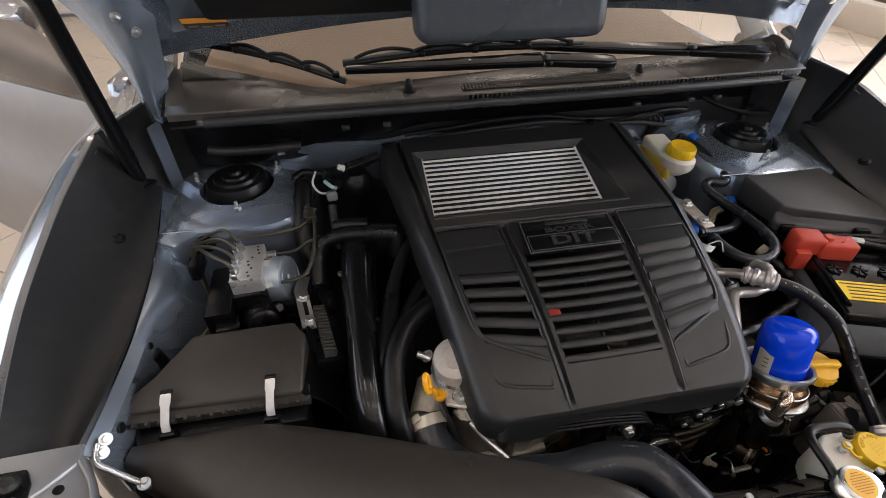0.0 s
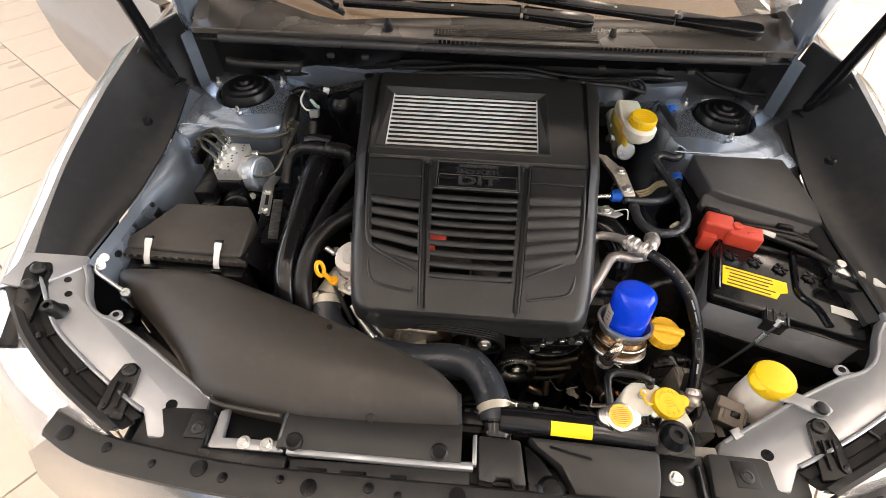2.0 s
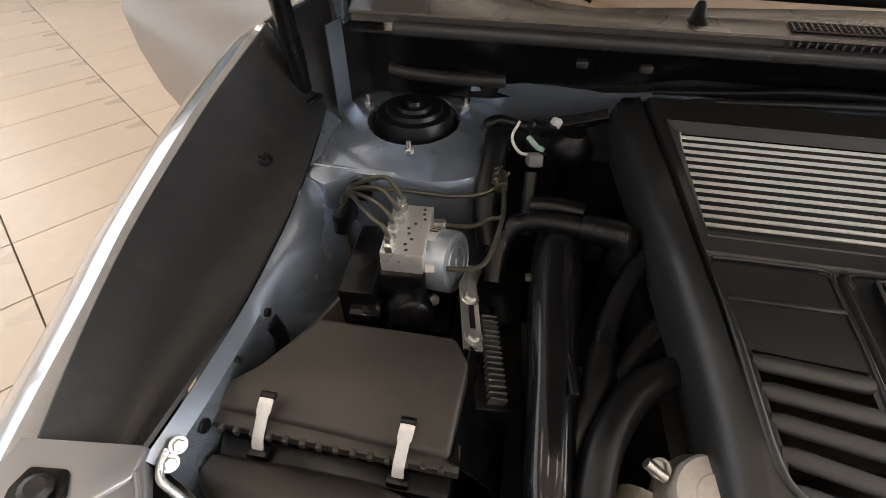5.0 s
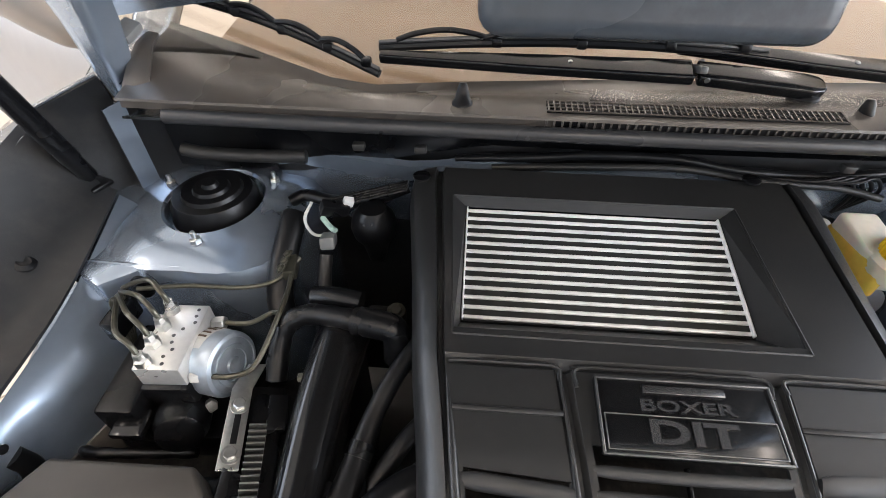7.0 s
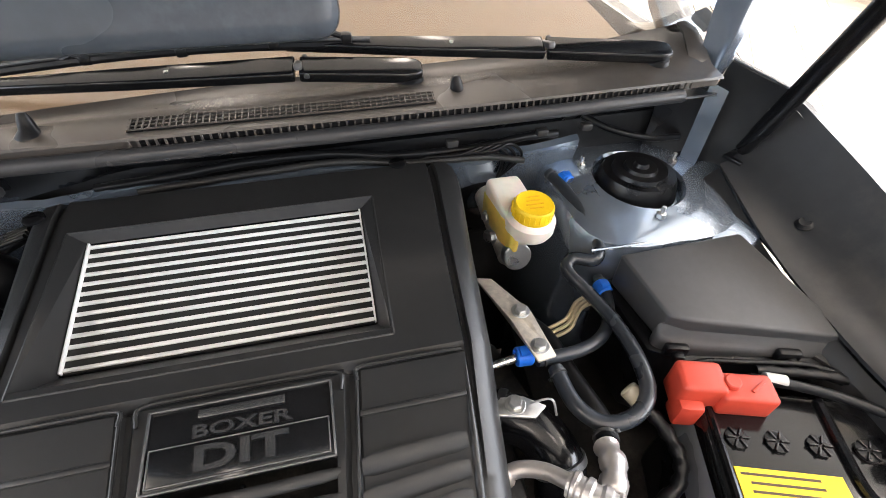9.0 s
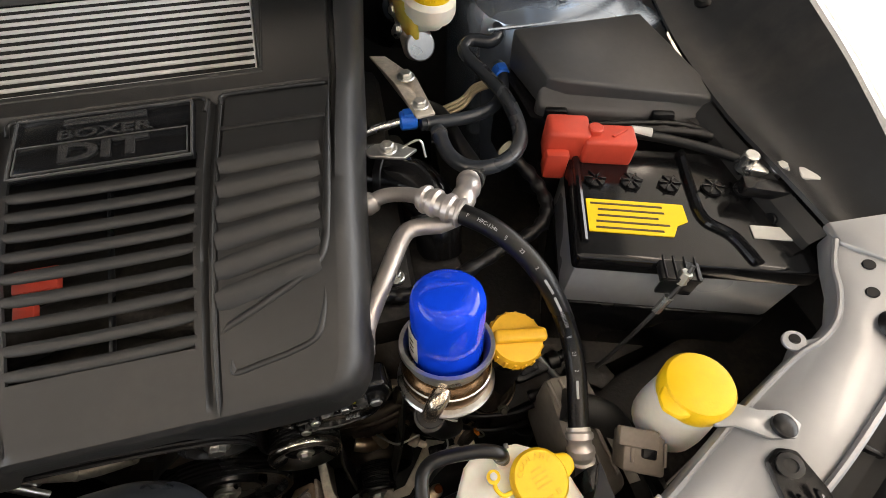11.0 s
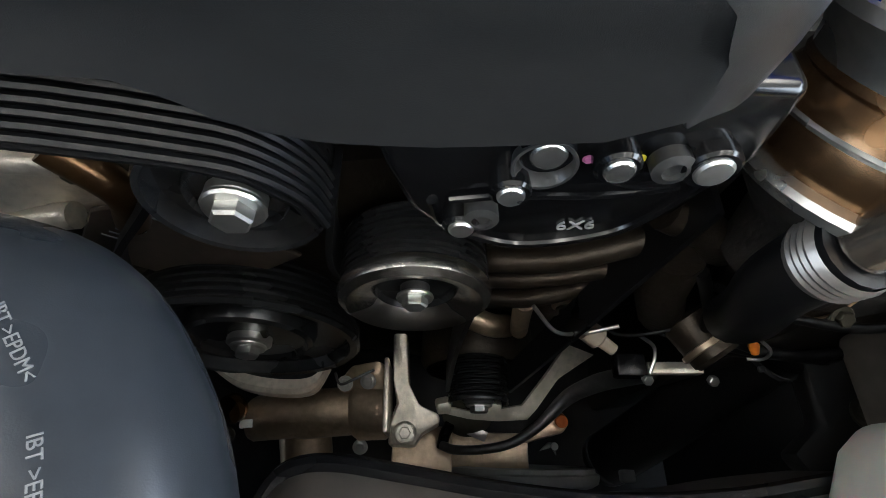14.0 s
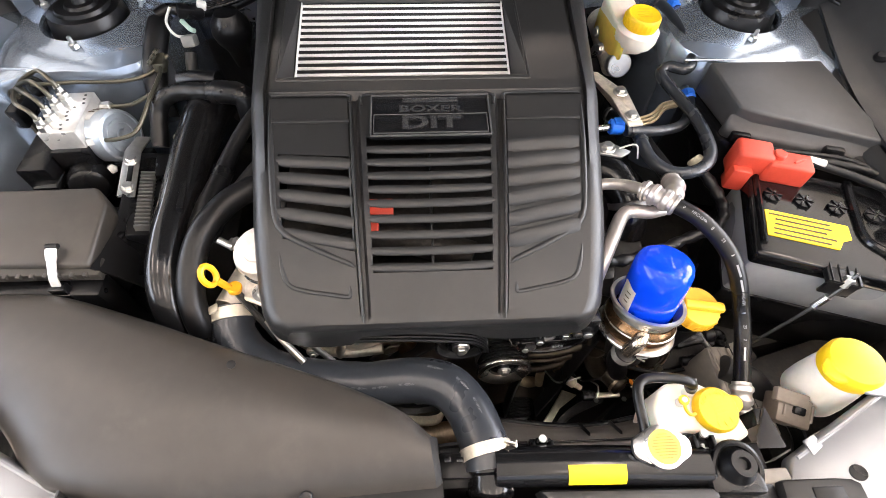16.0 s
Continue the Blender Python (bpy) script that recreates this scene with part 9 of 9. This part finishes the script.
# ---- floor tiles ----
TD, TN = Vector((0.812, -0.584, 0)), Vector((0.584, 0.812, 0))
LU, LN = 0.337, 0.667
tile_bm = box(0, 0, 0, LU - 0.005, LN - 0.005, 0.012, 0.0015, seg=1)
tile_me = finish("tile", tile_bm, TILE, Vector((0, 0, 0)))
rest = bmesh.new()
made = 0
for i in range(-30, 30):
    for j in range(-16, 16):
        c = TD * (-1.461 + LU * (i + 0.5)) + TN * (-0.228 + LN * (j + 0.5))
        if not (X0 - 0.35 < c.x < X1 + 0.35 and Y0 - 0.35 < c.y < Y1 + 0.35):
            continue
        near = (-4.3 < c.x < -0.5 or 0.6 < c.x < 3.6) and -0.6 < c.y < 3.9
        rot = Matrix.Translation((c.x, c.y, FLOOR - 0.005)) @ Matrix((TD, TN, Vector((0, 0, 1)))).transposed().to_4x4()
        if near and made < 290:
            t_ = new("tile", tile_me)
            t_.matrix_world = rot
            t_.parent = floor
            t_.matrix_parent_inverse = Matrix.Translation(floor.location).inverted()
            made += 1
        else:
            b = box(0, 0, 0, LU - 0.005, LN - 0.005, 0.012, 0, seg=1)
            b.transform(rot)
            rest = join(rest, b)
ob = part("tile_field", rest, TILE, floor)
tagged(ob, kind="stuff")

# ---- ceiling luminaires ----
GLOW = mat("luminaire_diffuser", (1.0, 0.9, 0.78), 0.5, emit=18.0)
for x in (-3.2, -1.0, 1.2, 3.2):
    for y in (-2.2, 0.1, 4.4):
        c = thing("ceiling_light", (x, y, TOP - 0.06), "long white ceiling light panel", "ceiling light", "ceiling lights")
        part("frame", box(x, y, TOP - 0.02, 0.34, 1.3, 0.06, 0.005), CEILPAINT, c)
        part("diffuser", box(x, y, TOP - 0.052, 0.3, 1.24, 0.012, 0.002), GLOW, c)
hose("steel_pipe", [(-0.174, 0.437, 0.885), (-0.152, 0.426, 0.845), (-0.132, 0.418, 0.812)], 0.0038, STEEL, "thin bright steel pipe below the engine cover", "pipe", seg=14)

# ---- small corrections of place, thing by thing ----
def settle(ob, d):
    ob.location += Vector(d)


for ob, d in ((res, (-0.013, -0.018, 0.002)), (bat, (0.018, 0.022, -0.012)), (hold, (0.007, 0.02, -0.018)), (term, (-0.012, 0.0, 0.008)),
              (filt, (0.004, 0, 0)), (cup, (0.004, 0, 0)), (rad, (0.01, 0.01, 0)), (slam, (0.012, 0.006, 0)), (pu, (0.006, 0.012, 0.006)), (md, (-0.006, 0.006, 0.014)), (pl, (0.012, 0, 0)),
              (bk, (-0.018, -0.034, 0.028)), (b2, (-0.016, -0.028, 0.03)), (fuse, (-0.015, -0.008, 0.016)), (tc, (0.009, 0.009, -0.012))):
    settle(ob, d)
oc.scale *= 0.9
res.scale *= 0.93
